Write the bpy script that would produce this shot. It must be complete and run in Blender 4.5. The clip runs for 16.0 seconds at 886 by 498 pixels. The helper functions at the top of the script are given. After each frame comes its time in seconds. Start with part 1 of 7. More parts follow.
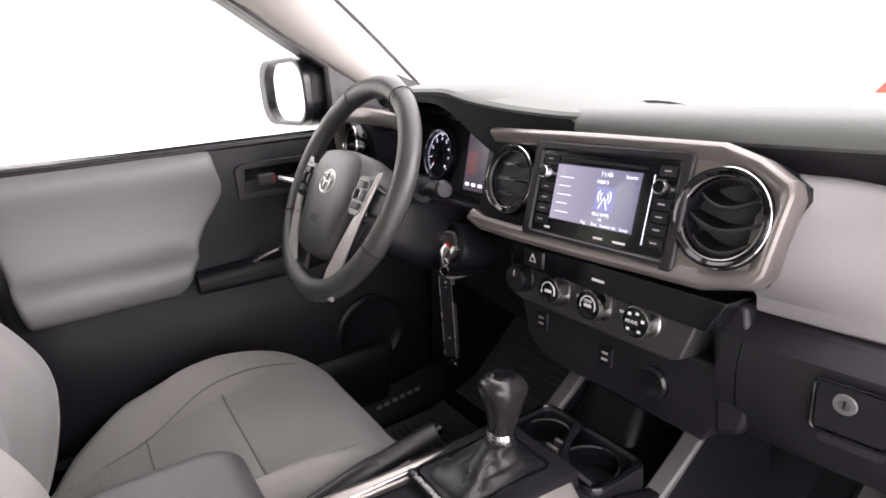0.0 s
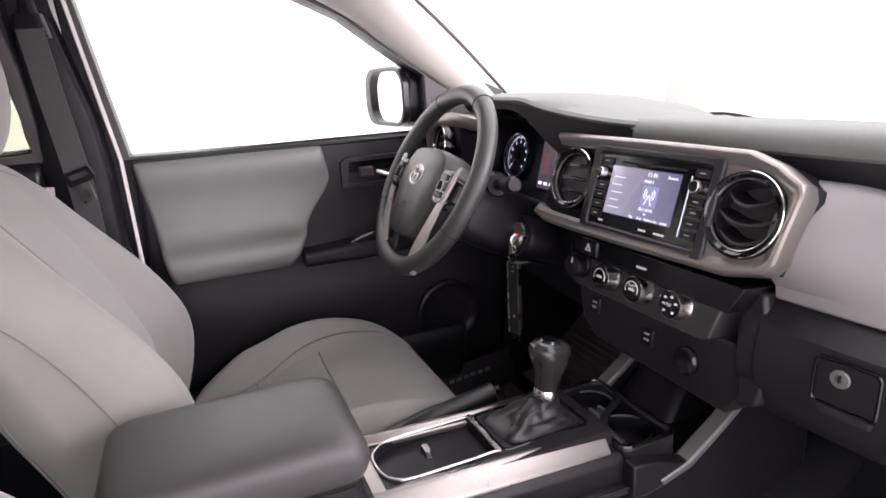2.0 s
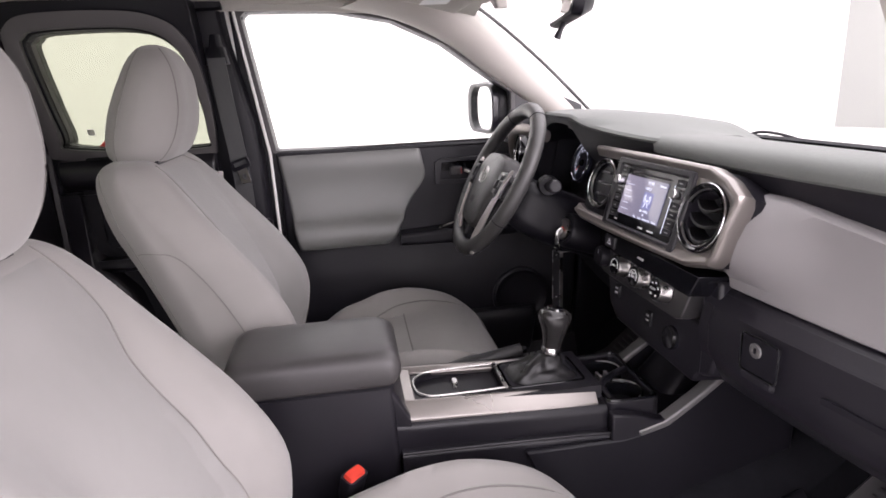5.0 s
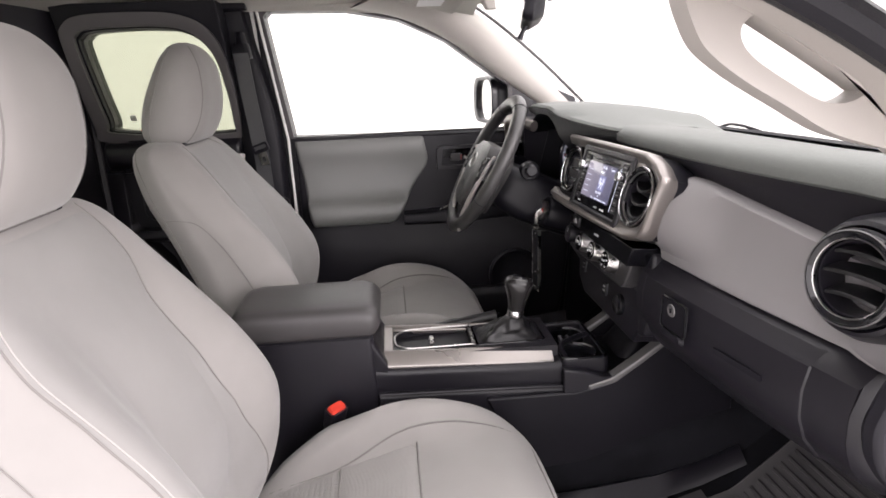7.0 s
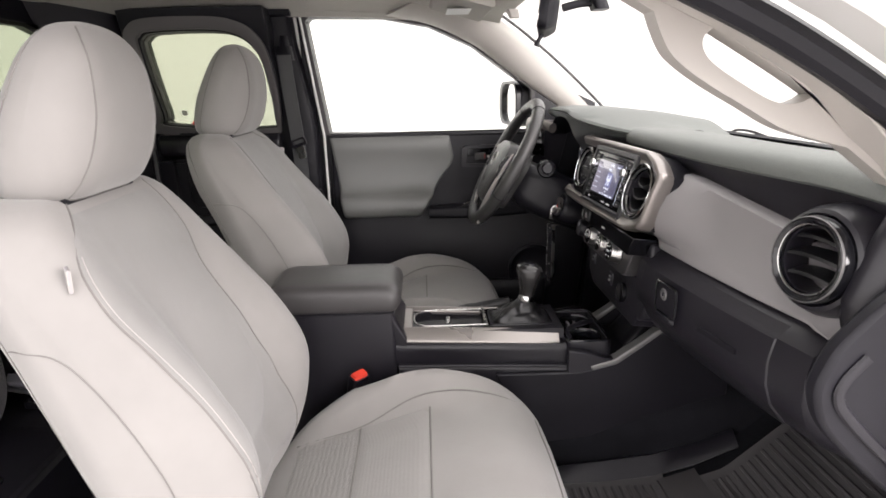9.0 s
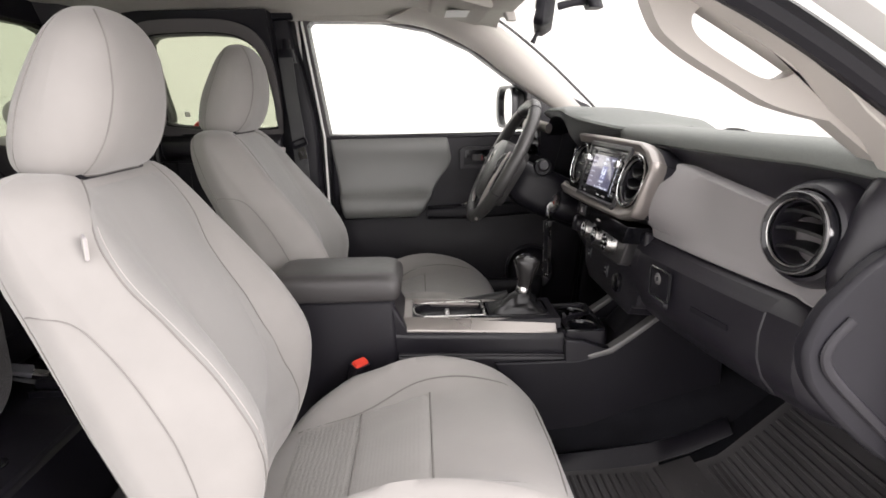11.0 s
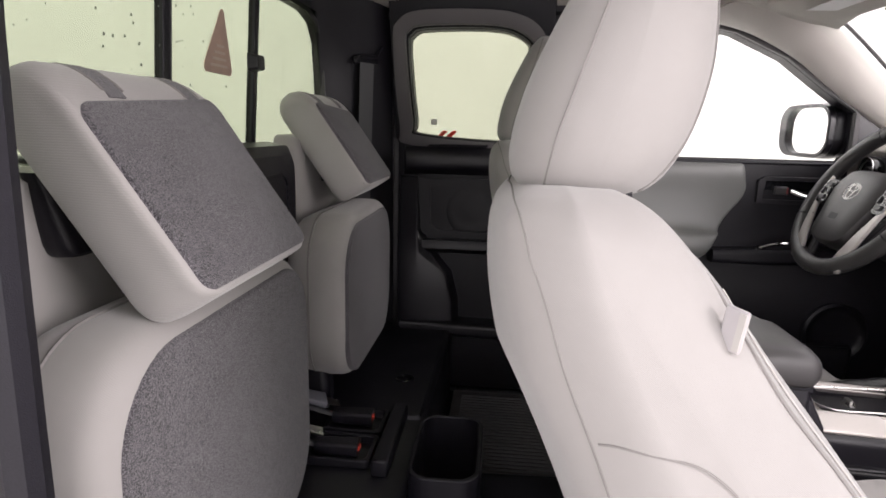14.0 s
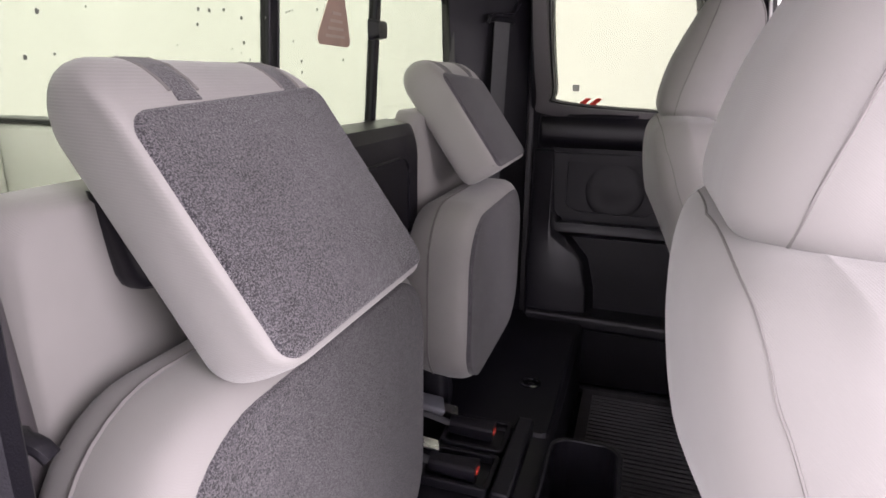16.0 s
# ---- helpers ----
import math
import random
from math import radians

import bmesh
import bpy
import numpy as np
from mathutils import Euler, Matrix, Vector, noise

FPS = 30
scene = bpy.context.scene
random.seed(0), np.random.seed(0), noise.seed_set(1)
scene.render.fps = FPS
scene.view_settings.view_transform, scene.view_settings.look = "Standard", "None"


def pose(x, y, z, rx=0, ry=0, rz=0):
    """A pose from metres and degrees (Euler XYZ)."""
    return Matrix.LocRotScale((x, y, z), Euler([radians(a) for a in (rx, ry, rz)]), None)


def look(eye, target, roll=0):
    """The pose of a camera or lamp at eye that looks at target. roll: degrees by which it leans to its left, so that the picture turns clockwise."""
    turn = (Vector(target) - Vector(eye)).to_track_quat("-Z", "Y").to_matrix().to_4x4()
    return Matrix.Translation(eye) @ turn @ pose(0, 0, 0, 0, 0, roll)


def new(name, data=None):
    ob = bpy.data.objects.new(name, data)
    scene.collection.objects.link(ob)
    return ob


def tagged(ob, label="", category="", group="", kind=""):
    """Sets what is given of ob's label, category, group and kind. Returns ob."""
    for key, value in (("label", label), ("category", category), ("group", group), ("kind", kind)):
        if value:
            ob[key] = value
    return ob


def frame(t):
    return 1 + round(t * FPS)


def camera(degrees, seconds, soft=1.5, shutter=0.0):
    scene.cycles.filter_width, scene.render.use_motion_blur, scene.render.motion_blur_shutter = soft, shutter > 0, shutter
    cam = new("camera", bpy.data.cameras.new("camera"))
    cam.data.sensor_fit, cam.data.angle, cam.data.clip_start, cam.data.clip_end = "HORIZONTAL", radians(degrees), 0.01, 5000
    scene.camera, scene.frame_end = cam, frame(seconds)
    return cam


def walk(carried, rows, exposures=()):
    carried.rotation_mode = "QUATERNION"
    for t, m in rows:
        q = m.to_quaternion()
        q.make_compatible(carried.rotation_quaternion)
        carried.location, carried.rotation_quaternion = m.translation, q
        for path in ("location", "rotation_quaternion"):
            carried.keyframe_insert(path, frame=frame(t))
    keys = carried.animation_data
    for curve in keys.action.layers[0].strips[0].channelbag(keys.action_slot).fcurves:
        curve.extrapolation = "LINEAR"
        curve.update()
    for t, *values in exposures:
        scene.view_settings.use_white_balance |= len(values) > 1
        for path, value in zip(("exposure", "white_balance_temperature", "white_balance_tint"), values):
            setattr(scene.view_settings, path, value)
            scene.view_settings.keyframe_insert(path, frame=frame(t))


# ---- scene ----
cam = camera(73.2, 16.0, soft=1.7)
PATH = [
    (0, (0.513, -0.087, 0.933), (-1.117, 0.911, 0.343), -4.3),
    (0.5, (0.542, -0.117, 0.932), (-1.12, 0.836, 0.356), -4.2),
    (1, (0.577, -0.128, 0.935), (-1.118, 0.775, 0.376), -4.2),
    (1.5, (0.621, -0.141, 0.939), (-1.11, 0.695, 0.387), -3.8),
    (2, (0.659, -0.132, 0.941), (-1.116, 0.604, 0.386), -3.4),
    (2.5, (0.691, -0.104, 0.946), (-1.132, 0.505, 0.394), -3.4),
    (3, (0.738, -0.054, 0.952), (-1.132, 0.409, 0.414), -3.5),
    (3.5, (0.788, -0.032, 0.956), (-1.11, 0.331, 0.438), -3.0),
    (4, (0.839, -0.043, 0.964), (-1.067, 0.268, 0.445), -3.2),
    (4.2, (0.865, -0.057, 0.97), (-1.041, 0.251, 0.447), -3.2),
    (6.3, (1.081, 0.003, 0.972), (-0.832, 0.219, 0.433), -1.9),
    (6.5, (1.098, 0.017, 0.971), (-0.818, 0.21, 0.433), -2.2),
    (7, (1.135, 0.045, 0.972), (-0.782, 0.2, 0.422), -2.4),
    (7.5, (1.164, 0.063, 0.973), (-0.751, 0.195, 0.413), -2.2),
    (8, (1.197, 0.068, 0.97), (-0.721, 0.182, 0.412), -1.9),
    (8.5, (1.231, 0.062, 0.969), (-0.693, 0.151, 0.433), -1.3),
    (9, (1.255, 0.061, 0.963), (-0.672, 0.117, 0.434), -1.3),
    (9.5, (1.276, 0.06, 0.954), (-0.653, 0.107, 0.43), -1.5),
    (10, (1.294, 0.061, 0.943), (-0.639, 0.109, 0.432), -1.6),
    (12.3, (1.298, 0.032, 0.886), (-0.65, 0.127, 0.441), -0.6),
    (12.5, (1.334, 0.031, 0.882), (-0.615, 0.054, 0.436), -1.6),
    (12.7, (1.313, -0.017, 0.877), (-0.627, -0.165, 0.417), -0.2),
    (13, (1.235, -0.142, 0.869), (-0.714, -0.235, 0.427), -0.1),
    (13.3, (1.161, -0.297, 0.87), (-0.782, -0.455, 0.422), 0.1),
    (13.4, (1.141, -0.336, 0.876), (-0.798, -0.52, 0.418), 1.2),
    (13.5, (1.112, -0.369, 0.864), (-0.831, -0.564, 0.431), 0.7),
    (14, (0.981, -0.488, 0.882), (-0.969, -0.681, 0.483), 1.4),
    (14.5, (0.862, -0.52, 0.9), (-1.074, -0.81, 0.487), 1.6),
    (15, (0.809, -0.537, 0.906), (-1.082, -0.995, 0.446), 1.2),
    (15.5, (0.803, -0.539, 0.911), (-1.049, -1.093, 0.396), 1.2),
    (16, (0.826, -0.53, 0.917), (-1.004, -1.119, 0.364), 0.8),
]
EXPOSURES = [(0.0, 1.42, 6450, 20), (2.0, 1.16, 6400, 23), (4.0, 0.92, 6350, 24), (7.0, 0.82, 6500, 18), (10.0, 0.68, 6550, 14), (12.5, 0.60, 6550, 14), (13.0, 0.50, 6300, 18), (13.5, 0.58, 6400, 18), (14.2, 0.78, 6500, 18), (15.0, 1.02, 6400, 20), (16.0, 1.14, 6300, 26)]
walk(cam, [(t, look(eye, target, roll)) for t, eye, target, roll in PATH], EXPOSURES)

# ---- world and lights: a white photo booth and one added fill lamp ----
world = bpy.data.worlds.new("booth_light")
scene.world = world
world.use_nodes = True
bgnode = world.node_tree.nodes["Background"]
bgnode.inputs["Color"].default_value = (1.0, 0.98, 0.96, 1)
bgnode.inputs["Strength"].default_value = 2.1


def area_lamp(name, eye, target, sx, sy, watts, colour):
    lamp = bpy.data.lights.new(name, "AREA")
    lamp.shape, lamp.size, lamp.size_y, lamp.energy, lamp.color = "RECTANGLE", sx, sy, watts, colour
    ob = new(name, lamp)
    ob.matrix_world = look(eye, target)
    return ob


# unseen lamp, added to brighten the jump seats and the passenger seat
area_lamp("fill_lamp", (2.0, 1.9, 1.5), (0.42, -0.85, 0.75), 1.3, 1.3, 58, (1.0, 0.96, 0.94))

# ---- materials ----
def material(name, base, rough=0.5, metal=0.0, vary=0.12, scale=6.0, grain=0.0, grain_scale=900.0, bump=0.0, bump_scale=700.0,
             second=None, second_scale=300.0, coat=0.0, sheen=0.0, rough_vary=0.08, spec=0.5):
    m = bpy.data.materials.new(name)
    m.use_nodes = True
    nt = m.node_tree
    n, ln = nt.nodes, nt.links
    b = n["Principled BSDF"]
    b.inputs["Metallic"].default_value = metal
    b.inputs["Coat Weight"].default_value = coat
    b.inputs["Sheen Weight"].default_value = sheen
    b.inputs["Specular IOR Level"].default_value = spec
    tc = n.new("ShaderNodeTexCoord")
    big = n.new("ShaderNodeTexNoise")
    big.inputs["Scale"].default_value, big.inputs["Detail"].default_value = scale, 5
    ln.new(tc.outputs["Object"], big.inputs["Vector"])
    ramp = n.new("ShaderNodeMapRange")
    ramp.inputs["From Min"].default_value, ramp.inputs["From Max"].default_value = 0.3, 0.7
    ramp.inputs["To Min"].default_value, ramp.inputs["To Max"].default_value = 1 - vary, 1 + vary
    ln.new(big.outputs["Fac"], ramp.inputs["Value"])
    mul = n.new("ShaderNodeVectorMath")
    mul.operation = "SCALE"
    mul.inputs[0].default_value = base
    ln.new(ramp.outputs["Result"], mul.inputs["Scale"])
    colour = mul.outputs["Vector"]
    if grain or second:
        fine = n.new("ShaderNodeTexNoise")
        fine.inputs["Scale"].default_value, fine.inputs["Detail"].default_value = (second_scale if second else grain_scale), 3
        ln.new(tc.outputs["Object"], fine.inputs["Vector"])
        if second:
            r2 = n.new("ShaderNodeMapRange")
            r2.inputs["From Min"].default_value, r2.inputs["From Max"].default_value = 0.42, 0.62
            ln.new(fine.outputs["Fac"], r2.inputs["Value"])
            mix = n.new("ShaderNodeMix")
            mix.data_type = "RGBA"
            mix.inputs["B"].default_value = (*second, 1)
            ln.new(r2.outputs["Result"], mix.inputs["Factor"])
            ln.new(colour, mix.inputs["A"])
            colour = mix.outputs["Result"]
        else:
            r2 = n.new("ShaderNodeMapRange")
            r2.inputs["From Min"].default_value, r2.inputs["From Max"].default_value = 0.3, 0.7
            r2.inputs["To Min"].default_value, r2.inputs["To Max"].default_value = 1 - grain, 1 + grain
            ln.new(fine.outputs["Fac"], r2.inputs["Value"])
            m2 = n.new("ShaderNodeVectorMath")
            m2.operation = "SCALE"
            ln.new(colour, m2.inputs[0])
            ln.new(r2.outputs["Result"], m2.inputs["Scale"])
            colour = m2.outputs["Vector"]
    ln.new(colour, b.inputs["Base Color"])
    rr_ = n.new("ShaderNodeMapRange")
    rr_.inputs["From Min"].default_value, rr_.inputs["From Max"].default_value = 0.3, 0.7
    rr_.inputs["To Min"].default_value, rr_.inputs["To Max"].default_value = max(0.02, rough - rough_vary), min(1, rough + rough_vary)
    ln.new(big.outputs["Fac"], rr_.inputs["Value"])
    ln.new(rr_.outputs["Result"], b.inputs["Roughness"])
    if bump:
        bn = n.new("ShaderNodeTexNoise")
        bn.inputs["Scale"].default_value, bn.inputs["Detail"].default_value = bump_scale, 2
        ln.new(tc.outputs["Object"], bn.inputs["Vector"])
        bp = n.new("ShaderNodeBump")
        bp.inputs["Strength"].default_value, bp.inputs["Distance"].default_value = bump, 0.002
        ln.new(bn.outputs["Fac"], bp.inputs["Height"])
        ln.new(bp.outputs["Normal"], b.inputs["Normal"])
    return m


def weave(name, base, freq=520.0, depth=0.35, wavy=0.0, turn=(0, 0, 0), vary=0.06):
    """Seat cloth: fine ribs across the cloth, over soft blotches."""
    m = material(name, base, 0.85, vary=vary, scale=9.0, sheen=0.25, spec=0.25)
    n, ln = m.node_tree.nodes, m.node_tree.links
    b = n["Principled BSDF"]
    tc = n.new("ShaderNodeTexCoord")
    mp = n.new("ShaderNodeMapping")
    mp.inputs["Rotation"].default_value = [radians(a) for a in turn]
    ln.new(tc.outputs["Object"], mp.inputs["Vector"])
    wv = n.new("ShaderNodeTexWave")
    wv.wave_type, wv.bands_direction = "BANDS", "Z" if not wavy else "Y"
    wv.inputs["Scale"].default_value = freq
    wv.inputs["Distortion"].default_value = wavy if wavy else 0.6
    wv.inputs["Detail Scale"].default_value = 1.2
    ln.new(mp.outputs["Vector"], wv.inputs["Vector"])
    fn = n.new("ShaderNodeTexNoise")
    fn.inputs["Scale"].default_value = 1500
    ln.new(tc.outputs["Object"], fn.inputs["Vector"])
    add = n.new("ShaderNodeMath")
    add.operation = "MULTIPLY_ADD"
    add.inputs[1].default_value = 0.6
    ln.new(wv.outputs["Fac"], add.inputs[0])
    ln.new(fn.outputs["Fac"], add.inputs[2])
    bp = n.new("ShaderNodeBump")
    bp.inputs["Strength"].default_value, bp.inputs["Distance"].default_value = depth, 0.0012
    ln.new(add.outputs["Value"], bp.inputs["Height"])
    sag = n.new("ShaderNodeTexNoise")
    sag.inputs["Scale"].default_value, sag.inputs["Detail"].default_value = 11.0, 3
    ln.new(tc.outputs["Object"], sag.inputs["Vector"])
    soft = n.new("ShaderNodeBump")
    soft.inputs["Strength"].default_value, soft.inputs["Distance"].default_value = 0.35, 0.006
    ln.new(sag.outputs["Fac"], soft.inputs["Height"])
    ln.new(soft.outputs["Normal"], bp.inputs["Normal"])
    ln.new(bp.outputs["Normal"], b.inputs["Normal"])
    return m


def glass(name, tint, gloss=1.0):
    """A thin pane: clear and tinted straight through, with mirror gloss at grazing angles."""
    m = bpy.data.materials.new(name)
    m.use_nodes = True
    nt = m.node_tree
    nt.nodes.remove(nt.nodes["Principled BSDF"])
    t, g, mix, lw, pw, ma = (nt.nodes.new(k) for k in ("ShaderNodeBsdfTransparent", "ShaderNodeBsdfGlossy", "ShaderNodeMixShader", "ShaderNodeLayerWeight", "ShaderNodeMath", "ShaderNodeMath"))
    t.inputs["Color"].default_value = (*tint, 1)
    g.inputs["Roughness"].default_value = 0.02
    lw.inputs["Blend"].default_value = 0.5
    pw.operation, ma.operation = "POWER", "MULTIPLY_ADD"
    pw.inputs[1].default_value = 5.0
    ma.inputs[1].default_value, ma.inputs[2].default_value = 0.6 * gloss, 0.02 * gloss
    nt.links.new(lw.outputs["Facing"], pw.inputs[0])
    nt.links.new(pw.outputs["Value"], ma.inputs[0])
    nt.links.new(ma.outputs["Value"], mix.inputs["Fac"])
    nt.links.new(t.outputs["BSDF"], mix.inputs[1])
    nt.links.new(g.outputs["BSDF"], mix.inputs[2])
    nt.links.new(mix.outputs["Shader"], nt.nodes["Material Output"].inputs["Surface"])
    return m


def glow(name, colour, strength):
    m = bpy.data.materials.new(name)
    m.use_nodes = True
    b = m.node_tree.nodes["Principled BSDF"]
    b.inputs["Base Color"].default_value = (0.02, 0.02, 0.02, 1)
    b.inputs["Roughness"].default_value = 0.25
    b.inputs["Emission Color"].default_value = (*colour, 1)
    b.inputs["Emission Strength"].default_value = strength
    return m


CLOTH = weave("seat_cloth", (0.248, 0.237, 0.229), freq=330, depth=0.12, turn=(38, 0, 12))
CLOTH_RIB = weave("seat_cloth_ribbed", (0.262, 0.252, 0.243), freq=150, depth=0.22)
CLOTH_WAVE = weave("seat_cloth_waved", (0.243, 0.234, 0.224), freq=34, depth=0.8, wavy=3.0)
CLOTH_PANEL = weave("seat_cloth_smooth", (0.226, 0.220, 0.215), freq=700, depth=0.2)
STITCH = material("pale_thread", (0.33, 0.315, 0.30), 0.7)
TAGCLOTH = material("tag_cloth", (0.30, 0.285, 0.29), 0.8)
THREAD = material("seam_thread", (0.165, 0.156, 0.150), 0.85)
FELT = material("charcoal_felt", (0.026, 0.025, 0.028), 0.95, vary=0.5, scale=30, second=(0.130, 0.122, 0.130), second_scale=900, bump=0.8, bump_scale=700, sheen=0.2, spec=0.15)
CARPET = material("black_carpet", (0.0095, 0.0095, 0.0118), 0.95, vary=0.3, scale=12, grain=0.3, bump=0.6, bump_scale=500, spec=0.1)
RUBBER = material("black_rubber", (0.056, 0.053, 0.055), 0.50, vary=0.2, scale=9, bump=0.2, bump_scale=900, spec=0.42)
BLACK = material("black_plastic", (0.0108, 0.0098, 0.0136), 0.36, vary=0.2, scale=5, grain=0.2, bump=0.16, bump_scale=1100, spec=0.42)
DEEP = material("deep_black_plastic", (0.0078, 0.0072, 0.0105), 0.42, vary=0.2, scale=5, grain=0.2, bump=0.14, bump_scale=1100, spec=0.28)
GLOSS = material("gloss_black_plastic", (0.006, 0.006, 0.008), 0.12, vary=0.1, scale=8, rough_vary=0.04)
DASH = material("dash_pad_vinyl", (0.126, 0.133, 0.126), 0.56, vary=0.12, scale=4, grain=0.15, bump=0.25, bump_scale=800, spec=0.2)
PANEL = material("grey_soft_panel", (0.212, 0.200, 0.204), 0.50, vary=0.06, scale=3, bump=0.12, bump_scale=1000)
DOORVINYL = material("grey_door_vinyl", (0.15, 0.152, 0.147), 0.36, vary=0.07, scale=3, bump=0.15, bump_scale=900)
LID = material("armrest_vinyl", (0.052, 0.049, 0.050), 0.42, vary=0.1, scale=5, grain=0.1, bump=0.15, bump_scale=900)
# black vinyl with its base raised to imitate grey gloss reflected off the cover
PADBLACK = material("airbag_cover_vinyl", (0.042, 0.040, 0.041), 0.38, vary=0.1, scale=9, grain=0.12, bump=0.2, bump_scale=900)
SLAT = material("vent_slat_plastic", (0.007, 0.007, 0.008), 0.33, vary=0.1)
SILVER = material("silver_paint", (0.225, 0.203, 0.192), 0.34, metal=0.6, vary=0.05, scale=4, grain=0.05)
RAILSILVER = material("bright_silver_paint", (0.33, 0.305, 0.29), 0.32, metal=0.7, vary=0.05, scale=4, grain=0.05)
HEATER = material("charcoal_metallic_paint", (0.055, 0.053, 0.055), 0.34, metal=0.35, vary=0.08, scale=5)
DIMSILVER = material("grey_metallic_paint", (0.16, 0.155, 0.155), 0.4, metal=0.4, vary=0.05, scale=4)
CHROME = material("chrome", (0.75, 0.75, 0.76), 0.12, metal=1.0, vary=0.05, rough_vary=0.05)
# paler copy of the silver paint, carrying the light that falls on the spokes
LITSILVER = material("wheel_silver_lit", (0.52, 0.49, 0.475), 0.34, metal=0.45, vary=0.05, scale=6)
STEEL = material("brushed_steel", (0.5, 0.49, 0.48), 0.3, metal=1.0, vary=0.1, scale=20)
LEATHER = material("black_leather", (0.016, 0.0155, 0.017), 0.34, vary=0.15, scale=10, bump=0.35, bump_scale=420)
# black leather, base raised so the colour holds the rim's grey sheen
RIMLEATHER = material("wheel_leather", (0.040, 0.039, 0.039), 0.36, vary=0.12, scale=12, bump=0.3, bump_scale=700)
# dark trim plastic lightened to grey: the strong light on it is in the colour
LITTRIM = material("lit_trim_plastic", (0.085, 0.078, 0.082), 0.5, vary=0.08, scale=5, bump=0.12, bump_scale=900)
KNOB = material("gear_knob_leather", (0.018, 0.017, 0.0175), 0.17, vary=0.1, scale=20, bump=0.03, bump_scale=600)
HEADLINER = material("headliner_cloth", (0.44, 0.42, 0.39), 0.9, vary=0.06, scale=6, grain=0.08, bump=0.3, bump_scale=900, spec=0.2)
PILLAR = material("pillar_plastic", (0.40, 0.375, 0.350), 0.5, vary=0.04, scale=3, bump=0.12, bump_scale=900)
BODY = material("white_car_paint", (0.78, 0.77, 0.75), 0.2, vary=0.03, scale=2, coat=0.6)
WEBBING = material("seat_belt_webbing", (0.08, 0.08, 0.085), 0.6, vary=0.1, scale=12, grain=0.2, grain_scale=700, bump=0.3, bump_scale=1200)
GREYWEB = material("grey_buckle_plastic", (0.14, 0.14, 0.16), 0.45, vary=0.1, scale=20)
RED = material("red_plastic", (0.62, 0.05, 0.03), 0.35, vary=0.08, scale=40)
WHITE = material("white_print", (0.75, 0.75, 0.75), 0.6, vary=0.04)
GREYPRINT = material("grey_print", (0.35, 0.35, 0.35), 0.6, vary=0.04)
DIMLIT = glow("dim_lit_print", (0.7, 0.72, 0.85), 0.55)
LIT = glow("lit_print", (0.8, 0.85, 1.0), 0.7)
CLEAR = glass("clear_glass", (0.97, 0.985, 0.97), 0.25)
TINTED = glass("tinted_glass", (0.53, 0.565, 0.485), 0.35)
QUARTER = glass("quarter_glass", (0.58, 0.605, 0.53), 0.6)
MIRROR = material("mirror_glass", (0.9, 0.9, 0.9), 0.02, metal=1.0, vary=0.0, rough_vary=0.0)
BOOTH = material("white_booth_paint", (0.82, 0.81, 0.79), 0.7, vary=0.03, scale=0.6)
GREYWALL = material("grey_booth_paint", (0.38, 0.385, 0.37), 0.75, vary=0.05, scale=0.5)
DROP = material("water_drop", (0.16, 0.17, 0.15), 0.08, vary=0.2)
BOOTHFLOOR = material("grey_booth_floor", (0.55, 0.54, 0.52), 0.5, vary=0.08, scale=1.2, grain=0.06, grain_scale=60)


# ---- mesh helpers ----
def thing(name, at, label, category, group="", kind=""):
    ob = new(name)
    ob.matrix_basis = Matrix.Translation(at)
    ob.empty_display_size = 0.05
    return tagged(ob, label, category, group, kind)


def part(name, bm, mat, parent=None, label="", bev=0.0, m=None, sharp=35, seg=2, flat=False):
    """Links a bmesh, given in world places (or in the frame m), as one mesh object under its thing."""
    if m is not None:
        bm.transform(m)
    bmesh.ops.recalc_face_normals(bm, faces=bm.faces)
    me = bpy.data.meshes.new(name)
    bm.to_mesh(me)
    bm.free()
    if not flat:
        me.shade_smooth()
        me.set_sharp_from_angle(angle=radians(sharp))
    me.materials.append(mat)
    ob = new(name, me)
    if parent is not None:
        ob.parent = parent
        root = parent
        while root.parent:
            root = root.parent
        ob.matrix_parent_inverse = root.matrix_basis.inverted()
        if parent is not root:
            ob.matrix_parent_inverse = Matrix.Identity(4)
    if label:
        ob["label"] = label
    if bev:
        md = ob.modifiers.new("bevel", "BEVEL")
        md.width, md.segments, md.limit_method, md.angle_limit = bev, seg, "ANGLE", radians(40)
        md.harden_normals = False
    return ob


def solid(name, bm, mat, label, category, kind="", group="", **kw):
    return tagged(part(name, bm, mat, None, **kw), label, category, group, kind)


def smooth(pts, n=6, closed=False):
    """A Catmull-Rom curve through the points."""
    p = [Vector(q) for q in pts]
    out, c = [], len(p)
    for i in range(c if closed else c - 1):
        a, b = p[i], p[(i + 1) % c]
        z = p[i - 1] if (closed or i > 0) else a * 2 - b
        d = p[(i + 2) % c] if (closed or i + 2 < c) else b * 2 - a
        for k in range(n):
            t = k / n
            out.append(0.5 * ((2 * a) + (b - z) * t + (2 * z - 5 * a + 4 * b - d) * t * t + (3 * a - z - 3 * b + d) * t ** 3))
    if not closed:
        out.append(p[-1])
    return out


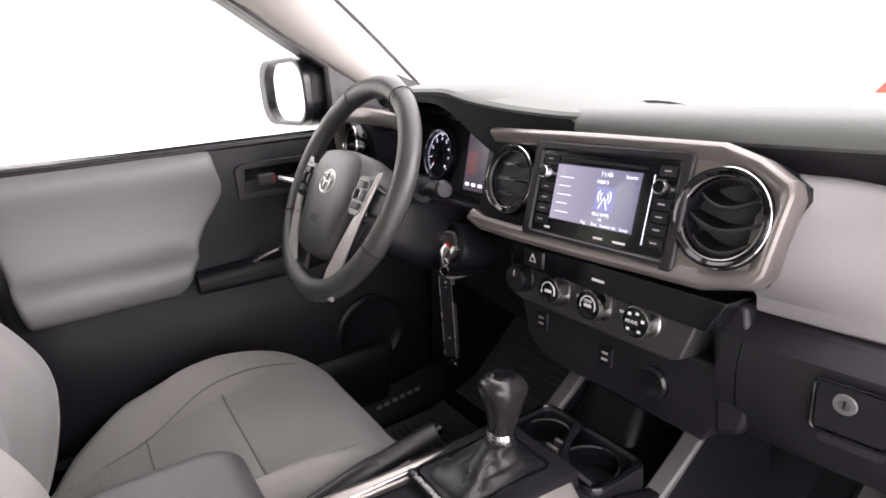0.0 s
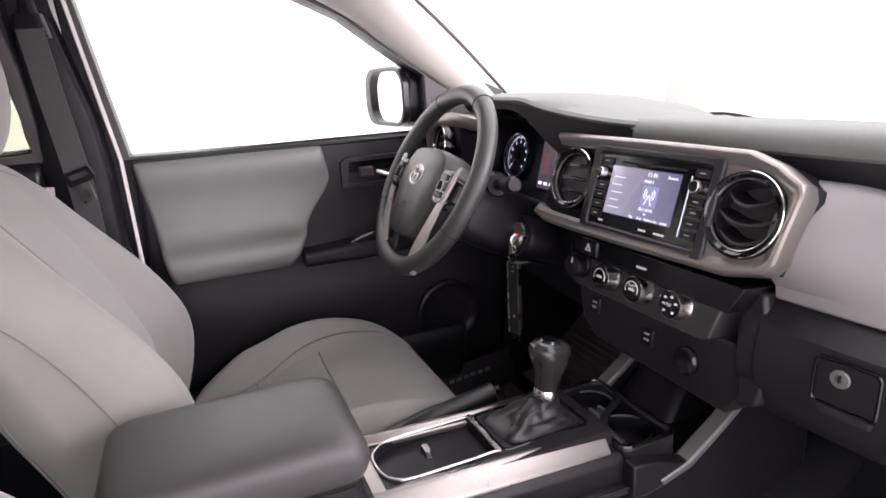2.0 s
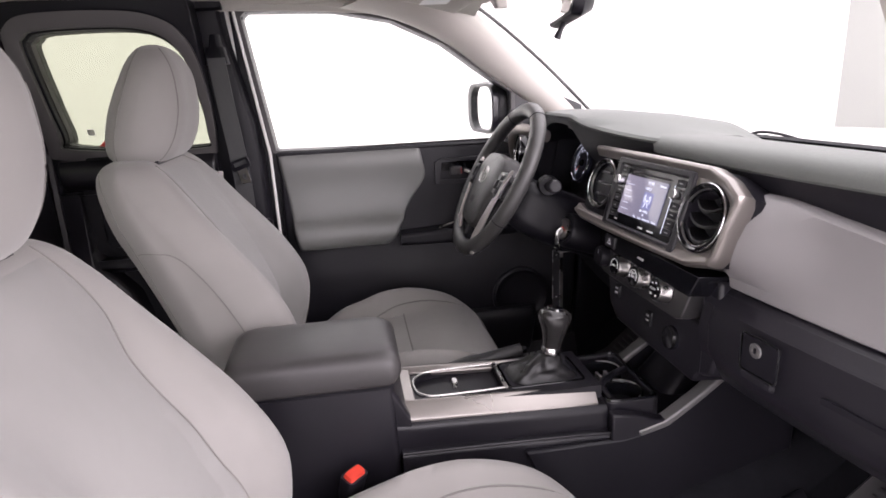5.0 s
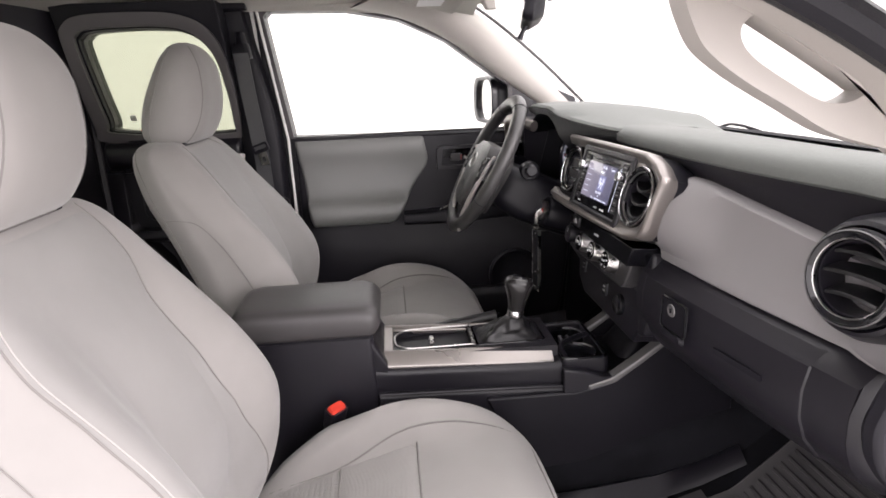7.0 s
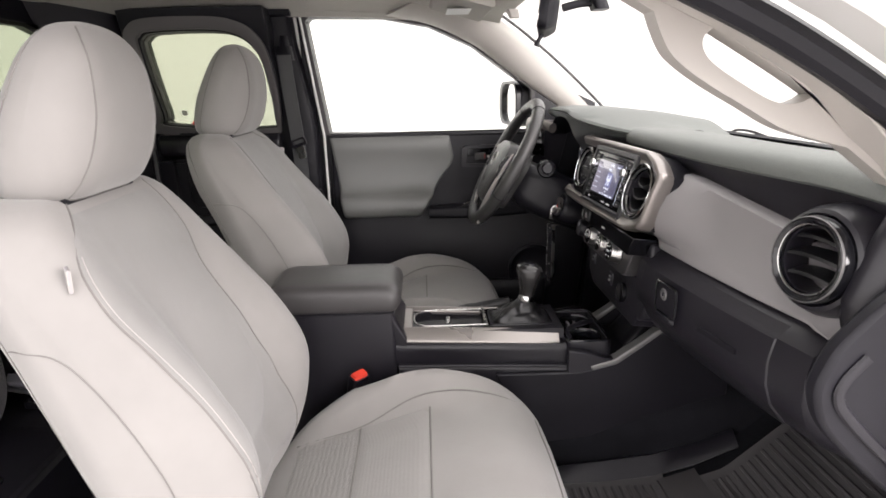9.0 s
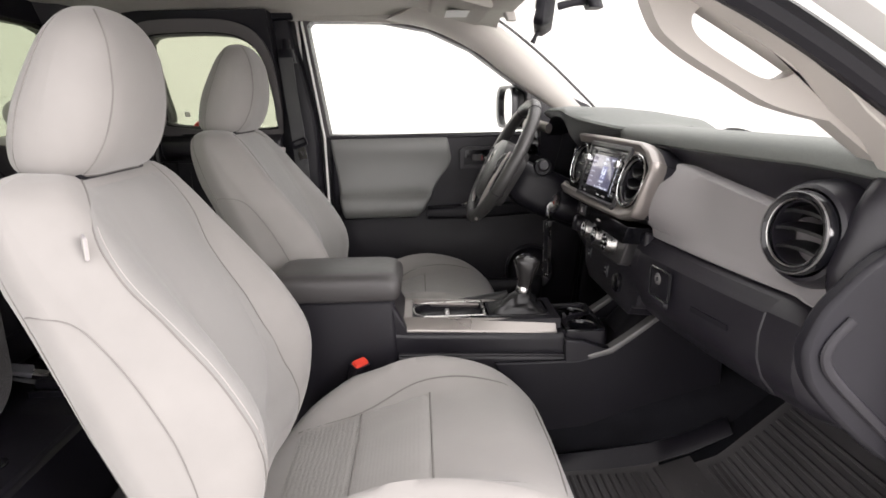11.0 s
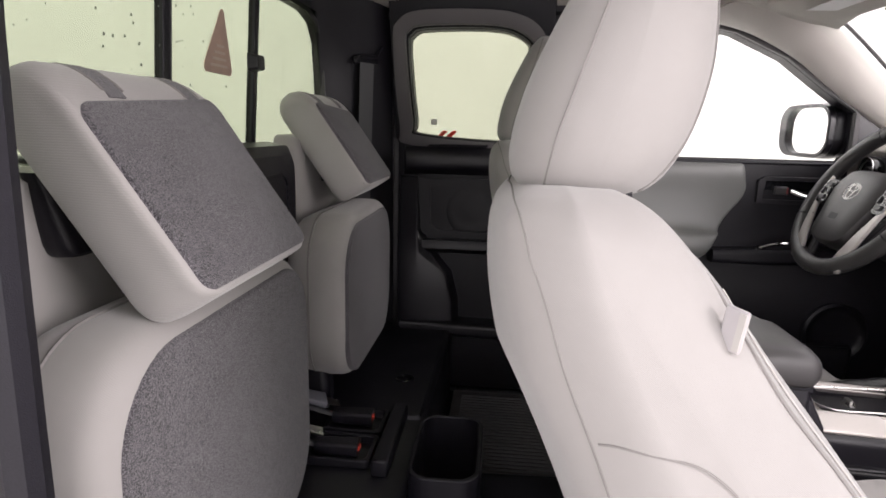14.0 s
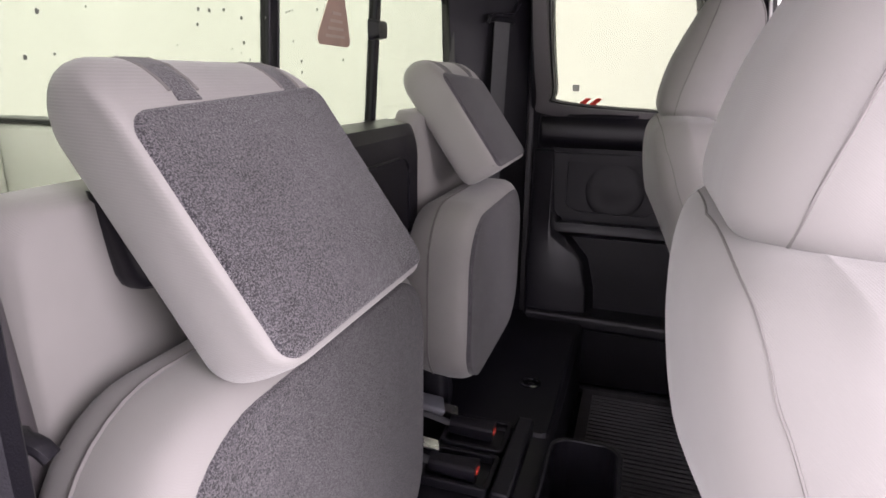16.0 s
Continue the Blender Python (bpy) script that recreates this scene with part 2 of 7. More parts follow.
def tube(pts, r, n=8, closed=False, bm=None, up=(0, 0, 1), flat=1.0, cap=True):
    """A tube along the points; r is one radius or one for each point; flat squeezes it along up."""
    bm = bm or bmesh.new()
    p = [Vector(q) for q in pts]
    rings = []
    for i, q in enumerate(p):
        a = p[i - 1] if (i or closed) else p[i]
        b = p[(i + 1) % len(p)] if (closed or i + 1 < len(p)) else p[i]
        d = (b - a).normalized()
        u = Vector(up)
        if abs(d.dot(u)) > 0.97:
            u = Vector((1, 0, 0.1))
        s = d.cross(u).normalized()
        v = s.cross(d).normalized()
        rad = r[i] if isinstance(r, (list, tuple)) else r
        rings.append([bm.verts.new(q + s * rad * math.cos(2 * math.pi * k / n) + v * rad * flat * math.sin(2 * math.pi * k / n)) for k in range(n)])
    for i in range(len(rings) if closed else len(rings) - 1):
        a, b = rings[i], rings[(i + 1) % len(rings)]
        for k in range(n):
            bm.faces.new((a[k], a[(k + 1) % n], b[(k + 1) % n], b[k]))
    if not closed and cap:
        bm.faces.new(rings[0])
        bm.faces.new(rings[-1])
    return bm


def loft(loops, bm=None, cap=True, closed=False):
    bm = bm or bmesh.new()
    rings = [[bm.verts.new(q) for q in lp] for lp in loops]
    n = len(rings[0])
    for i in range(len(rings) if closed else len(rings) - 1):
        a, b = rings[i], rings[(i + 1) % len(rings)]
        for k in range(n):
            bm.faces.new((a[k], a[(k + 1) % n], b[(k + 1) % n], b[k]))
    if cap and not closed:
        bm.faces.new(rings[0])
        bm.faces.new(rings[-1])
    return bm


def rrect(u0, u1, v0, v1, r, k=5, m=8):
    """A rounded rectangle, with points along its sides too."""
    r = min(r, (u1 - u0) / 2 - 1e-4, (v1 - v0) / 2 - 1e-4)
    out = []
    corners = [(u1 - r, v0 + r, -90), (u1 - r, v1 - r, 0), (u0 + r, v1 - r, 90), (u0 + r, v0 + r, 180)]
    for i, (cu, cv, a0) in enumerate(corners):
        for j in range(k + 1):
            a = radians(a0 + 90 * j / k)
            out.append((cu + r * math.cos(a), cv + r * math.sin(a)))
        nu, nv, na = corners[(i + 1) % 4]
        e = (nu + r * math.cos(radians(na)), nv + r * math.sin(radians(na)))
        s = out[-1]
        for j in range(1, m):
            out.append((s[0] + (e[0] - s[0]) * j / m, s[1] + (e[1] - s[1]) * j / m))
    return out


def stack(levels, axis="z", dens=1, k=5, m=8, warp=None, bm=None):
    """A body from rounded rectangles (h, u0, u1, v0, v1, r) stacked along an axis, eased between by dens steps."""
    if dens > 1:
        n = len(levels)
        fine = []
        for i in range(n - 1):
            a, b = np.array(levels[i]), np.array(levels[i + 1])
            z = np.array(levels[i - 1]) if i else 2 * a - b
            d = np.array(levels[i + 2]) if i + 2 < n else 2 * b - a
            for j in range(dens):
                t = j / dens
                fine.append(0.5 * (2 * a + (b - z) * t + (2 * z - 5 * a + 4 * b - d) * t * t + (3 * a - z - 3 * b + d) * t ** 3))
        fine.append(np.array(levels[-1]))
        levels = fine
    loops = []
    for h, u0, u1, v0, v1, r in levels:
        lp = []
        for u, v in rrect(u0, u1, v0, v1, r, k, m):
            q = (u, v, h) if axis == "z" else (u, h, v) if axis == "y" else (h, u, v)
            lp.append(warp(*q) if warp else q)
        loops.append(lp)
    return loft(loops, bm)


def block(x0, x1, y0, y1, z0, z1, bm=None):
    bm = bm or bmesh.new()
    v = [bm.verts.new((x, y, z)) for x in (x0, x1) for y in (y0, y1) for z in (z0, z1)]
    for f in ((0, 1, 3, 2), (4, 6, 7, 5), (0, 4, 5, 1), (2, 3, 7, 6), (0, 2, 6, 4), (1, 5, 7, 3)):
        bm.faces.new([v[i] for i in f])
    return bm


def prism(poly, a, b, axis="y", bm=None):
    """A polygon (two coordinates) pulled from a to b along an axis."""
    put = {"y": lambda p, h: (p[0], h, p[1]), "x": lambda p, h: (h, p[0], p[1]), "z": lambda p, h: (p[0], p[1], h)}[axis]
    return loft([[put(p, a) for p in poly], [put(p, b) for p in poly]], bm)


def ringplate(outer, inner, a, b, axis="y", n=72, bm=None, centre=None):
    """A plate with a hole: both outlines are met by the same fan of rays from the hole's middle."""
    c = centre or (sum(p[0] for p in inner) / len(inner), sum(p[1] for p in inner) / len(inner))

    def far(poly, ang):
        d = (math.cos(ang), math.sin(ang))
        best = 0
        for i in range(len(poly)):
            p, q = poly[i], poly[(i + 1) % len(poly)]
            ex, ey = q[0] - p[0], q[1] - p[1]
            den = d[0] * ey - d[1] * ex
            if abs(den) < 1e-12:
                continue
            t = ((p[0] - c[0]) * ey - (p[1] - c[1]) * ex) / den
            s = ((p[0] - c[0]) * d[1] - (p[1] - c[1]) * d[0]) / den
            if t > 0 and -1e-9 <= s <= 1 + 1e-9:
                best = max(best, t)
        return (c[0] + d[0] * best, c[1] + d[1] * best)

    angs = {2 * math.pi * i / n - math.pi for i in range(n)}
    for p in list(outer) + list(inner):
        angs.add(math.atan2(p[1] - c[1], p[0] - c[0]))
    angs = sorted(angs)
    angs = [a_ for i, a_ in enumerate(angs) if i == 0 or a_ - angs[i - 1] > 1e-4]
    o, q = [far(outer, t) for t in angs], [far(inner, t) for t in angs]
    put = {"y": lambda p, h: (p[0], h, p[1]), "x": lambda p, h: (h, p[0], p[1]), "z": lambda p, h: (p[0], p[1], h)}[axis]
    return loft([[put(p, a) for p in o], [put(p, b) for p in o], [put(p, b) for p in q], [put(p, a) for p in q]], bm, closed=True)


def lathe(profile, n=40, bm=None, cap=True):
    """Profile (radius, along) turned about the local y axis, which points away from the viewer."""
    return loft([[(r * math.cos(2 * math.pi * k / n), y, r * math.sin(2 * math.pi * k / n)) for k in range(n)] for r, y in profile], bm, cap)


def frame_at(o, right, up):
    """A frame whose x is right, z is up and y points away from the viewer."""
    r, u = Vector(right).normalized(), Vector(up)
    u = (u - r * u.dot(r)).normalized()
    y = u.cross(r)
    return Matrix(((r.x, y.x, u.x, o[0]), (r.y, y.y, u.y, o[1]), (r.z, y.z, u.z, o[2]), (0, 0, 0, 1)))


def ease(x, a, b):
    t = min(1, max(0, (x - a) / (b - a)))
    return t * t * (3 - 2 * t)


def lettering(name, body, size, m, mat, parent, align="CENTER"):
    """Writing in the built-in font as a thin mesh, in the frame m (x right, z up)."""
    cu = bpy.data.curves.new(name, "FONT")
    cu.body, cu.size, cu.align_x, cu.align_y, cu.extrude = body, size, align, "CENTER", 0.0002
    cu.resolution_u = 3
    tmp = bpy.data.objects.new(name, cu)
    me = bpy.data.meshes.new_from_object(tmp)
    bpy.data.objects.remove(tmp)
    bm = bmesh.new()
    bm.from_mesh(me)
    bm.transform(Matrix.Rotation(radians(90), 4, "X"))
    return part(name, bm, mat, parent, m=m, flat=True)



# ---- the booth round the truck ----
solid("ground", block(-9, 9, -20, 9, -0.62, -0.52), BOOTHFLOOR, "smooth pale grey floor of a photo booth", "floor", "structure")
solid("wall_north", block(-9, 9, 8.0, 8.2, -0.52, 4.2), GREYWALL, "plain pale grey booth wall", "wall", "structure")
solid("wall_west", block(-8.2, -8.0, -20, 8.0, -0.52, 4.2), BOOTH, "plain white booth wall", "wall", "structure")

solid("wall_sign", prism([(-2.82, 0.26), (-2.60, 0.26), (-2.55, 0.36), (-2.72, 0.38)], 7.98, 7.99, "y"), RED, "red slanted shape on the booth wall", "wall sign")

# ---- cab shell ----
FLOOR = 0.13
# floor pan with rising toe board
toe = [(-0.62, FLOOR), (0.52, FLOOR), (0.66, 0.175), (0.80, 0.30), (0.92, 0.45), (0.92, 0.40), (0.80, 0.05), (-0.62, 0.05)]
solid("floor", prism(toe, -0.70, 0.70, "x"), CARPET, "black carpeted cab floor rising to the toe board", "floor", "structure", bev=0.01)
solid("wall_north_cab", block(-0.74, 0.74, 0.90, 0.95, 0.05, 0.79), DEEP, "black bulkhead behind the dashboard", "bulkhead", "structure")
# transmission tunnel
solid("floor_tunnel", stack([(-0.62, -0.11, 0.11, 0.10, 0.22, 0.05), (0.4, -0.12, 0.12, 0.10, 0.25, 0.05), (0.9, -0.16, 0.16, 0.10, 0.36, 0.06)], "y"),
      CARPET, "black carpeted transmission tunnel", "floor", "structure")
# headliner, gently domed
def dome(x, y):
    return 1.235 - 0.05 * abs(x / 0.64) ** 3 - 0.03 * ease(-y, 0.55, 0.98) - 0.05 * ease(y, 0.0, 0.32)
hl = bmesh.new()
NX, NY = 24, 20
lo = [[hl.verts.new((-0.66 + 1.32 * i / NX, -0.98 + 1.28 * j / NY, dome(-0.66 + 1.32 * i / NX, -0.98 + 1.28 * j / NY))) for j in range(NY + 1)] for i in range(NX + 1)]
hi = [[hl.verts.new((v.co.x, v.co.y, v.co.z + 0.03)) for v in row] for row in lo]
for i in range(NX):
    for j in range(NY):
        hl.faces.new((lo[i][j], lo[i][j + 1], lo[i + 1][j + 1], lo[i + 1][j]))
        hl.faces.new((hi[i][j], hi[i + 1][j], hi[i + 1][j + 1], hi[i][j + 1]))
for j in range(NY):
    hl.faces.new((lo[0][j], hi[0][j], hi[0][j + 1], lo[0][j + 1]))
    hl.faces.new((lo[NX][j], lo[NX][j + 1], hi[NX][j + 1], hi[NX][j]))
for i in range(NX):
    hl.faces.new((lo[i][0], lo[i + 1][0], hi[i + 1][0], hi[i][0]))
    hl.faces.new((lo[i][NY], hi[i][NY], hi[i + 1][NY], lo[i + 1][NY]))
solid("ceiling", hl, HEADLINER, "pale grey-beige cloth headliner", "ceiling", "structure")
roof = stack([(1.275, -0.70, 0.70, -1.0, 0.32, 0.12), (1.30, -0.66, 0.66, -0.98, 0.26, 0.12), (1.315, -0.56, 0.56, -0.9, 0.18, 0.12)], "z")
solid("ceiling_roof_skin", roof, BODY, "white painted steel truck roof", "roof", "structure")

# back wall of the cab with the window opening
RW = [(-0.51, 0.842), (0.60, 0.806), (0.62, 0.83), (0.61, 1.06), (0.57, 1.115), (0.49, 1.14), (-0.39, 1.14), (-0.465, 1.12), (-0.505, 1.075), (-0.53, 0.87)]
solid("wall_south", ringplate([(-0.72, 0.05), (0.72, 0.05), (0.72, 1.05), (0.64, 1.24), (-0.64, 1.24), (-0.72, 1.05)], RW, -0.970, -0.945), DEEP,
      "black trimmed rear wall of the cab with a wide window", "wall", "structure")
rear_window = thing("window_1", (0, -0.95, 0.85), "wide sliding rear cab window with water drops", "window", kind="structure")
part("window_frame", ringplate([(p[0] * 1.0, p[1]) for p in RW], [(0.055 + (p[0] - 0.055) * 0.975, 0.985 + (p[1] - 0.985) * 0.93) for p in RW], -0.962, -0.938), RUBBER, rear_window, "black rubber window seal", bev=0.003)


def lean(bm):
    """The glass leans forward towards its top."""
    for v in bm.verts:
        v.co.y += 0.07 * (v.co.z - 0.955)
    return bm


for x, w in ((0.1885, 0.0105), (-0.100, 0.009)):
    part("mullion", lean(block(x - w, x + w, -0.958, -0.944, 0.815, 1.138)), DEEP, rear_window, bev=0.002)
part("mullion_strip", lean(block(0.1815, 0.1845, -0.9438, -0.9425, 0.815, 1.137)), RUBBER, rear_window)
part("pane", lean(block(-0.515, 0.615, -0.953, -0.950, 0.808, 1.138)), TINTED, rear_window, "green-tinted glass pane").visible_shadow = False
drops = bmesh.new()
for _ in range(150):
    dx, dz, dr = random.uniform(0.10, 0.60) if random.random() < 0.8 else random.uniform(-0.4, 0.1), random.uniform(0.90, 1.11), random.uniform(0.0006, 0.0017)
    loft([[(dx + dr * q * math.cos(t), -0.9498 + dy, dz + dr * 1.3 * q * math.sin(t)) for t in [2 * math.pi * k / 8 for k in range(8)]] for q, dy in ((1.0, 0.0), (0.8, dr * 0.5), (0.2, dr * 0.8))], drops)
tagged(part("water_drop", lean(drops), DROP, rear_window, "scattered water drops"), kind="stuff")
latch = part("latch", stack([(-0.946, -0.108, -0.070, 0.972, 1.003, 0.006), (-0.928, -0.105, -0.073, 0.975, 1.000, 0.006)], "y"), BLACK, rear_window, "black window latch")
# triangular warning label, hung on the glass
tri_lab = lean(prism([(0.076, 0.958), (-0.004, 0.957), (-0.011, 0.960), (-0.012, 0.967), (0.020, 1.052), (0.026, 1.057), (0.032, 1.054), (0.080, 0.973), (0.082, 0.964)], -0.9495, -0.9485))
warn = material("faded_label", (0.46, 0.33, 0.26), 0.6, vary=0.1, scale=30)
label_ob = solid("warning_label", tri_lab, warn, "faded reddish-brown triangular label stuck on the rear window", "label")
pale = material("label_print", (0.52, 0.42, 0.35), 0.6)
for k in range(4):
    part("print_bar", lean(block(0.006 + 0.004 * k, 0.062 - 0.006 * k, -0.9484, -0.9480, 0.968 + 0.010 * k, 0.972 + 0.010 * k)), pale, label_ob)

bed = thing("truck_bed", (0, -1.9, 0.2), "white painted pickup bed behind the rear window", "pickup bed")
part("bed_floor", block(-0.78, 0.78, -2.75, -1.10, 0.22, 0.28), DIMSILVER, bed, "dark grey bed liner")
for s_ in (-1, 1):
    part("bed_side", block(s_ * 0.80 - 0.05, s_ * 0.80 + 0.05, -2.78, -1.08, 0.0, 0.74), BODY, bed, "white bed side", bev=0.02)
    part("bed_rail_cap", block(s_ * 0.80 - 0.055, s_ * 0.80 + 0.055, -2.78, -1.08, 0.742, 0.760), BLACK, bed, "black bed rail cap", bev=0.006)
part("tailgate", block(-0.75, 0.75, -2.78, -2.72, 0.10, 0.78), BODY, bed, "white tailgate", bev=0.015)
part("tailgate_cap", block(-0.75, 0.75, -2.785, -2.715, 0.782, 0.800), BLACK, bed, "black tailgate cap", bev=0.006)

# passenger side: sill, rear pillar and roof rail round the open doorway
solid("wall_east_sill", block(0.62, 0.74, -0.78, 0.78, 0.02, 0.115), BLACK, "black scuff plate on the door sill", "door sill", "structure", bev=0.012)
side_in = [(-0.74, 0.12), (0.58, 0.12), (0.65, 0.5), (0.66, 0.80), (0.60, 0.885), (0.52, 0.950), (0.42, 1.010), (0.33, 1.055), (0.22, 1.10), (0.08, 1.145), (-0.10, 1.18), (-0.68, 1.19), (-0.75, 1.10), (-0.77, 0.5)]
solid("wall_east", ringplate([(-1.03, 0.02), (0.95, 0.02), (0.95, 0.84), (0.72, 0.86), (0.60, 0.985), (0.36, 1.145), (0.10, 1.255), (-0.98, 1.265), (-1.03, 1.1)], side_in, 0.70, 0.76, "x", centre=(-0.1, 0.6)), BODY,
      "white painted truck body side round the open doorway", "body side", "structure", bev=0.006)
solid("trim_rear_pillar", loft([[(0.70, -0.752 + dy, z), (0.684, -0.756 + dy, z), (0.650, -0.815 + dy, z), (0.635, -0.875 + dy, z), (0.635, -0.96, z), (0.70, -0.96, z)] for z, dy in ((0.10, -0.02), (0.5, -0.012), (0.8, -0.002), (1.0, 0.01), (1.12, 0.03), (1.19, 0.07))]), BLACK, "dark grey moulded rear pillar trim", "pillar trim", "structure", bev=0.008)
seal = tube(smooth([(0.69, 0.60, 0.14), (0.69, 0.655, 0.5), (0.69, 0.655, 0.80), (0.69, 0.59, 0.872), (0.69, 0.50, 0.938), (0.69, 0.40, 0.998), (0.69, 0.31, 1.042), (0.688, 0.20, 1.09), (0.685, 0.06, 1.135), (0.68, -0.12, 1.17), (0.68, -0.4, 1.185), (0.68, -0.66, 1.19), (0.69, -0.745, 1.10), (0.69, -0.765, 0.7), (0.69, -0.75, 0.2), (0.69, -0.70, 0.125)], 6), 0.0165, 10)
solid("door_seal", seal, DEEP, "black rubber seal round the open doorway", "door seal", "structure")

solid("trim_sill", block(-0.722, -0.62, -0.80, 0.60, 0.05, 0.148), DEEP, "black plastic sill trim along the closed doors", "sill trim", "structure", bev=0.01)
# kick panels beside the footwells
for side in (-1, 1):
    solid("trim_kick_panel", stack([(0.05, 0.585, 0.95, -0.02, 0.03, 0.01), (0.84, 0.645, 0.95, -0.02, 0.03, 0.01)], "z", warp=lambda u, v, h, s=side: (s * (0.715 + v), u, h)), DEEP, "black plastic kick panel beside the footwell", "kick panel", "structure")

# windscreen and its pillars
ws = bmesh.new()
for off in (0.0,):
    rows = []
    for j in range(9):
        t = j / 8
        rows.append([ws.verts.new(((0.74 - 0.13 * t) * (-1 + 2 * i / 16), 0.86 - 0.545 * t + off - (0.20 - 0.07 * t) * abs(-1 + 2 * i / 16) ** 2, 0.825 + 0.355 * t + 0.055 * (1 - t) * abs(-1 + 2 * i / 16) ** 3 + off)) for i in range(17)])
    for j in range(8):
        for i in range(16):
            ws.faces.new((rows[j][i], rows[j][i + 1], rows[j + 1][i + 1], rows[j + 1][i]))
wpane = solid("window_2", ws, CLEAR, "large clear curved windscreen", "windscreen", "structure")
wpane.visible_shadow = False
band = []
for i in range(33):
    k = -0.96 + 1.92 * i / 32
    rise = 0.020 + 0.022 * ease(k, -0.1, 0.9)
    foot = lambda t, k=k: ((0.74 - 0.13 * t) * k, 0.86 - 0.545 * t - (0.20 - 0.07 * t) * abs(k) ** 2, 0.825 + 0.355 * t + 0.055 * (1 - t) * abs(k) ** 3)
    (x0_, y0_, z0_), (x1_, y1_, z1_) = foot(-0.03), foot(rise)
    band.append([(x0_, y0_ - 0.002, z0_ - 0.002), (x1_, y1_ - 0.002, z1_ - 0.002), (x1_, y1_ + 0.003, z1_ + 0.003), (x0_, y0_ + 0.003, z0_ + 0.003)])
solid("windscreen_band", loft(band), DEEP, "black edge band along the foot of the windscreen", "windscreen edge", "structure")


def pillar(side, back):
    """Windscreen pillar trim: a swelling strip between the side window's edge and the glass."""
    rim = [(0.705, 0.60, 0.80), (0.704, 0.50, 0.885), (0.702, 0.415, 0.945), (0.698, 0.325, 1.010), (0.693, 0.232, 1.078), (0.685, 0.10, 1.140), (0.675, -0.05, 1.172)]
    edge = [(0.725, 0.72, 0.83), (0.712, 0.64, 0.882), (0.690, 0.555, 0.955), (0.668, 0.465, 1.038), (0.645, 0.37, 1.115), (0.615, 0.25, 1.185), (0.585, 0.08, 1.215)]
    edge = [(x, y - 0.018, z - 0.010) for x, y, z in edge]
    rim, edge = smooth(rim, 4), smooth(edge, 4)
    loops = []
    for a, b in zip(rim, edge):
        a = a + Vector((0, back, 0))
        n = (b - a).cross(Vector((0, -0.8, 0.6))).normalized()
        if n.x > 0:
            n = -n
        lp = [a, a.lerp(b, 0.12) + n * 0.012, a.lerp(b, 0.35) + n * 0.022, a.lerp(b, 0.65) + n * 0.022, a.lerp(b, 0.9) + n * 0.012, b, b - n * 0.02, a - n * 0.02]
        loops.append([(side * p.x, p.y, p.z) for p in lp])
    return loft(loops)


solid("trim_pillar_1", pillar(-1, 0.0), PILLAR, "pale beige plastic windscreen pillar trim", "pillar trim", "structure", sharp=60)
for side, dy, dz in ((-1, -0.018, -0.010), (1, 0.0, 0.0)):
    solid("windscreen_seal", tube(smooth([(side * 0.742, 0.70 + dy, 0.865 + dz), (side * 0.735, 0.665 + dy, 0.90 + dz), (side * 0.70, 0.53 + dy, 1.02 + dz), (side * 0.66, 0.40 + dy, 1.12 + dz), (side * 0.625, 0.30 + dy, 1.185 + dz)], 5), 0.0045, 6), RUBBER, "black rubber windscreen edge seal", "seal", "structure")
solid("trim_header", stack([(-0.62, 0.22, 0.34, 1.165, 1.20, 0.015), (0.62, 0.22, 0.34, 1.165, 1.20, 0.015)], "x"), HEADLINER, "pale cloth header above the windscreen", "header trim", "structure")
# bonnet and cowl
solid("truck_bonnet", stack([(0.98, -0.70, 0.70, 0.70, 0.785, 0.03), (1.3, -0.72, 0.72, 0.70, 0.80, 0.03), (1.8, -0.68, 0.68, 0.62, 0.755, 0.05), (2.0, -0.6, 0.6, 0.5, 0.68, 0.08)], "y", dens=3), BODY, "white painted truck bonnet beyond the windscreen", "bonnet", "structure")
solid("trim_cowl", stack([(-0.72, 0.74, 0.98, 0.74, 0.778, 0.012), (0.72, 0.74, 0.98, 0.74, 0.778, 0.012)], "x"), DEEP, "black plastic cowl under the windscreen", "cowl", "structure")

# driver's door: frame, panel and glass
WIN = [(-0.238, 0.822), (0.40, 0.808), (0.412, 0.825), (0.410, 0.945), (0.32, 1.008), (0.225, 1.078), (0.09, 1.14), (-0.06, 1.168), (-0.275, 1.172), (-0.288, 1.16)]
door1 = thing("door_1", (-0.72, 0.1, 0.13), "closed front door with grey vinyl upper pad and black lower panel", "door", kind="structure")
part("door_shell", ringplate([(-0.275, 0.12), (0.60, 0.12), (0.64, 0.5), (0.64, 0.86), (0.30, 1.12), (0.10, 1.205), (-0.318, 1.205)], WIN, -0.775, -0.718, "x"), DEEP, door1, "black door body and window frame", bev=0.004)
part("window_frame", ringplate([(p[0] + (0.012 if p[0] > 0 else -0.012), p[1] + (0.012 if p[1] > 1.0 else -0.006)) for p in WIN], WIN, -0.718, -0.70, "x"), RUBBER, door1, "black rubber window channel", bev=0.003)
part("pane", prism([(p[0] * 1.01, p[1]) for p in WIN], -0.752, -0.748, "x"), CLEAR, door1, "clear side window glass").visible_shadow = False
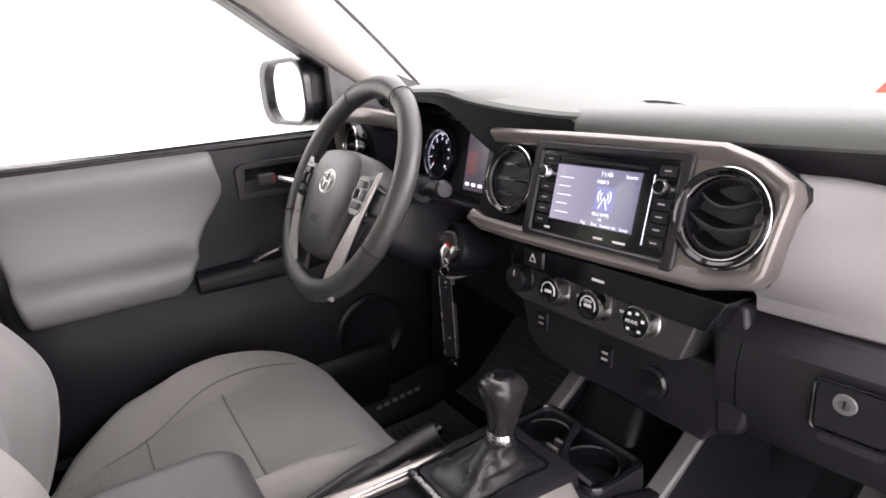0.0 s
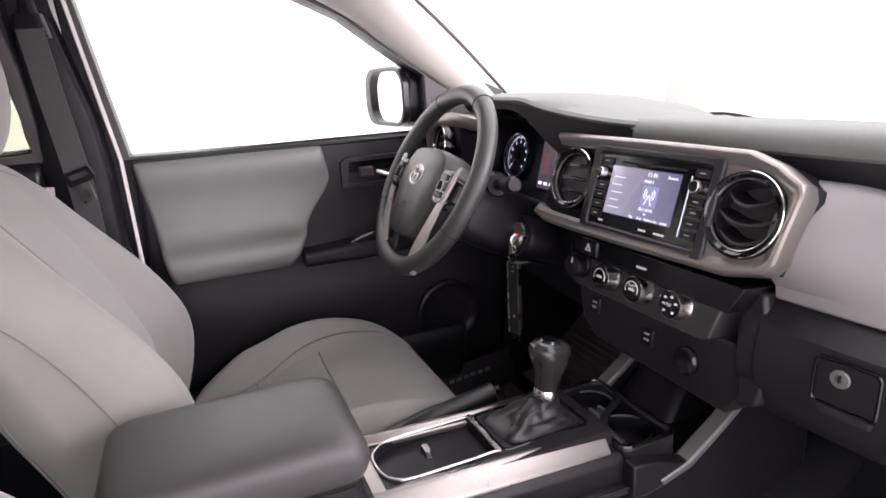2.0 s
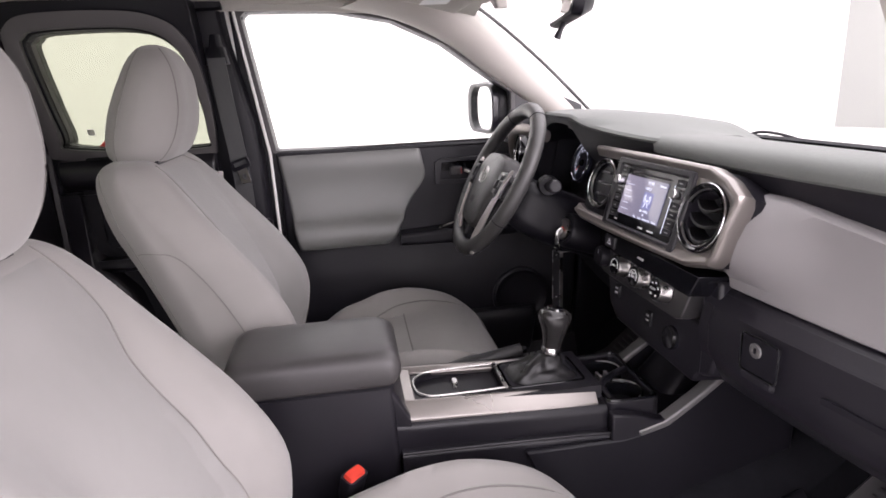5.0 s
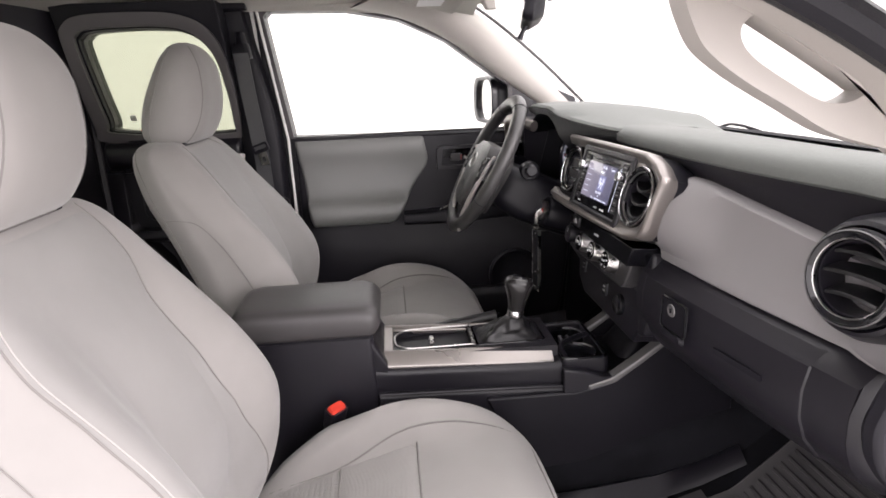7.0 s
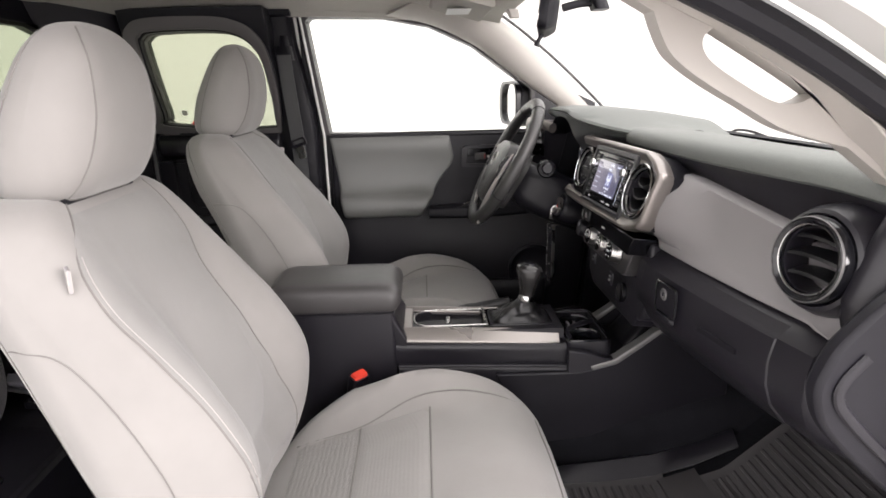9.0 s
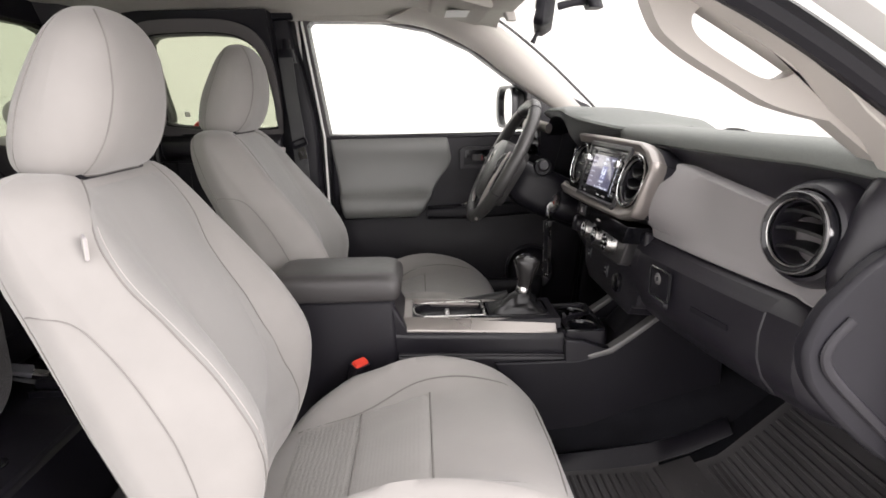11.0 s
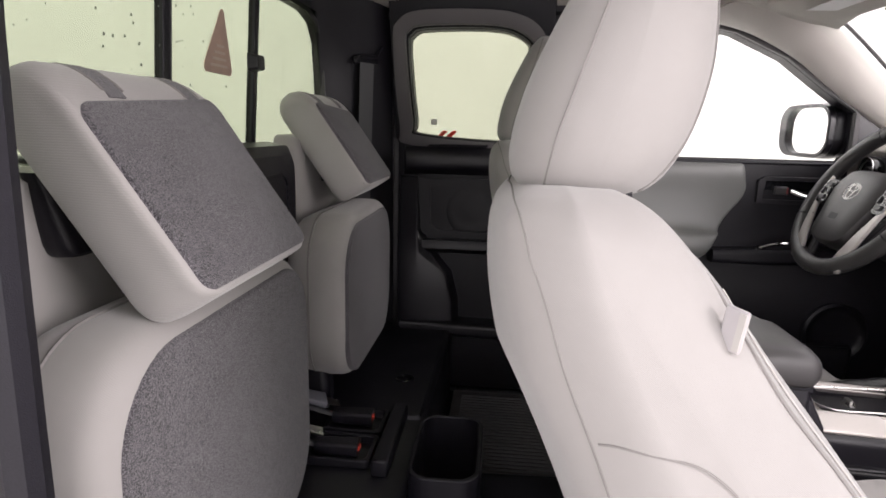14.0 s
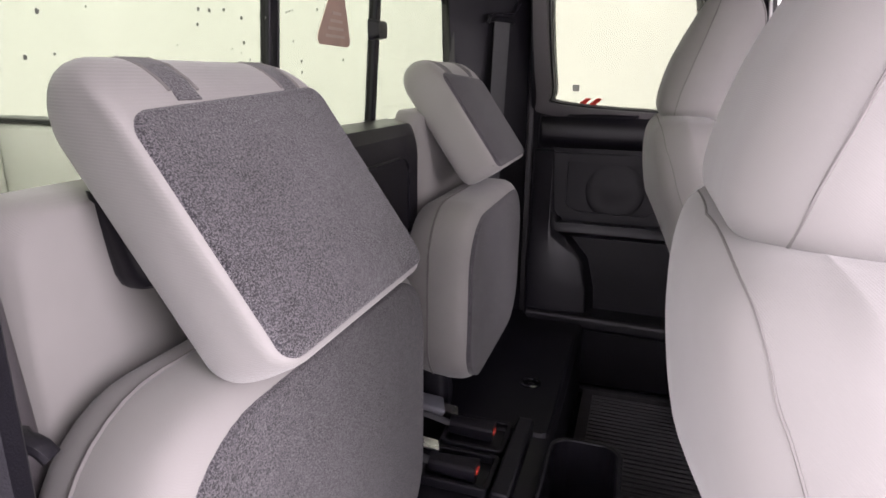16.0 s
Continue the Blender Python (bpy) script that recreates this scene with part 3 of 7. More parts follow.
# lower panel, black, with a slight swell
part("lower_panel", stack([(0.13, -0.245, 0.56, -0.74, -0.675, 0.01), (0.30, -0.245, 0.58, -0.74, -0.665, 0.012), (0.46, -0.24, 0.60, -0.74, -0.672, 0.012), (0.56, -0.24, 0.60, -0.74, -0.690, 0.012), (0.80, -0.238, 0.60, -0.74, -0.697, 0.008), (0.806, -0.238, 0.60, -0.74, -0.708, 0.004)], "z", dens=3,
     warp=lambda u, v, h: (v, u, h)), DEEP, door1, "black moulded lower door panel")
pad_levels = []
for z, xf, y0, y1 in ((0.548, -0.690, -0.196, 0.035), (0.552, -0.655, -0.199, 0.045), (0.575, -0.640, -0.205, 0.064), (0.602, -0.642, -0.210, 0.078), (0.618, -0.652, -0.212, 0.088), (0.632, -0.676, -0.214, 0.095), (0.665, -0.688, -0.219, 0.115), (0.724, -0.690, -0.227, 0.157), (0.775, -0.683, -0.233, 0.152), (0.803, -0.688, -0.237, 0.147), (0.811, -0.705, -0.238, 0.140)):
    pad_levels.append((z, y0, y1, -0.735, xf, 0.012))
part("upper_pad", stack(pad_levels, "z", dens=4, warp=lambda u, v, h: (v, u, h)), DOORVINYL, door1, "grey vinyl padded armrest panel")
part("sill_cap", block(-0.735, -0.694, -0.24, 0.60, 0.806, 0.816), BLACK, door1, "black window sill cap", bev=0.004)
# handle recess with lever
part("handle_bezel", ringplate([(0.185, 0.705), (0.42, 0.70), (0.42, 0.775), (0.20, 0.775), (0.185, 0.765)], [(0.20, 0.715), (0.41, 0.712), (0.41, 0.764), (0.205, 0.764)], -0.70, -0.686, "x"), BLACK, door1, bev=0.004)
part("handle_recess", block(-0.704, -0.695, 0.198, 0.412, 0.712, 0.766), GLOSS, door1)
part("door_handle", tube(smooth([(-0.688, 0.27, 0.738), (-0.676, 0.30, 0.727), (-0.672, 0.34, 0.724), (-0.678, 0.40, 0.728)], 5), 0.006, 8, up=(1, 0, 0), flat=1.5), CHROME, door1, "chrome inner door handle")
part("lock_tab", block(-0.695, -0.682, 0.228, 0.262, 0.728, 0.750), HEATER, door1, "grey lock tab", bev=0.003)
part("lock_mark", block(-0.6815, -0.681, 0.2565, 0.261, 0.731, 0.747), material("dim_red_mark", (0.16, 0.02, 0.02), 0.5), door1)
# switch ledge and silver pull
part("switch_ledge", stack([(0.075, -0.72, -0.64, 0.545, 0.580, 0.012), (0.24, -0.72, -0.632, 0.545, 0.588, 0.012), (0.44, -0.72, -0.66, 0.55, 0.590, 0.012)], "y", dens=3), DEEP, door1, "black switch ledge")
part("pull_trim", tube(smooth([(-0.664, 0.180, 0.574), (-0.650, 0.195, 0.590), (-0.643, 0.225, 0.602), (-0.645, 0.27, 0.606), (-0.655, 0.33, 0.604)], 5), 0.009, 8, flat=0.6), CHROME, door1, "silver pull handle trim")
part("door_pocket", stack([(0.16, -0.08, 0.44, -0.70, -0.630, 0.02), (0.30, -0.10, 0.46, -0.70, -0.625, 0.02), (0.33, -0.10, 0.46, -0.70, -0.635, 0.02)], "z", dens=2, warp=lambda u, v, h: (v, u, h)), DEEP, door1, "black map pocket")
part("speaker_ring", lathe([(0.085, 0.0), (0.085, -0.012), (0.078, -0.016), (0.072, -0.010), (0.06, -0.004), (0.02, -0.008)], 40), DEEP, door1, m=frame_at((-0.668, 0.42, 0.36), (0, 1, 0), (0, 0, 1)), label="round black speaker grille")
# mirror sail
part("mirror_sail", prism([(0.412, 0.82), (0.62, 0.82), (0.62, 0.90), (0.43, 0.985), (0.412, 0.955)], -0.745, -0.702, "x"), BLACK, door1, "black triangular sail panel", bev=0.004)

# white strip imitating daylight in the door gap, and belt on the driver's B-pillar
solid("wall_west_cab", ringplate([(-1.03, 0.02), (-0.255, 0.02), (-0.275, 0.82), (-0.325, 1.215), (-0.34, 1.26), (-0.98, 1.26), (-1.03, 1.1)],
      [(-0.80, 0.14), (-0.36, 0.14), (-0.36, 0.5), (-0.365, 0.82), (-0.40, 1.15), (-0.45, 1.19), (-0.76, 1.19), (-0.80, 1.12)], -0.78, -0.72, "x", centre=(-0.58, 0.66)), BODY, "white painted truck body side", "body side", "structure")
strip = tube([(-0.697, -0.252, 0.40), (-0.700, -0.255, 0.815), (-0.694, -0.303, 1.172)], 0.0042, 6)
solid("gap_daylight_strip", strip, BODY, "white strip standing in for daylight along the door gap", "body edge", "structure")
solid("trim_b_pillar", loft([[(-0.72, -0.268 - 0.06 * ease(z, 0.8, 1.2), z), (-0.665, -0.275 - 0.06 * ease(z, 0.8, 1.2), z), (-0.655, -0.33 - 0.06 * ease(z, 0.8, 1.2), z), (-0.67, -0.39 - 0.05 * ease(z, 0.8, 1.2), z), (-0.72, -0.40 - 0.05 * ease(z, 0.8, 1.2), z)] for z in (0.12, 0.5, 0.8, 0.9, 1.0, 1.1, 1.2)]), DEEP, "black plastic door pillar trim", "pillar trim", "structure", bev=0.008)
for side in (-1, 1):
    if side < 0:
        rail = tube(smooth([(-0.675, 0.24, 1.165), (-0.68, 0.05, 1.185), (-0.675, -0.3, 1.20), (-0.66, -0.7, 1.19), (-0.62, -0.93, 1.15)], 5), 0.03, 10)
        solid("trim_roof_rail", rail, HEADLINER, "pale cloth roof rail over the door", "roof rail", "structure")
    else:
        rail = tube(smooth([(0.655, 0.24, 1.165), (0.66, 0.05, 1.195), (0.655, -0.3, 1.21), (0.65, -0.7, 1.20), (0.62, -0.93, 1.16)], 5), 0.028, 10)
        solid("trim_roof_rail", rail, HEADLINER, "pale cloth roof rail over the doorway", "roof rail", "structure")
# black cloth-edge band where the rear roof meets the pillars on the driver's side
solid("trim_rear_rail", tube(smooth([(-0.645, -0.32, 1.19), (-0.64, -0.50, 1.185), (-0.63, -0.72, 1.175), (-0.60, -0.88, 1.15)], 5), [0.02, ] * 16, 8), DEEP, "black trim along the roof above the rear door", "roof rail", "structure")

# rear access door, driver's side; from its sill up it leans in towards the roof
def tumble(bm):
    for v in bm.verts:
        if v.co.z > 0.83:
            v.co.x += 0.36 * (v.co.z - 0.83)
    return bm


door2 = thing("door_2", (-0.70, -0.58, 0.14), "closed black rear access door with a small window and speaker", "door", kind="structure")
QW = [(-0.735, 0.90), (-0.715, 0.862), (-0.43, 0.848), (-0.40, 0.88), (-0.405, 1.02), (-0.43, 1.085), (-0.48, 1.118), (-0.56, 1.128), (-0.70, 1.125), (-0.735, 1.112), (-0.745, 1.08)]
QW = [(p.x, p.y) for p in smooth([(a_, b_, 0) for a_, b_ in QW], 4, True)]
part("door_shell", tumble(ringplate([(-0.795, 0.14), (-0.40, 0.14), (-0.365, 0.5), (-0.37, 0.82), (-0.38, 1.19), (-0.79, 1.19)], QW, -0.765, -0.685, "x")), DEEP, door2, "black door body", bev=0.006)
QS = [(-0.775, 0.885), (-0.745, 0.832), (-0.42, 0.822), (-0.378, 0.86), (-0.38, 1.04), (-0.41, 1.12), (-0.47, 1.155), (-0.56, 1.165), (-0.71, 1.162), (-0.765, 1.14), (-0.782, 1.09)]
part("window_surround", tumble(ringplate([(p.x, p.y) for p in smooth([(a_, b_, 0) for a_, b_ in QS], 4, True)], [(-0.5725 + (p[0] + 0.5725) * 1.03, 0.99 + (p[1] - 0.99) * 1.03) for p in QW], -0.69, -0.668, "x")), LITTRIM, door2, "black moulded window surround", bev=0.008, seg=3, sharp=179)
part("window_seal", tumble(ringplate([(-0.5725 + (p[0] + 0.5725) * 1.035, 0.99 + (p[1] - 0.99) * 1.035) for p in QW], [(-0.5725 + (p[0] + 0.5725) * 0.985, 0.99 + (p[1] - 0.99) * 0.985) for p in QW], -0.745, -0.705, "x")), RUBBER, door2)
part("pane", tumble(prism(QW, -0.732, -0.728, "x")), QUARTER, door2, "green-tinted fixed glass").visible_shadow = False
FADED = material("faded_glass_print", (0.62, 0.63, 0.56), 0.6)
part("pane_mark", tumble(block(-0.7275, -0.727, -0.696, -0.680, 0.889, 0.904)), FADED, door2)
for dy in (0.0, 0.026):
    part("sticker", tumble(prism([(-0.690 + dy, 0.851), (-0.672 + dy, 0.851), (-0.650 + dy, 0.872), (-0.662 + dy, 0.874)], -0.7275, -0.7265, "x")), RED, door2, "small red sticker")
part("top_ledge", stack([(0.755, -0.765, -0.385, -0.70, -0.672, 0.01), (0.775, -0.765, -0.385, -0.70, -0.650, 0.012), (0.81, -0.765, -0.385, -0.70, -0.648, 0.012), (0.83, -0.765, -0.385, -0.70, -0.665, 0.008)], "z", dens=3, warp=lambda u, v, h: (v, u, h)), BLACK, door2, "black padded ledge")
part("vent_slot", tube(smooth([(-0.668, -0.695, 0.832), (-0.660, -0.62, 0.834), (-0.662, -0.545, 0.834), (-0.680, -0.548, 0.840), (-0.684, -0.62, 0.842), (-0.684, -0.69, 0.838)], 4, True), 0.0045, 6, True), BLACK, door2, "small oval vent rim")
part("vent_hole", block(-0.686, -0.664, -0.688, -0.552, 0.829, 0.8345), DEEP, door2)
part("speaker_panel", ringplate([(-0.735, 0.585), (-0.44, 0.578), (-0.42, 0.60), (-0.42, 0.745), (-0.735, 0.742), (-0.75, 0.72)], [(-0.69, 0.615), (-0.67, 0.598), (-0.50, 0.594), (-0.47, 0.615), (-0.47, 0.72), (-0.69, 0.72)], -0.69, -0.674, "x"), DEEP, door2, "black speaker surround", bev=0.006)
part("speaker_grille", lathe([(0.072, 0.0), (0.072, -0.003), (0.066, -0.005), (0.05, -0.0035), (0.03, -0.004), (0.018, -0.0055), (0.004, -0.006)], 36), DEEP, door2, "round black speaker grille", m=frame_at((-0.683, -0.575, 0.655), (0, 1, 0), (0, 0, 1)))
part("armrest", stack([(0.535, -0.73, -0.385, -0.70, -0.665, 0.01), (0.55, -0.73, -0.385, -0.70, -0.645, 0.012), (0.572, -0.73, -0.385, -0.70, -0.650, 0.01)], "z", dens=3, warp=lambda u, v, h: (v, u, h)), BLACK, door2, "black armrest ledge")
part("side_column", loft([[(-0.70, -0.78, z), (-0.635 + d, -0.775, z), (-0.625 + d, -0.72, z), (-0.64 + d, w, z), (-0.70, w + 0.02, z)] for z, d, w in ((0.30, 0.0, -0.615), (0.40, 0.0, -0.620), (0.48, -0.002, -0.64), (0.54, -0.01, -0.69), (0.60, -0.02, -0.725), (0.75, -0.025, -0.735))]), BLACK, door2, "black moulded door column", bev=0.01)
part("pocket_rim", stack([(-0.765, -0.72, -0.615, 0.305, 0.345, 0.012), (-0.38, -0.72, -0.61, 0.30, 0.34, 0.012)], "y"), BLACK, door2, "black map pocket rim")
part("pocket_face", block(-0.70, -0.625, -0.77, -0.385, 0.15, 0.31), DEEP, door2, bev=0.008)

solid("rear_door_seal", tube(smooth([(-0.688, -0.792, 0.15), (-0.688, -0.794, 0.60), (-0.688, -0.792, 1.0), (-0.684, -0.785, 1.18)], 4), 0.012, 8), RUBBER, "black rubber seal at the rear door edge", "door seal", "structure")
# rear quarter on the driver's side
solid("trim_c_pillar", loft([[(-0.72, -0.80, z), (-0.655 + s, -0.795, z), (-0.60 + s, -0.83, z), (-0.55 + 2 * s, -0.90, z), (-0.52 + 2 * s, -0.95, z), (-0.72, -0.95, z)] for z, s in ((0.12, -0.02), (0.5, -0.02), (0.85, 0.0), (1.0, 0.012), (1.1, 0.03), (1.2, 0.06))]), BLACK, "black moulded rear corner trim", "pillar trim", "structure", bev=0.006)

# ---- dashboard ----
def bow(x):
    return 0.165 * x * x


dash = thing("dashboard", (0, 0.6, 0.45), "black and grey dashboard with silver centre frame and round vents", "dashboard")


def along(profile, xs, lift=None, fore=None):
    """A closed (y, z) profile pulled across the cab, bowed away towards the doors."""
    loops = []
    for x in xs:
        loops.append([(x, y + (fore(x, z) if fore else 0.0) + bow(x) * (1 - ease(y, 0.6, 0.85)), z + (lift(x, y, z) if lift else 0)) for y, z in profile])
    return loft(loops)


def span(a, b, n):
    return [a + (b - a) * i / n for i in range(n + 1)]


def pad_lift(x, y, z):
    return -0.012 * ease(abs(x), 0.5, 0.70) - 0.02 * ease(y, 0.60, 0.85)


pad_prof = [(0.86, 0.825), (0.86, 0.842), (0.76, 0.852), (0.66, 0.858), (0.58, 0.860), (0.548, 0.859), (0.534, 0.855), (0.526, 0.848), (0.5225, 0.839), (0.523, 0.830), (0.530, 0.825), (0.60, 0.820)]
part("top_pad", along(pad_prof, span(-0.72, 0.72, 40), pad_lift), DASH, dash, "dark grey soft dashboard top")
fascia_prof = [(0.62, 0.826), (0.533, 0.826), (0.532, 0.820), (0.536, 0.806), (0.545, 0.790), (0.62, 0.786)]
part("pad_fascia", along(fascia_prof, span(-0.72, 0.72, 30), lambda x, y, z: pad_lift(x, y, z) - (0.15 * max(0, min(x, 0.545) - 0.24) if z < 0.80 else 0)), BLACK, dash, "black band under the dashboard top")
panel_prof = [(0.62, 0.799), (0.522, 0.799), (0.516, 0.795), (0.5155, 0.780), (0.515, 0.765), (0.512, 0.740), (0.508, 0.715), (0.502, 0.692), (0.498, 0.676), (0.493, 0.668), (0.492, 0.661), (0.496, 0.657), (0.62, 0.657)]
part("trim_panel", along(panel_prof, span(0.188, 0.628, 20), lambda x, y, z: -(z - 0.657) * (0.70 * ease(x, 0.545, 0.630) + 1.0 * max(0, min(x, 0.545) - 0.24)), lambda x, z: -0.012 * ease(x, 0.56, 0.60) - 0.046 * (1 - ease(x, 0.20, 0.35)) * ease(z, 0.662, 0.715) * (1 - ease(z, 0.755, 0.797))), PANEL, dash, "smooth mid-grey passenger trim panel", bev=0.002)
low_prof = [(0.62, 0.6560), (0.500, 0.6560), (0.494, 0.653), (0.470, 0.632), (0.463, 0.60), (0.464, 0.565), (0.474, 0.535), (0.496, 0.507), (0.53, 0.49), (0.62, 0.475), (0.86, 0.47), (0.86, 0.6560)]
part("lower_panel", along(low_prof, span(0.165, 0.603, 14)), BLACK, dash, "black grained lower dashboard")
# glove box door, a hair proud of the panel, with rounded lower edge
gl_prof = [(0.52, 0.650), (0.4900, 0.650), (0.468, 0.630), (0.4615, 0.60), (0.4625, 0.565), (0.4725, 0.533), (0.494, 0.505), (0.52, 0.496)]
glove = part("glovebox_door", along(gl_prof, span(0.187, 0.545, 12)), BLACK, dash, "black glovebox door", bev=0.003)
GLM = frame_at((0.29, 0.46 + bow(0.29) - 0.001, 0.602), (1, 0.096, 0), (0, 0.02, 1))
part("latch_plate", stack([(0.0, -0.022, 0.042, -0.030, 0.022, 0.006), (-0.004, -0.020, 0.040, -0.028, 0.020, 0.006)], "y"), DEEP, glove, m=GLM)
part("latch_rim", tube([(u, -0.004, v) for u, v in rrect(-0.023, 0.043, -0.031, 0.023, 0.007, 4, 3)], 0.0018, 6, True), GLOSS, glove, m=GLM.copy())
part("latch_pull", stack([(-0.001, -0.016, 0.040, -0.044, -0.030, 0.006), (-0.009, -0.014, 0.038, -0.039, -0.031, 0.004)], "y"), BLACK, glove, m=GLM.copy())
part("lock_barrel", lathe([(0.0105, -0.003), (0.0105, -0.0050), (0.0095, -0.0062), (0.0055, -0.0062), (0.005, -0.0045), (0.0005, -0.0045)], 28), DIMSILVER, glove, "steel lock barrel", m=GLM @ Matrix.Translation((0.004, 0, 0.004)))
part("lock_slot", block(-0.0009, 0.0009, -0.0072, -0.0040, -0.0035, 0.0035), DEEP, glove, m=GLM @ Matrix.Translation((0.004, 0, 0.004)))
part("airbag_mark", block(-0.045, 0.045, -0.0012, 0.002, -0.004, 0.004), DEEP, glove, m=frame_at((0.44, 0.4595 + bow(0.44), 0.585), (1, 0.165, 0), (0, 0, 1)))
# end cap by the passenger door
cap_prof = [(0.70, 0.845), (0.56, 0.845), (0.545, 0.838), (0.537, 0.815), (0.528, 0.785), (0.515, 0.745), (0.505, 0.715), (0.500, 0.69), (0.494, 0.655), (0.474, 0.636), (0.463, 0.60), (0.464, 0.565), (0.474, 0.535), (0.496, 0.507), (0.53, 0.49), (0.70, 0.475)]
cap_loops = []
for x, hi_, lo_y in ((0.6035, 0.004, 0.0), (0.612, -0.020, 0.004), (0.625, -0.034, 0.016), (0.640, -0.034, 0.038), (0.655, -0.018, 0.066), (0.668, 0.012, 0.095), (0.680, 0.05, 0.125), (0.692, 0.10, 0.16), (0.700, 0.15, 0.18)):
    lp = []
    for y, z in cap_prof:
        w = ease(z, 0.64, 0.71) * (1 - ease(z, 0.80, 0.845))
        w2 = ease(z, 0.64, 0.71)
        dy = max(lo_y * 0.75, 0) * (1 - w2) + (hi_ * w if hi_ < 0 else hi_ * 0.8) * (w2 if hi_ > 0 else 1)
        lp.append((x, min(0.84, y + bow(x) * (1 - ease(y, 0.6, 0.85)) + dy), z - 0.02 * ease(x, 0.64, 0.70) * ease(z, 0.70, 0.84)))
    cap_loops.append(lp)
part("end_cap", loft(cap_loops), BLACK, dash, "black dashboard end cap", sharp=60)
part("end_grip", tube(smooth([(0.694, 0.525, 0.675), (0.694, 0.505, 0.650), (0.694, 0.500, 0.628), (0.694, 0.518, 0.600), (0.694, 0.580, 0.538), (0.694, 0.62, 0.50)], 5), 0.0065, 8, up=(1, 0, 0), flat=0.6), BLACK, dash, "satin black accent on the end cap")
part("end_panel", prism([(p.x, p.y) for p in smooth([(0.505, 0.70, 0), (0.482, 0.66, 0), (0.477, 0.625, 0), (0.502, 0.575, 0), (0.60, 0.487, 0), (0.70, 0.46, 0), (0.74, 0.62, 0), (0.70, 0.77, 0), (0.57, 0.755, 0)], 5, True)], 0.668, 0.692, "x"), DEEP, dash, "black side panel of the dashboard", bev=0.006)
# airbag lettering, a raised plate on the pad edge
part("embossed_mark", block(-0.035, 0.035, -0.0008, 0.002, -0.005, 0.005), DASH, dash, m=frame_at((0.42, 0.5335 + bow(0.42), 0.8497), (1, 0.14, 0), (0, 0.8, 0.6)))
# grille for windscreen air on the passenger corner
for k in range(6):
    part("defroster_slat", block(0.56, 0.66, 0.66 + 0.012 * k, 0.664 + 0.012 * k, 0.838, 0.849), DEEP, dash)


def round_vent(m, r, label, ring=CHROME, slats=3, sweep=0.0):
    """A round air vent: outer collar, bright ring, barrel, curved slats and a hub blade."""
    v = part("vent", lathe([(r * 1.13, 0.012), (r * 1.14, -0.002), (r * 1.09, -0.012), (r * 1.0, -0.014), (r * 0.90, -0.010), (r * 0.86, 0.004), (r * 0.84, 0.03), (r * 0.80, 0.05), (r * 0.02, 0.052)], 56, cap=False), GLOSS, dash, label, m=m.copy())
    part("ring", lathe([(r * 1.085, -0.0115), (r * 1.078, -0.0138), (r * 1.060, -0.0146), (r * 1.050, -0.0130)], 56, cap=False), ring, v, "bright ring", m=m.copy())
    part("inner_ring", lathe([(r * 0.905, -0.0100), (r * 0.895, -0.0118), (r * 0.875, -0.0112), (r * 0.868, -0.0085)], 56, cap=False), STEEL, v, "thin steel ring", m=m.copy())
    part("inner_collar", lathe([(r * 0.87, 0.0), (r * 0.86, -0.004), (r * 0.82, -0.004), (r * 0.79, 0.008), (r * 0.78, 0.03)], 48, cap=False), BLACK, v, m=m.copy())
    for k in range(slats):
        h = r * 0.8 * (-0.6 + 1.2 * k / (slats - 1))
        half = math.sqrt((0.79 * r) ** 2 - h * h)
        lo_ = []
        for i in range(11):
            u = -half + 2 * half * i / 10
            arch = sweep * r * (1 - (u / half) ** 2)
            lo_.append((u, h - arch))
        bm = loft([[(u, -0.003 - 0.005 * (1 - (u / half) ** 2), z + 0.0024), (u, 0.022, z + 0.010), (u, 0.022, z + 0.006), (u, -0.003 - 0.005 * (1 - (u / half) ** 2), z - 0.0020)] for u, z in lo_])
        part("slat", bm, SLAT, v, m=m.copy(), bev=0.0008)
    return v


VR = frame_at((0.570, 0.535, 0.747), (1, 0.21, 0), (0, 0.14, 1))
round_vent(VR, 0.049, "round black air vent with a satin ring", DIMSILVER, 3, -0.08)
part("vent_shroud", lathe([(0.054, 0.02), (0.058, 0.0), (0.063, 0.003), (0.070, 0.02), (0.076, 0.06)], 48, cap=False), BLACK, dash, "black moulded vent shroud", m=VR.copy())
VL = frame_at((-0.608, 0.413, 0.790), (1, -0.12, 0), (0, 0.14, 1))
round_vent(VL, 0.040, "round black air vent with a bright ring", CHROME, 3, 0.0)
part("vent_trim", tube(smooth([(-0.668, 0.412, 0.752), (-0.664, 0.404, 0.800), (-0.640, 0.397, 0.836), (-0.595, 0.394, 0.851), (-0.53, 0.400, 0.852), (-0.480, 0.416, 0.846), (-0.445, 0.428, 0.840)], 6), 0.0150, 10, up=(0, 1, 0), flat=0.8), SILVER, dash, "silver arch over the vent")
part("vent_mount", stack([(0.425, -0.668, -0.545, 0.72, 0.848, 0.03), (0.45, -0.685, -0.552, 0.70, 0.852, 0.03), (0.55, -0.70, -0.558, 0.68, 0.85, 0.02), (0.66, -0.70, -0.558, 0.68, 0.85, 0.02)], "y"), BLACK, dash)
# driver's lower dash and knee panel
knee = [(0.70, 0.70), (0.500, 0.70), (0.486, 0.69), (0.478, 0.64), (0.480, 0.57), (0.50, 0.51), (0.56, 0.47), (0.70, 0.46)]
part("knee_panel", along(knee, span(-0.70, -0.185, 12)), DEEP, dash, "black knee panel under the wheel", bev=0.004)

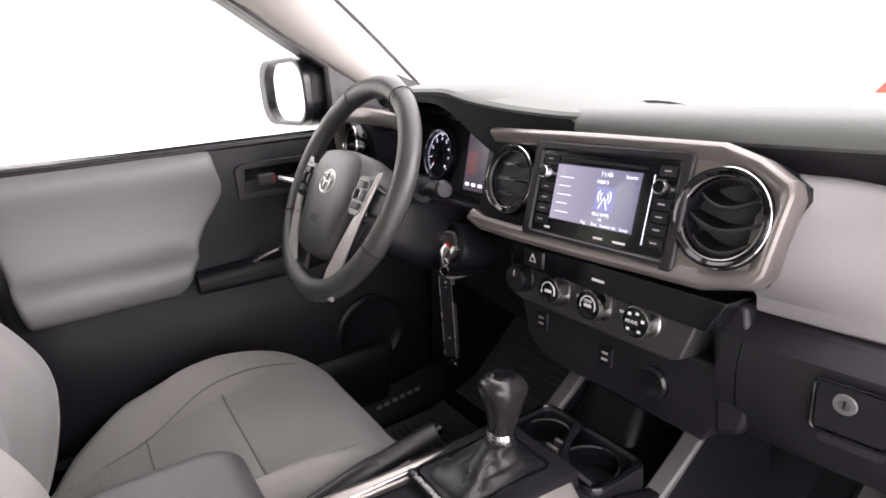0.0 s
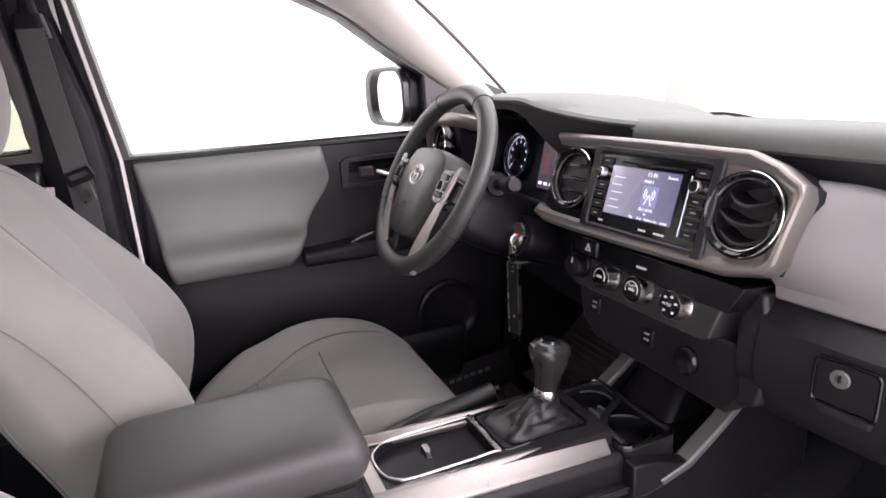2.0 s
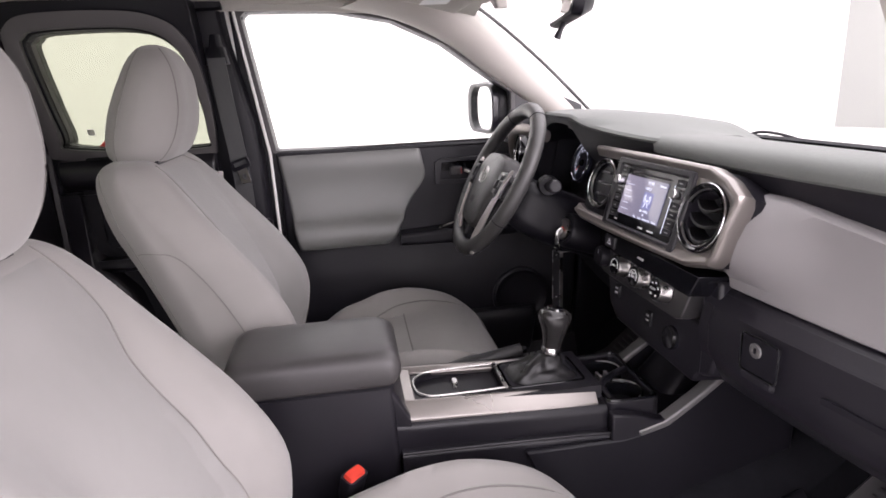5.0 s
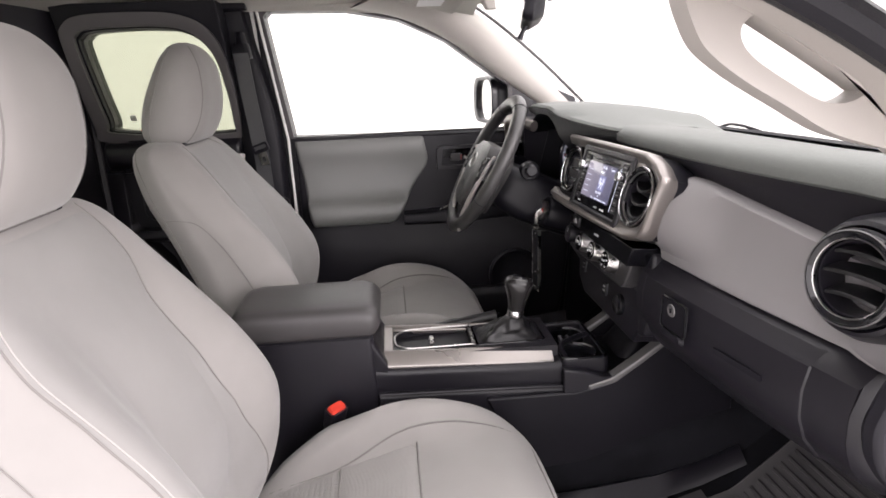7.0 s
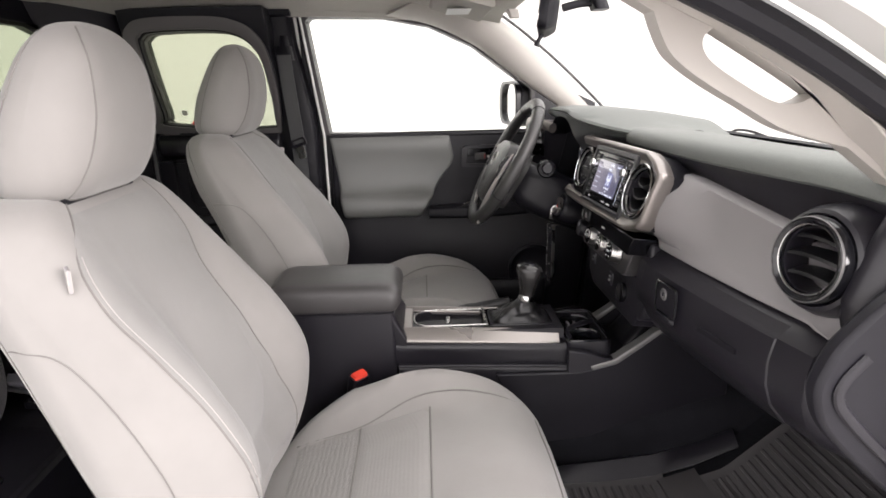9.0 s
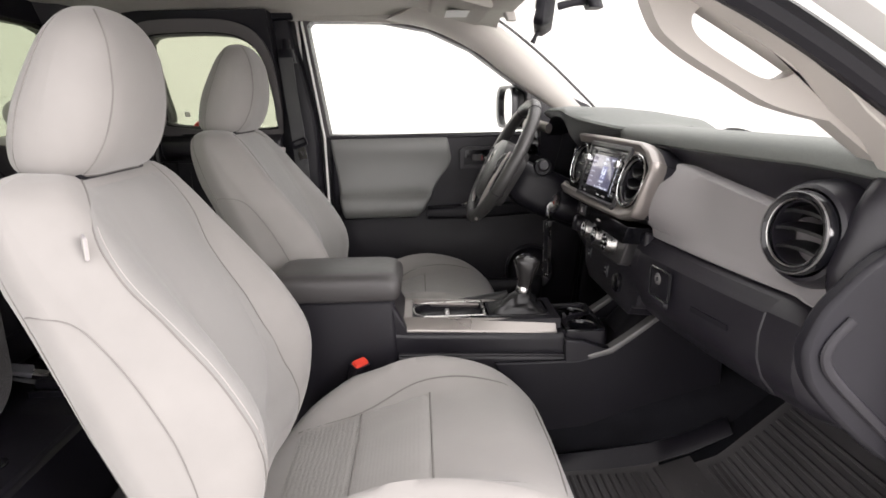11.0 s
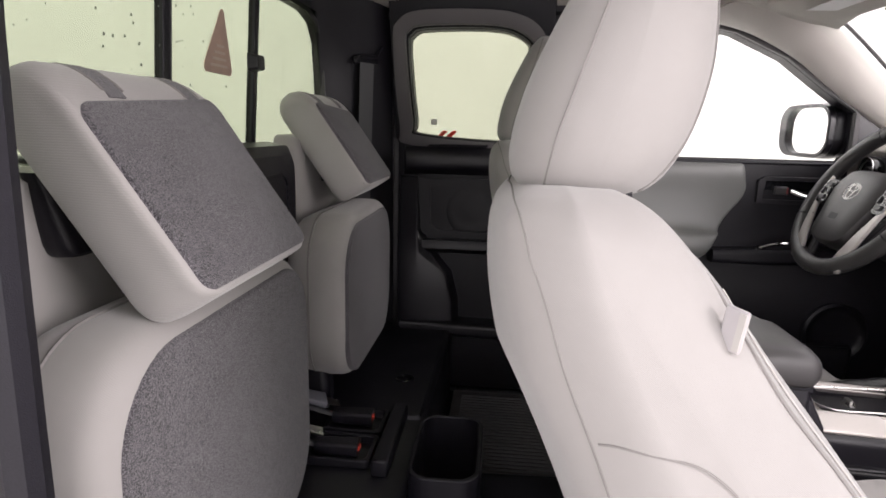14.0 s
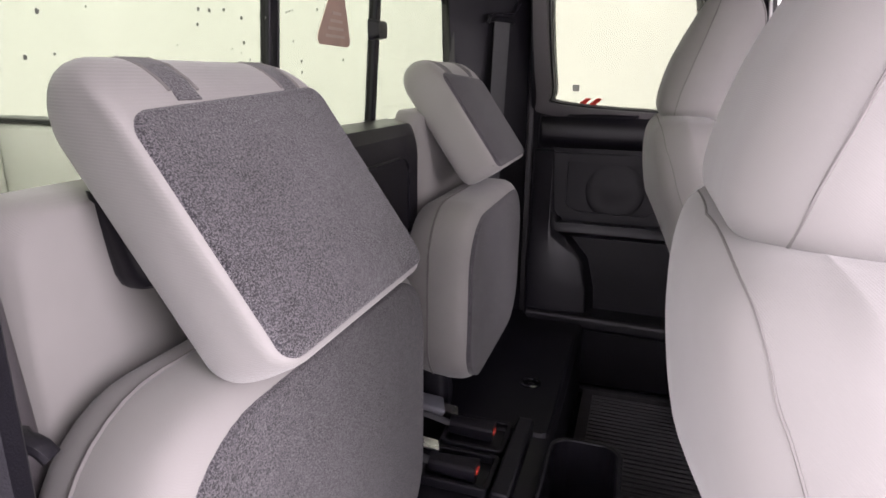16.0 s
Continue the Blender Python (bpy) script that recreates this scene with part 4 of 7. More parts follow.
# instrument binnacle: hood arch, face, gauges and screen
HOODY = ((0.428, -0.005), (0.434, 0.0), (0.49, 0.004), (0.58, 0.0), (0.68, -0.012), (0.80, -0.034))


def hood_loop(y, top, front, skin):
    """One cross-section of the hood: its top, and its underside or a thin skin's underside."""
    up_, dn = [], []
    for i in range(49):
        dx = -0.31 + 0.62 * i / 48
        back = 0.105 * ease(abs(dx), 0.13, 0.30) * (1 - ease(y, 0.55, 0.75))
        zt = 0.8545 + top + 0.0425 * (1 - ease(abs(dx), 0.07, 0.29))
        zb = 0.880 + top - 0.085 * min(1, abs(dx) / 0.185) ** 2.6
        up_.append((-0.385 + dx, y + back + front, zt if skin else zt - 0.0045))
        dn.append((-0.385 + dx, y + 0.004 + back + front, zt - 0.005 if skin else min(zb, zt - 0.012)))
    return up_ + dn[::-1]


part("binnacle_hood", loft([hood_loop(y, t, 0.0, True) for y, t in HOODY]), DASH, dash, "dark grey hood over the gauges")
part("hood_lining", loft([hood_loop(y, t, 0.005, False) for y, t in HOODY[:5]]), DEEP, dash, "black lining under the hood")
cl = thing("instrument_cluster", (-0.385, 0.55, 0.69), "instrument cluster with a lit gauge and a small colour screen", "instrument cluster")
CM = frame_at((-0.364, 0.545, 0.765), (1, 0, 0), (0, 0.25, 1))
part("face_plate", stack([(0.0, -0.185, 0.185, -0.085, 0.085, 0.03), (0.03, -0.19, 0.19, -0.09, 0.09, 0.03)], "y"), DEEP, cl, "black gauge face plate", m=CM.copy())
part("side_wall", ringplate(rrect(-0.205, 0.205, -0.10, 0.082, 0.03, 5, 3), rrect(-0.187, 0.187, -0.088, 0.074, 0.028, 5, 3), -0.06, 0.02), DEEP, cl, m=CM.copy())
dialface = material("gauge_face", (0.012, 0.014, 0.03), 0.3, vary=0.1)
for gx, nums in ((-0.105, "012345678"), (0.105, "024680")):
    GM = CM @ Matrix.Translation((gx * 1.19, -0.004, -0.003)) @ Matrix.Scale(0.93, 4)
    g = part("gauge", lathe([(0.055, 0.0), (0.055, -0.010), (0.051, -0.012), (0.048, -0.004), (0.0005, -0.003)], 44), dialface, cl, "round gauge with pale markings", m=GM.copy())
    part("gauge_ring", lathe([(0.0555, -0.009), (0.054, -0.013), (0.051, -0.013), (0.050, -0.009)], 44, cap=False), CHROME, g, m=GM.copy())
    for k in range(33):
        a = radians(225 - 270 * k / 32)
        r0, r1 = (0.039, 0.047) if k % 4 == 0 else (0.043, 0.047)
        part("tick", block(r0, r1, -0.0046, -0.004, -0.0006, 0.0006), LIT, g, m=GM @ Matrix.Rotation(-a, 4, "Y"))
    for k, d in enumerate(nums if gx < 0 else ""):
        a = radians(225 - 270 * k / 8)
        lettering("numeral", d, 0.009, GM @ Matrix.Translation((0.033 * math.cos(a), -0.0046, 0.033 * math.sin(a))), LIT, g)
    part("needle", block(0.0, 0.038, -0.007, -0.006, -0.0011, 0.0011), RED, g, m=GM @ Matrix.Rotation(radians(-222), 4, "Y"))
    part("hub", lathe([(0.009, -0.004), (0.009, -0.010), (0.0005, -0.011)], 20), GLOSS, g, m=GM.copy())
REDLIT = glow("red_lamp", (1.0, 0.05, 0.05), 1.2)
part("warning_lamp", block(-0.086, -0.080, -0.0075, -0.0067, -0.014, -0.008), REDLIT, cl, m=CM.copy())
SCREENDIM = glow("cluster_screen", (0.13, 0.11, 0.14), 0.25)
part("info_screen", block(-0.042, 0.042, -0.0015, -0.0005, -0.060, 0.062), SCREENDIM, cl, "small colour trip screen", m=CM.copy())
part("screen_red_band", block(-0.036, -0.008, -0.0022, -0.0017, -0.03, 0.012), glow("screen_red", (0.24, 0.10, 0.11), 0.28), cl, m=CM.copy())
for k in range(3):
    part("screen_text_bar", block(-0.036 + 0.02 * k, -0.024 + 0.02 * k, -0.0022, -0.0017, -0.052, -0.046), LIT, cl, m=CM.copy())
part("screen_text_bar", block(-0.02, 0.02, -0.0022, -0.0017, 0.046, 0.053), glow("screen_blue", (0.35, 0.35, 0.9), 0.5), cl, m=CM.copy())

# centre stack: silver frame in its own plane
SM = frame_at((0.0, 0.4605, 0.765), (1, 0.055, 0), (0, 0.30, 1))
OUT = [(-0.213, 0.0745), (0.0, 0.0745), (0.152, 0.073), (0.194, 0.060), (0.226, 0.041), (0.232, 0.026), (0.222, -0.052), (0.210, -0.068), (0.158, -0.081), (0.0, -0.083), (-0.14, -0.083), (-0.205, -0.081), (-0.236, -0.072)]


def lip_along(poly, sect):
    """A lip that follows an open outline; sect gives (inwards, depth) points of its section."""
    loops = []
    for i, p in enumerate(poly):
        a, b = Vector(poly[max(0, i - 1)]), Vector(poly[min(len(poly) - 1, i + 1)])
        d = (b - a).normalized()
        n = Vector((d.y, -d.x))
        loops.append([(p[0] + n.x * q, y, p[1] + n.y * q) for q, y in sect])
    return loft(loops)


part("centre_frame", lip_along(OUT, [(0.001, 0.016), (0.0, -0.004), (0.0025, -0.0105), (0.006, -0.0130), (0.0085, -0.0128), (0.012, -0.0105), (0.020, -0.0075), (0.0215, -0.0060), (0.0215, 0.020), (0.010, 0.030)]), SILVER, dash, "satin silver frame round the centre stack", bev=0.0008, m=SM.copy(), sharp=30)
part("frame_skirt", lip_along(OUT, [(0.003, 0.014), (0.009, 0.014), (0.009, 0.075), (0.003, 0.075)]), DEEP, dash, "black skirt behind the frame", m=SM.copy())
part("frame_face", ringplate([(0.104, 0.060), (0.150, 0.060), (0.188, 0.049), (0.218, 0.032), (0.222, 0.02), (0.212, -0.048), (0.202, -0.060), (0.154, -0.070), (0.104, -0.070)], [(0.1635 + 0.0465 * math.cos(2 * math.pi * k / 48), -0.004 + 0.0465 * math.sin(2 * math.pi * k / 48)) for k in range(48)], -0.0068, 0.03), SILVER, dash, "satin silver face round the vent", m=SM.copy(), bev=0.0015)
for q in ([(0.098, 0.057), (0.122, 0.050), (0.118, 0.034), (0.106, 0.022), (0.102, 0.028)], [(0.098, -0.067), (0.124, -0.060), (0.118, -0.042), (0.106, -0.030), (0.102, -0.034)]):
    part("frame_facet", prism(q, -0.0085, 0.0), SILVER, dash, m=SM.copy(), bev=0.002)
part("lower_rail", prism([(-0.222, -0.062), (-0.13, -0.0645), (0.11, -0.0645), (0.11, -0.074), (-0.14, -0.076), (-0.232, -0.070)], -0.0120, 0.02), SILVER, dash, m=SM.copy(), bev=0.002)
part("centre_backing", stack([(0.002, -0.225, 0.106, -0.070, 0.064, 0.02), (0.06, -0.22, 0.20, -0.075, 0.066, 0.02)], "y"), DEEP, dash, "black centre stack backing", m=SM.copy())
round_vent(SM @ Matrix.Translation((-0.160, 0.004, 0.001)), 0.046, "round black air vent with a chrome ring", CHROME, 3, 0.0)
round_vent(SM @ Matrix.Translation((0.1635, 0.001, -0.004)), 0.0487, "round black air vent with a chrome ring", CHROME, 3, 0.28)

# radio with touch screen
radio = thing("car_radio", (0.0, 0.46, 0.71), "black double-height car radio with a lit touch screen", "car radio")
UM = SM @ Matrix.Translation((0.0065, -0.004, -0.004)) @ Matrix.Diagonal((0.963, 1, 1, 1))
part("surround", ringplate(rrect(-0.124, 0.122, -0.068, 0.064, 0.006, 3, 3), rrect(-0.108, 0.106, -0.056, 0.052, 0.004, 3, 3), -0.008, 0.02), BLACK, radio, "black radio surround", bev=0.003, m=UM.copy())
part("face", stack([(0.01, -0.108, 0.106, -0.056, 0.052, 0.004), (-0.005, -0.107, 0.105, -0.055, 0.051, 0.004)], "y"), GLOSS, radio, "gloss black radio face", m=UM.copy())
part("cd_slot", block(-0.062, 0.064, -0.0058, -0.0045, 0.0405, 0.0435), DEEP, radio, m=UM.copy())
SCR = bpy.data.materials.new("touch_screen")
SCR.use_nodes = True
_n, _l = SCR.node_tree.nodes, SCR.node_tree.links
_b = _n["Principled BSDF"]
_b.inputs["Base Color"].default_value = (0.03, 0.03, 0.04, 1)
_b.inputs["Roughness"].default_value = 0.1
_b.inputs["Specular IOR Level"].default_value = 0.9
_b.inputs["Coat Weight"].default_value = 0.6
_tc, _g, _r = _n.new("ShaderNodeTexCoord"), _n.new("ShaderNodeSeparateXYZ"), _n.new("ShaderNodeMapRange")
_l.new(_tc.outputs["Generated"], _g.inputs["Vector"])
_l.new(_g.outputs["X"], _r.inputs["Value"])
_mx = _n.new("ShaderNodeMix")
_mx.data_type = "RGBA"
_mx.inputs["A"].default_value, _mx.inputs["B"].default_value = (0.36, 0.335, 0.41, 1), (0.13, 0.13, 0.21, 1)
_l.new(_r.outputs["Result"], _mx.inputs["Factor"])
_l.new(_mx.outputs["Result"], _b.inputs["Emission Color"])
_b.inputs["Emission Strength"].default_value = 0.52
scr = part("screen", block(-0.0755, 0.0585, -0.0068, -0.005, -0.036, 0.0355), SCR, radio, "lit bluish touch screen", m=UM.copy())


def on_screen(u, v, body, size, align="CENTER"):
    lettering("screen_text", body, size, UM @ Matrix.Translation((u, -0.0072, v)), LIT, radio, align)


on_screen(0.008, 0.029, "11:46", 0.0085)
on_screen(0.046, 0.029, "Source", 0.0062)
on_screen(0.004, 0.019, "FM89.3", 0.0062)
on_screen(0.010, -0.0205, "89.3 WFPL", 0.0062)
on_screen(0.010, -0.0265, "1A", 0.005)
on_screen(-0.016, -0.033, "Tag", 0.0055)
on_screen(0.002, -0.033, "Scan", 0.0055)
on_screen(0.024, -0.033, "Stations List", 0.005)
on_screen(0.048, -0.033, "Sound", 0.005)
for k in range(5):
    part("screen_text_bar", block(-0.068, -0.044 - 0.004 * (k % 2), -0.0074, -0.0070, 0.0185 - 0.0112 * k, 0.0202 - 0.0112 * k), DIMLIT, radio, m=UM.copy())
# album tile with an aerial mast mark
part("album_tile", block(-0.004, 0.026, -0.0073, -0.0069, -0.0165, 0.0135), glow("tile_blue", (0.22, 0.23, 0.42), 0.6), radio, m=UM.copy())
part("aerial_mark", tube([(0.0045, -0.0078, -0.013), (0.011, -0.0078, 0.001), (0.0175, -0.0078, -0.013)], 0.0009, 5), LIT, radio, m=UM.copy())
for rad in (0.006, 0.010):
    for s in (0, 180):
        part("aerial_wave", tube([(0.011 + rad * math.cos(radians(s + a)), -0.0078, 0.002 + rad * math.sin(radians(s + a))) for a in range(-45, 46, 15)], 0.0008, 5), LIT, radio, m=UM.copy())
for sx in (-0.0905, 0.0925):
    part("dial", lathe([(0.0088, -0.005), (0.0088, -0.018), (0.0078, -0.020), (0.0045, -0.0195), (0.0005, -0.0190)], 28), CHROME, radio, "round chrome-edged dial", m=UM @ Matrix.Translation((sx, 0, 0.0225)))
    part("dial_face", lathe([(0.0068, -0.0198), (0.0068, -0.0206), (0.0005, -0.0206)], 24), GLOSS, radio, m=UM @ Matrix.Translation((sx, 0, 0.0225)))
    for k, v in enumerate((0.041, 0.004, -0.0105, -0.025, -0.040)):
        part("button", stack([(-0.004, sx - 0.012, sx + 0.0125, v - 0.0058, v + 0.0058, 0.0015), (-0.0078, sx - 0.0115, sx + 0.012, v - 0.0053, v + 0.0053, 0.0015)], "y", k=2, m=1), DEEP, radio, m=UM.copy())
        part("button_print", block(sx - 0.0045, sx + 0.0045, -0.0082, -0.0078, v - 0.0008, v + 0.0008), GREYPRINT, radio, m=UM.copy())
part("edge_light", block(0.0745, 0.0755, -0.0058, -0.0050, -0.045, 0.036), LIT, radio, m=UM.copy())
for u0, u1 in ((-0.083, -0.073), (0.004, 0.018), (0.034, 0.053)):
    part("face_print", block(u0, u1, -0.0056, -0.0050, -0.0503, -0.0475), WHITE, radio, m=UM.copy())

# gloss strip with the hazard switch
HZ = frame_at((0.0, 0.446, 0.660), (1, 0.02, 0), (0, 0.10, 1))
part("gloss_strip", prism([(-0.155, 0.018), (0.185, 0.018), (0.165, -0.020), (-0.150, -0.016)], -0.002, 0.06), GLOSS, dash, "gloss black switch strip", m=HZ.copy(), bev=0.002)
hz = part("hazard_switch", stack([(-0.001, -0.126, -0.084, -0.012, 0.014, 0.002), (-0.005, -0.124, -0.086, -0.010, 0.012, 0.002)], "y", k=2, m=1), BLACK, dash, "hazard light switch", m=HZ.copy())
part("triangle_mark", loft([[(-0.105 + s * 0.0085 * math.cos(radians(a)), y, 0.0005 + s * 0.0085 * math.sin(radians(a))) for a in (90, 210, 330)] for s, y in ((1, -0.0052), (1, -0.0058), (0.6, -0.0058), (0.6, -0.0052))], closed=True), WHITE, hz, "white warning triangle", m=HZ.copy())
part("clock_bar", block(0.004, 0.024, -0.0032, -0.0024, -0.003, 0.0005), WHITE, dash, m=HZ.copy())

# heater panel with four knobs
HM = frame_at((0.0, 0.462, 0.618), (1, 0.03, 0), (0, 0.16, 1))
hv = part("heater_panel", prism([(-0.180, 0.031), (0.120, 0.031), (0.143, 0.021), (0.128, -0.030), (0.113, -0.036), (-0.150, -0.034), (-0.165, -0.028)], -0.004, 0.05), HEATER, dash, "dark silver heater control panel", m=HM.copy(), bev=0.003)
for k, kx in enumerate((-0.141, -0.069, 0.003, 0.076)):
    KM = HM @ Matrix.Translation((kx, -0.004, 0.002))
    kn = part("knob", lathe([(0.0225, 0.0), (0.0225, -0.004), (0.0205, -0.006), (0.0195, -0.020), (0.0185, -0.0225), (0.0165, -0.0232), (0.0005, -0.0232)], 36), GLOSS if k else BLACK, dash, "round black heater knob with a chrome rim", m=KM.copy())
    if k:
        part("rim", lathe([(0.0228, -0.001), (0.0232, -0.004), (0.0212, -0.007), (0.0205, -0.018), (0.0192, -0.0222), (0.0182, -0.0226)], 36, cap=False), STEEL, kn, m=KM.copy())
    else:
        part("mark", block(-0.001, 0.001, -0.0238, -0.0230, 0.004, 0.013), WHITE, kn, m=KM.copy())
    if k in (1, 2):
        part("arc", tube([(0.0125 * math.cos(radians(a)), -0.0235, 0.0125 * math.sin(radians(a))) for a in range(-20, 201, 20)], 0.0009, 5), WHITE, kn, m=KM.copy())
        part("print_bar", block(-0.006, 0.006, -0.0238, -0.0230, -0.002, 0.002), WHITE, kn, m=KM.copy())
    if k == 2:
        lettering("temp_text", "TEMP", 0.006, KM @ Matrix.Translation((0, -0.0242, 0.006)), WHITE, kn)
    if k == 3:
        lettering("mode_text", "MODE", 0.006, KM @ Matrix.Translation((-0.004, -0.0236, 0)), WHITE, kn)
        for a in (20, 75, 130, 230, 310):
            part("icon", block(-0.0022, 0.0022, -0.0238, -0.0230, -0.0016, 0.0016), WHITE, kn, m=KM @ Matrix.Translation((0.0122 * math.cos(radians(a)), 0, 0.0122 * math.sin(radians(a)))))
for kx in (-0.10, -0.033, 0.040):
    part("icon", block(kx - 0.004, kx + 0.004, -0.0046, -0.0038, -0.018 if kx < -0.05 else 0.0, -0.012 if kx < -0.05 else 0.004), WHITE, hv, m=HM.copy())
# lower stack with sockets
LM = frame_at((0.0, 0.478, 0.54), (1, 0.03, 0), (0, 0.10, 1))
part("socket_panel", prism([(-0.172, 0.046), (0.168, 0.046), (0.172, -0.02), (0.152, -0.054), (-0.110, -0.046), (-0.150, -0.020)], -0.008, 0.20), BLACK, dash, "black lower stack with sockets", m=LM.copy(), bev=0.004)
part("side_blend", prism([(0.140, 0.125), (0.185, 0.125), (0.205, 0.02), (0.195, -0.024), (0.166, -0.036), (0.160, 0.02)], -0.010, 0.10), BLACK, dash, m=LM.copy(), bev=0.006)
for kx, kz in ((-0.12, 0.012), (0.004, 0.0)):
    sw = part("switch", stack([(-0.008, kx - 0.012, kx + 0.012, kz - 0.014, kz + 0.014, 0.003), (-0.011, kx - 0.011, kx + 0.011, kz - 0.013, kz + 0.013, 0.003)], "y", k=2, m=1), DEEP, dash, m=LM.copy())
    for dz in (0.005, -0.004):
        part("icon", block(kx - 0.005, kx + 0.005, -0.0118, -0.0110, kz + dz - 0.0016, kz + dz + 0.0016), GREYPRINT, sw, m=LM.copy())
part("power_socket", lathe([(0.021, -0.006), (0.021, -0.014), (0.018, -0.017), (0.013, -0.016), (0.0005, -0.015)], 32), GLOSS, dash, "round power socket with a black cap", m=LM @ Matrix.Translation((0.082, 0, -0.006)))
# open cubby below: side cheeks and floor
part("cubby_floor", block(-0.115, 0.115, 0.46, 0.72, 0.375, 0.385), DEEP, dash, bev=0.004)
part("cubby_back", block(-0.115, 0.115, 0.64, 0.66, 0.38, 0.52), DEEP, dash)
part("cubby_step", stack([(0.385, -0.10, 0.02, 0.50, 0.66, 0.02), (0.45, -0.10, 0.0, 0.56, 0.66, 0.02)], "z"), DEEP, dash)
for side in (-1, 1):
    cheek = prism([(0.38, 0.372), (0.45, 0.388), (0.50, 0.422), (0.552, 0.462), (0.60, 0.49), (0.70, 0.50), (0.70, 0.20), (0.30, 0.15), (0.20, 0.372)], side * 0.104, side * 0.1175, "x")
    part("side_cheek", cheek, DEEP, dash, bev=0.004)
    ledge = [(0.40, 0.384), (0.45, 0.398), (0.50, 0.432), (0.551, 0.471), (0.558, 0.462), (0.506, 0.422), (0.456, 0.386), (0.404, 0.373)]
    part("cheek_strip", prism(ledge, side * 0.092, side * 0.1185, "x"), DIMSILVER, dash, "satin grey strip", bev=0.003)

# steering wheel
wheel = thing("steering_wheel", (-0.383, 0.30, 0.75), "black leather steering wheel with silver spokes and a round badge", "steering wheel")
WM = frame_at((-0.386, 0.274, 0.738), (1, 0, 0), (0, 0.56, 1))
R = 0.181
rim_pts = [(R * math.cos(2 * math.pi * k / 72), 0.0, R * 0.955 * math.sin(2 * math.pi * k / 72)) for k in range(72)]
WR = WM @ Matrix.Translation((0, 0, 0.020))
part("rim", tube(rim_pts, 0.0185, 14, True, up=(0, 1, 0), flat=0.9), RIMLEATHER, wheel, "black perforated leather rim", m=WR.copy())
for a in (62, 118, 205, 335):
    rr_ = tube([(R * math.cos(radians(a)) + 0.0192 * math.cos(t) * math.cos(radians(a)), 0.0192 * math.sin(t), R * 0.955 * math.sin(radians(a)) + 0.0192 * math.cos(t) * math.sin(radians(a))) for t in [2 * math.pi * k / 20 for k in range(20)]], 0.0010, 5, True)
    part("rim_seam", rr_, DEEP, wheel, m=WR.copy())
stitch = bmesh.new()
for k in range(34):
    a0 = radians(120 + 85 * k / 34)
    p0 = (( R - 0.0182) * math.cos(a0), -0.004, (R - 0.0182) * 0.955 * math.sin(a0))
    a1 = a0 + 0.018
    p1 = ((R - 0.0182) * math.cos(a1), 0.006, (R - 0.0182) * 0.955 * math.sin(a1))
    tube([p0, p1], 0.0011, 4, bm=stitch)
part("stitching", stitch, BLACK, wheel, "row of black stitches", m=WR.copy())
hubp = [(-0.070, 0.052), (-0.040, 0.066), (0.040, 0.066), (0.070, 0.052), (0.080, 0.015), (0.066, -0.045), (0.045, -0.088), (-0.045, -0.088), (-0.066, -0.045), (-0.080, 0.015)]
hp = [(p.x * 1.16, p.y * 1.12 + 0.002) for p in smooth([(u, v, 0) for u, v in hubp], 4, True)]
part("airbag_pad", loft([[(u * s, y, v * s) for u, v in hp] for s, y in ((0.92, 0.05), (1.0, 0.02), (1.0, -0.008), (0.95, -0.020), (0.80, -0.027), (0.5, -0.030), (0.1, -0.031))]), PADBLACK, wheel, "black airbag cover", m=WM.copy())
BM_ = WM @ Matrix.Translation((0.002, -0.0300, 0.018)) @ Matrix.Scale(1.15, 4)
badge = part("badge", tube([(0.0225 * math.cos(2 * math.pi * k / 36), 0, 0.0165 * math.sin(2 * math.pi * k / 36)) for k in range(36)], 0.0017, 8, True, up=(0, 1, 0)), STEEL, wheel, "oval chrome badge", m=BM_.copy())
part("badge_ring", tube([(0.008 * math.cos(2 * math.pi * k / 24), -0.0005, -0.001 + 0.0145 * math.sin(2 * math.pi * k / 24)) for k in range(24)], 0.0015, 6, True, up=(0, 1, 0)), STEEL, badge, m=BM_.copy())
part("badge_ring", tube([(0.0155 * math.cos(2 * math.pi * k / 24), -0.0005, 0.0065 + 0.0065 * math.sin(2 * math.pi * k / 24)) for k in range(24)], 0.0015, 6, True, up=(0, 1, 0)), STEEL, badge, m=BM_.copy())
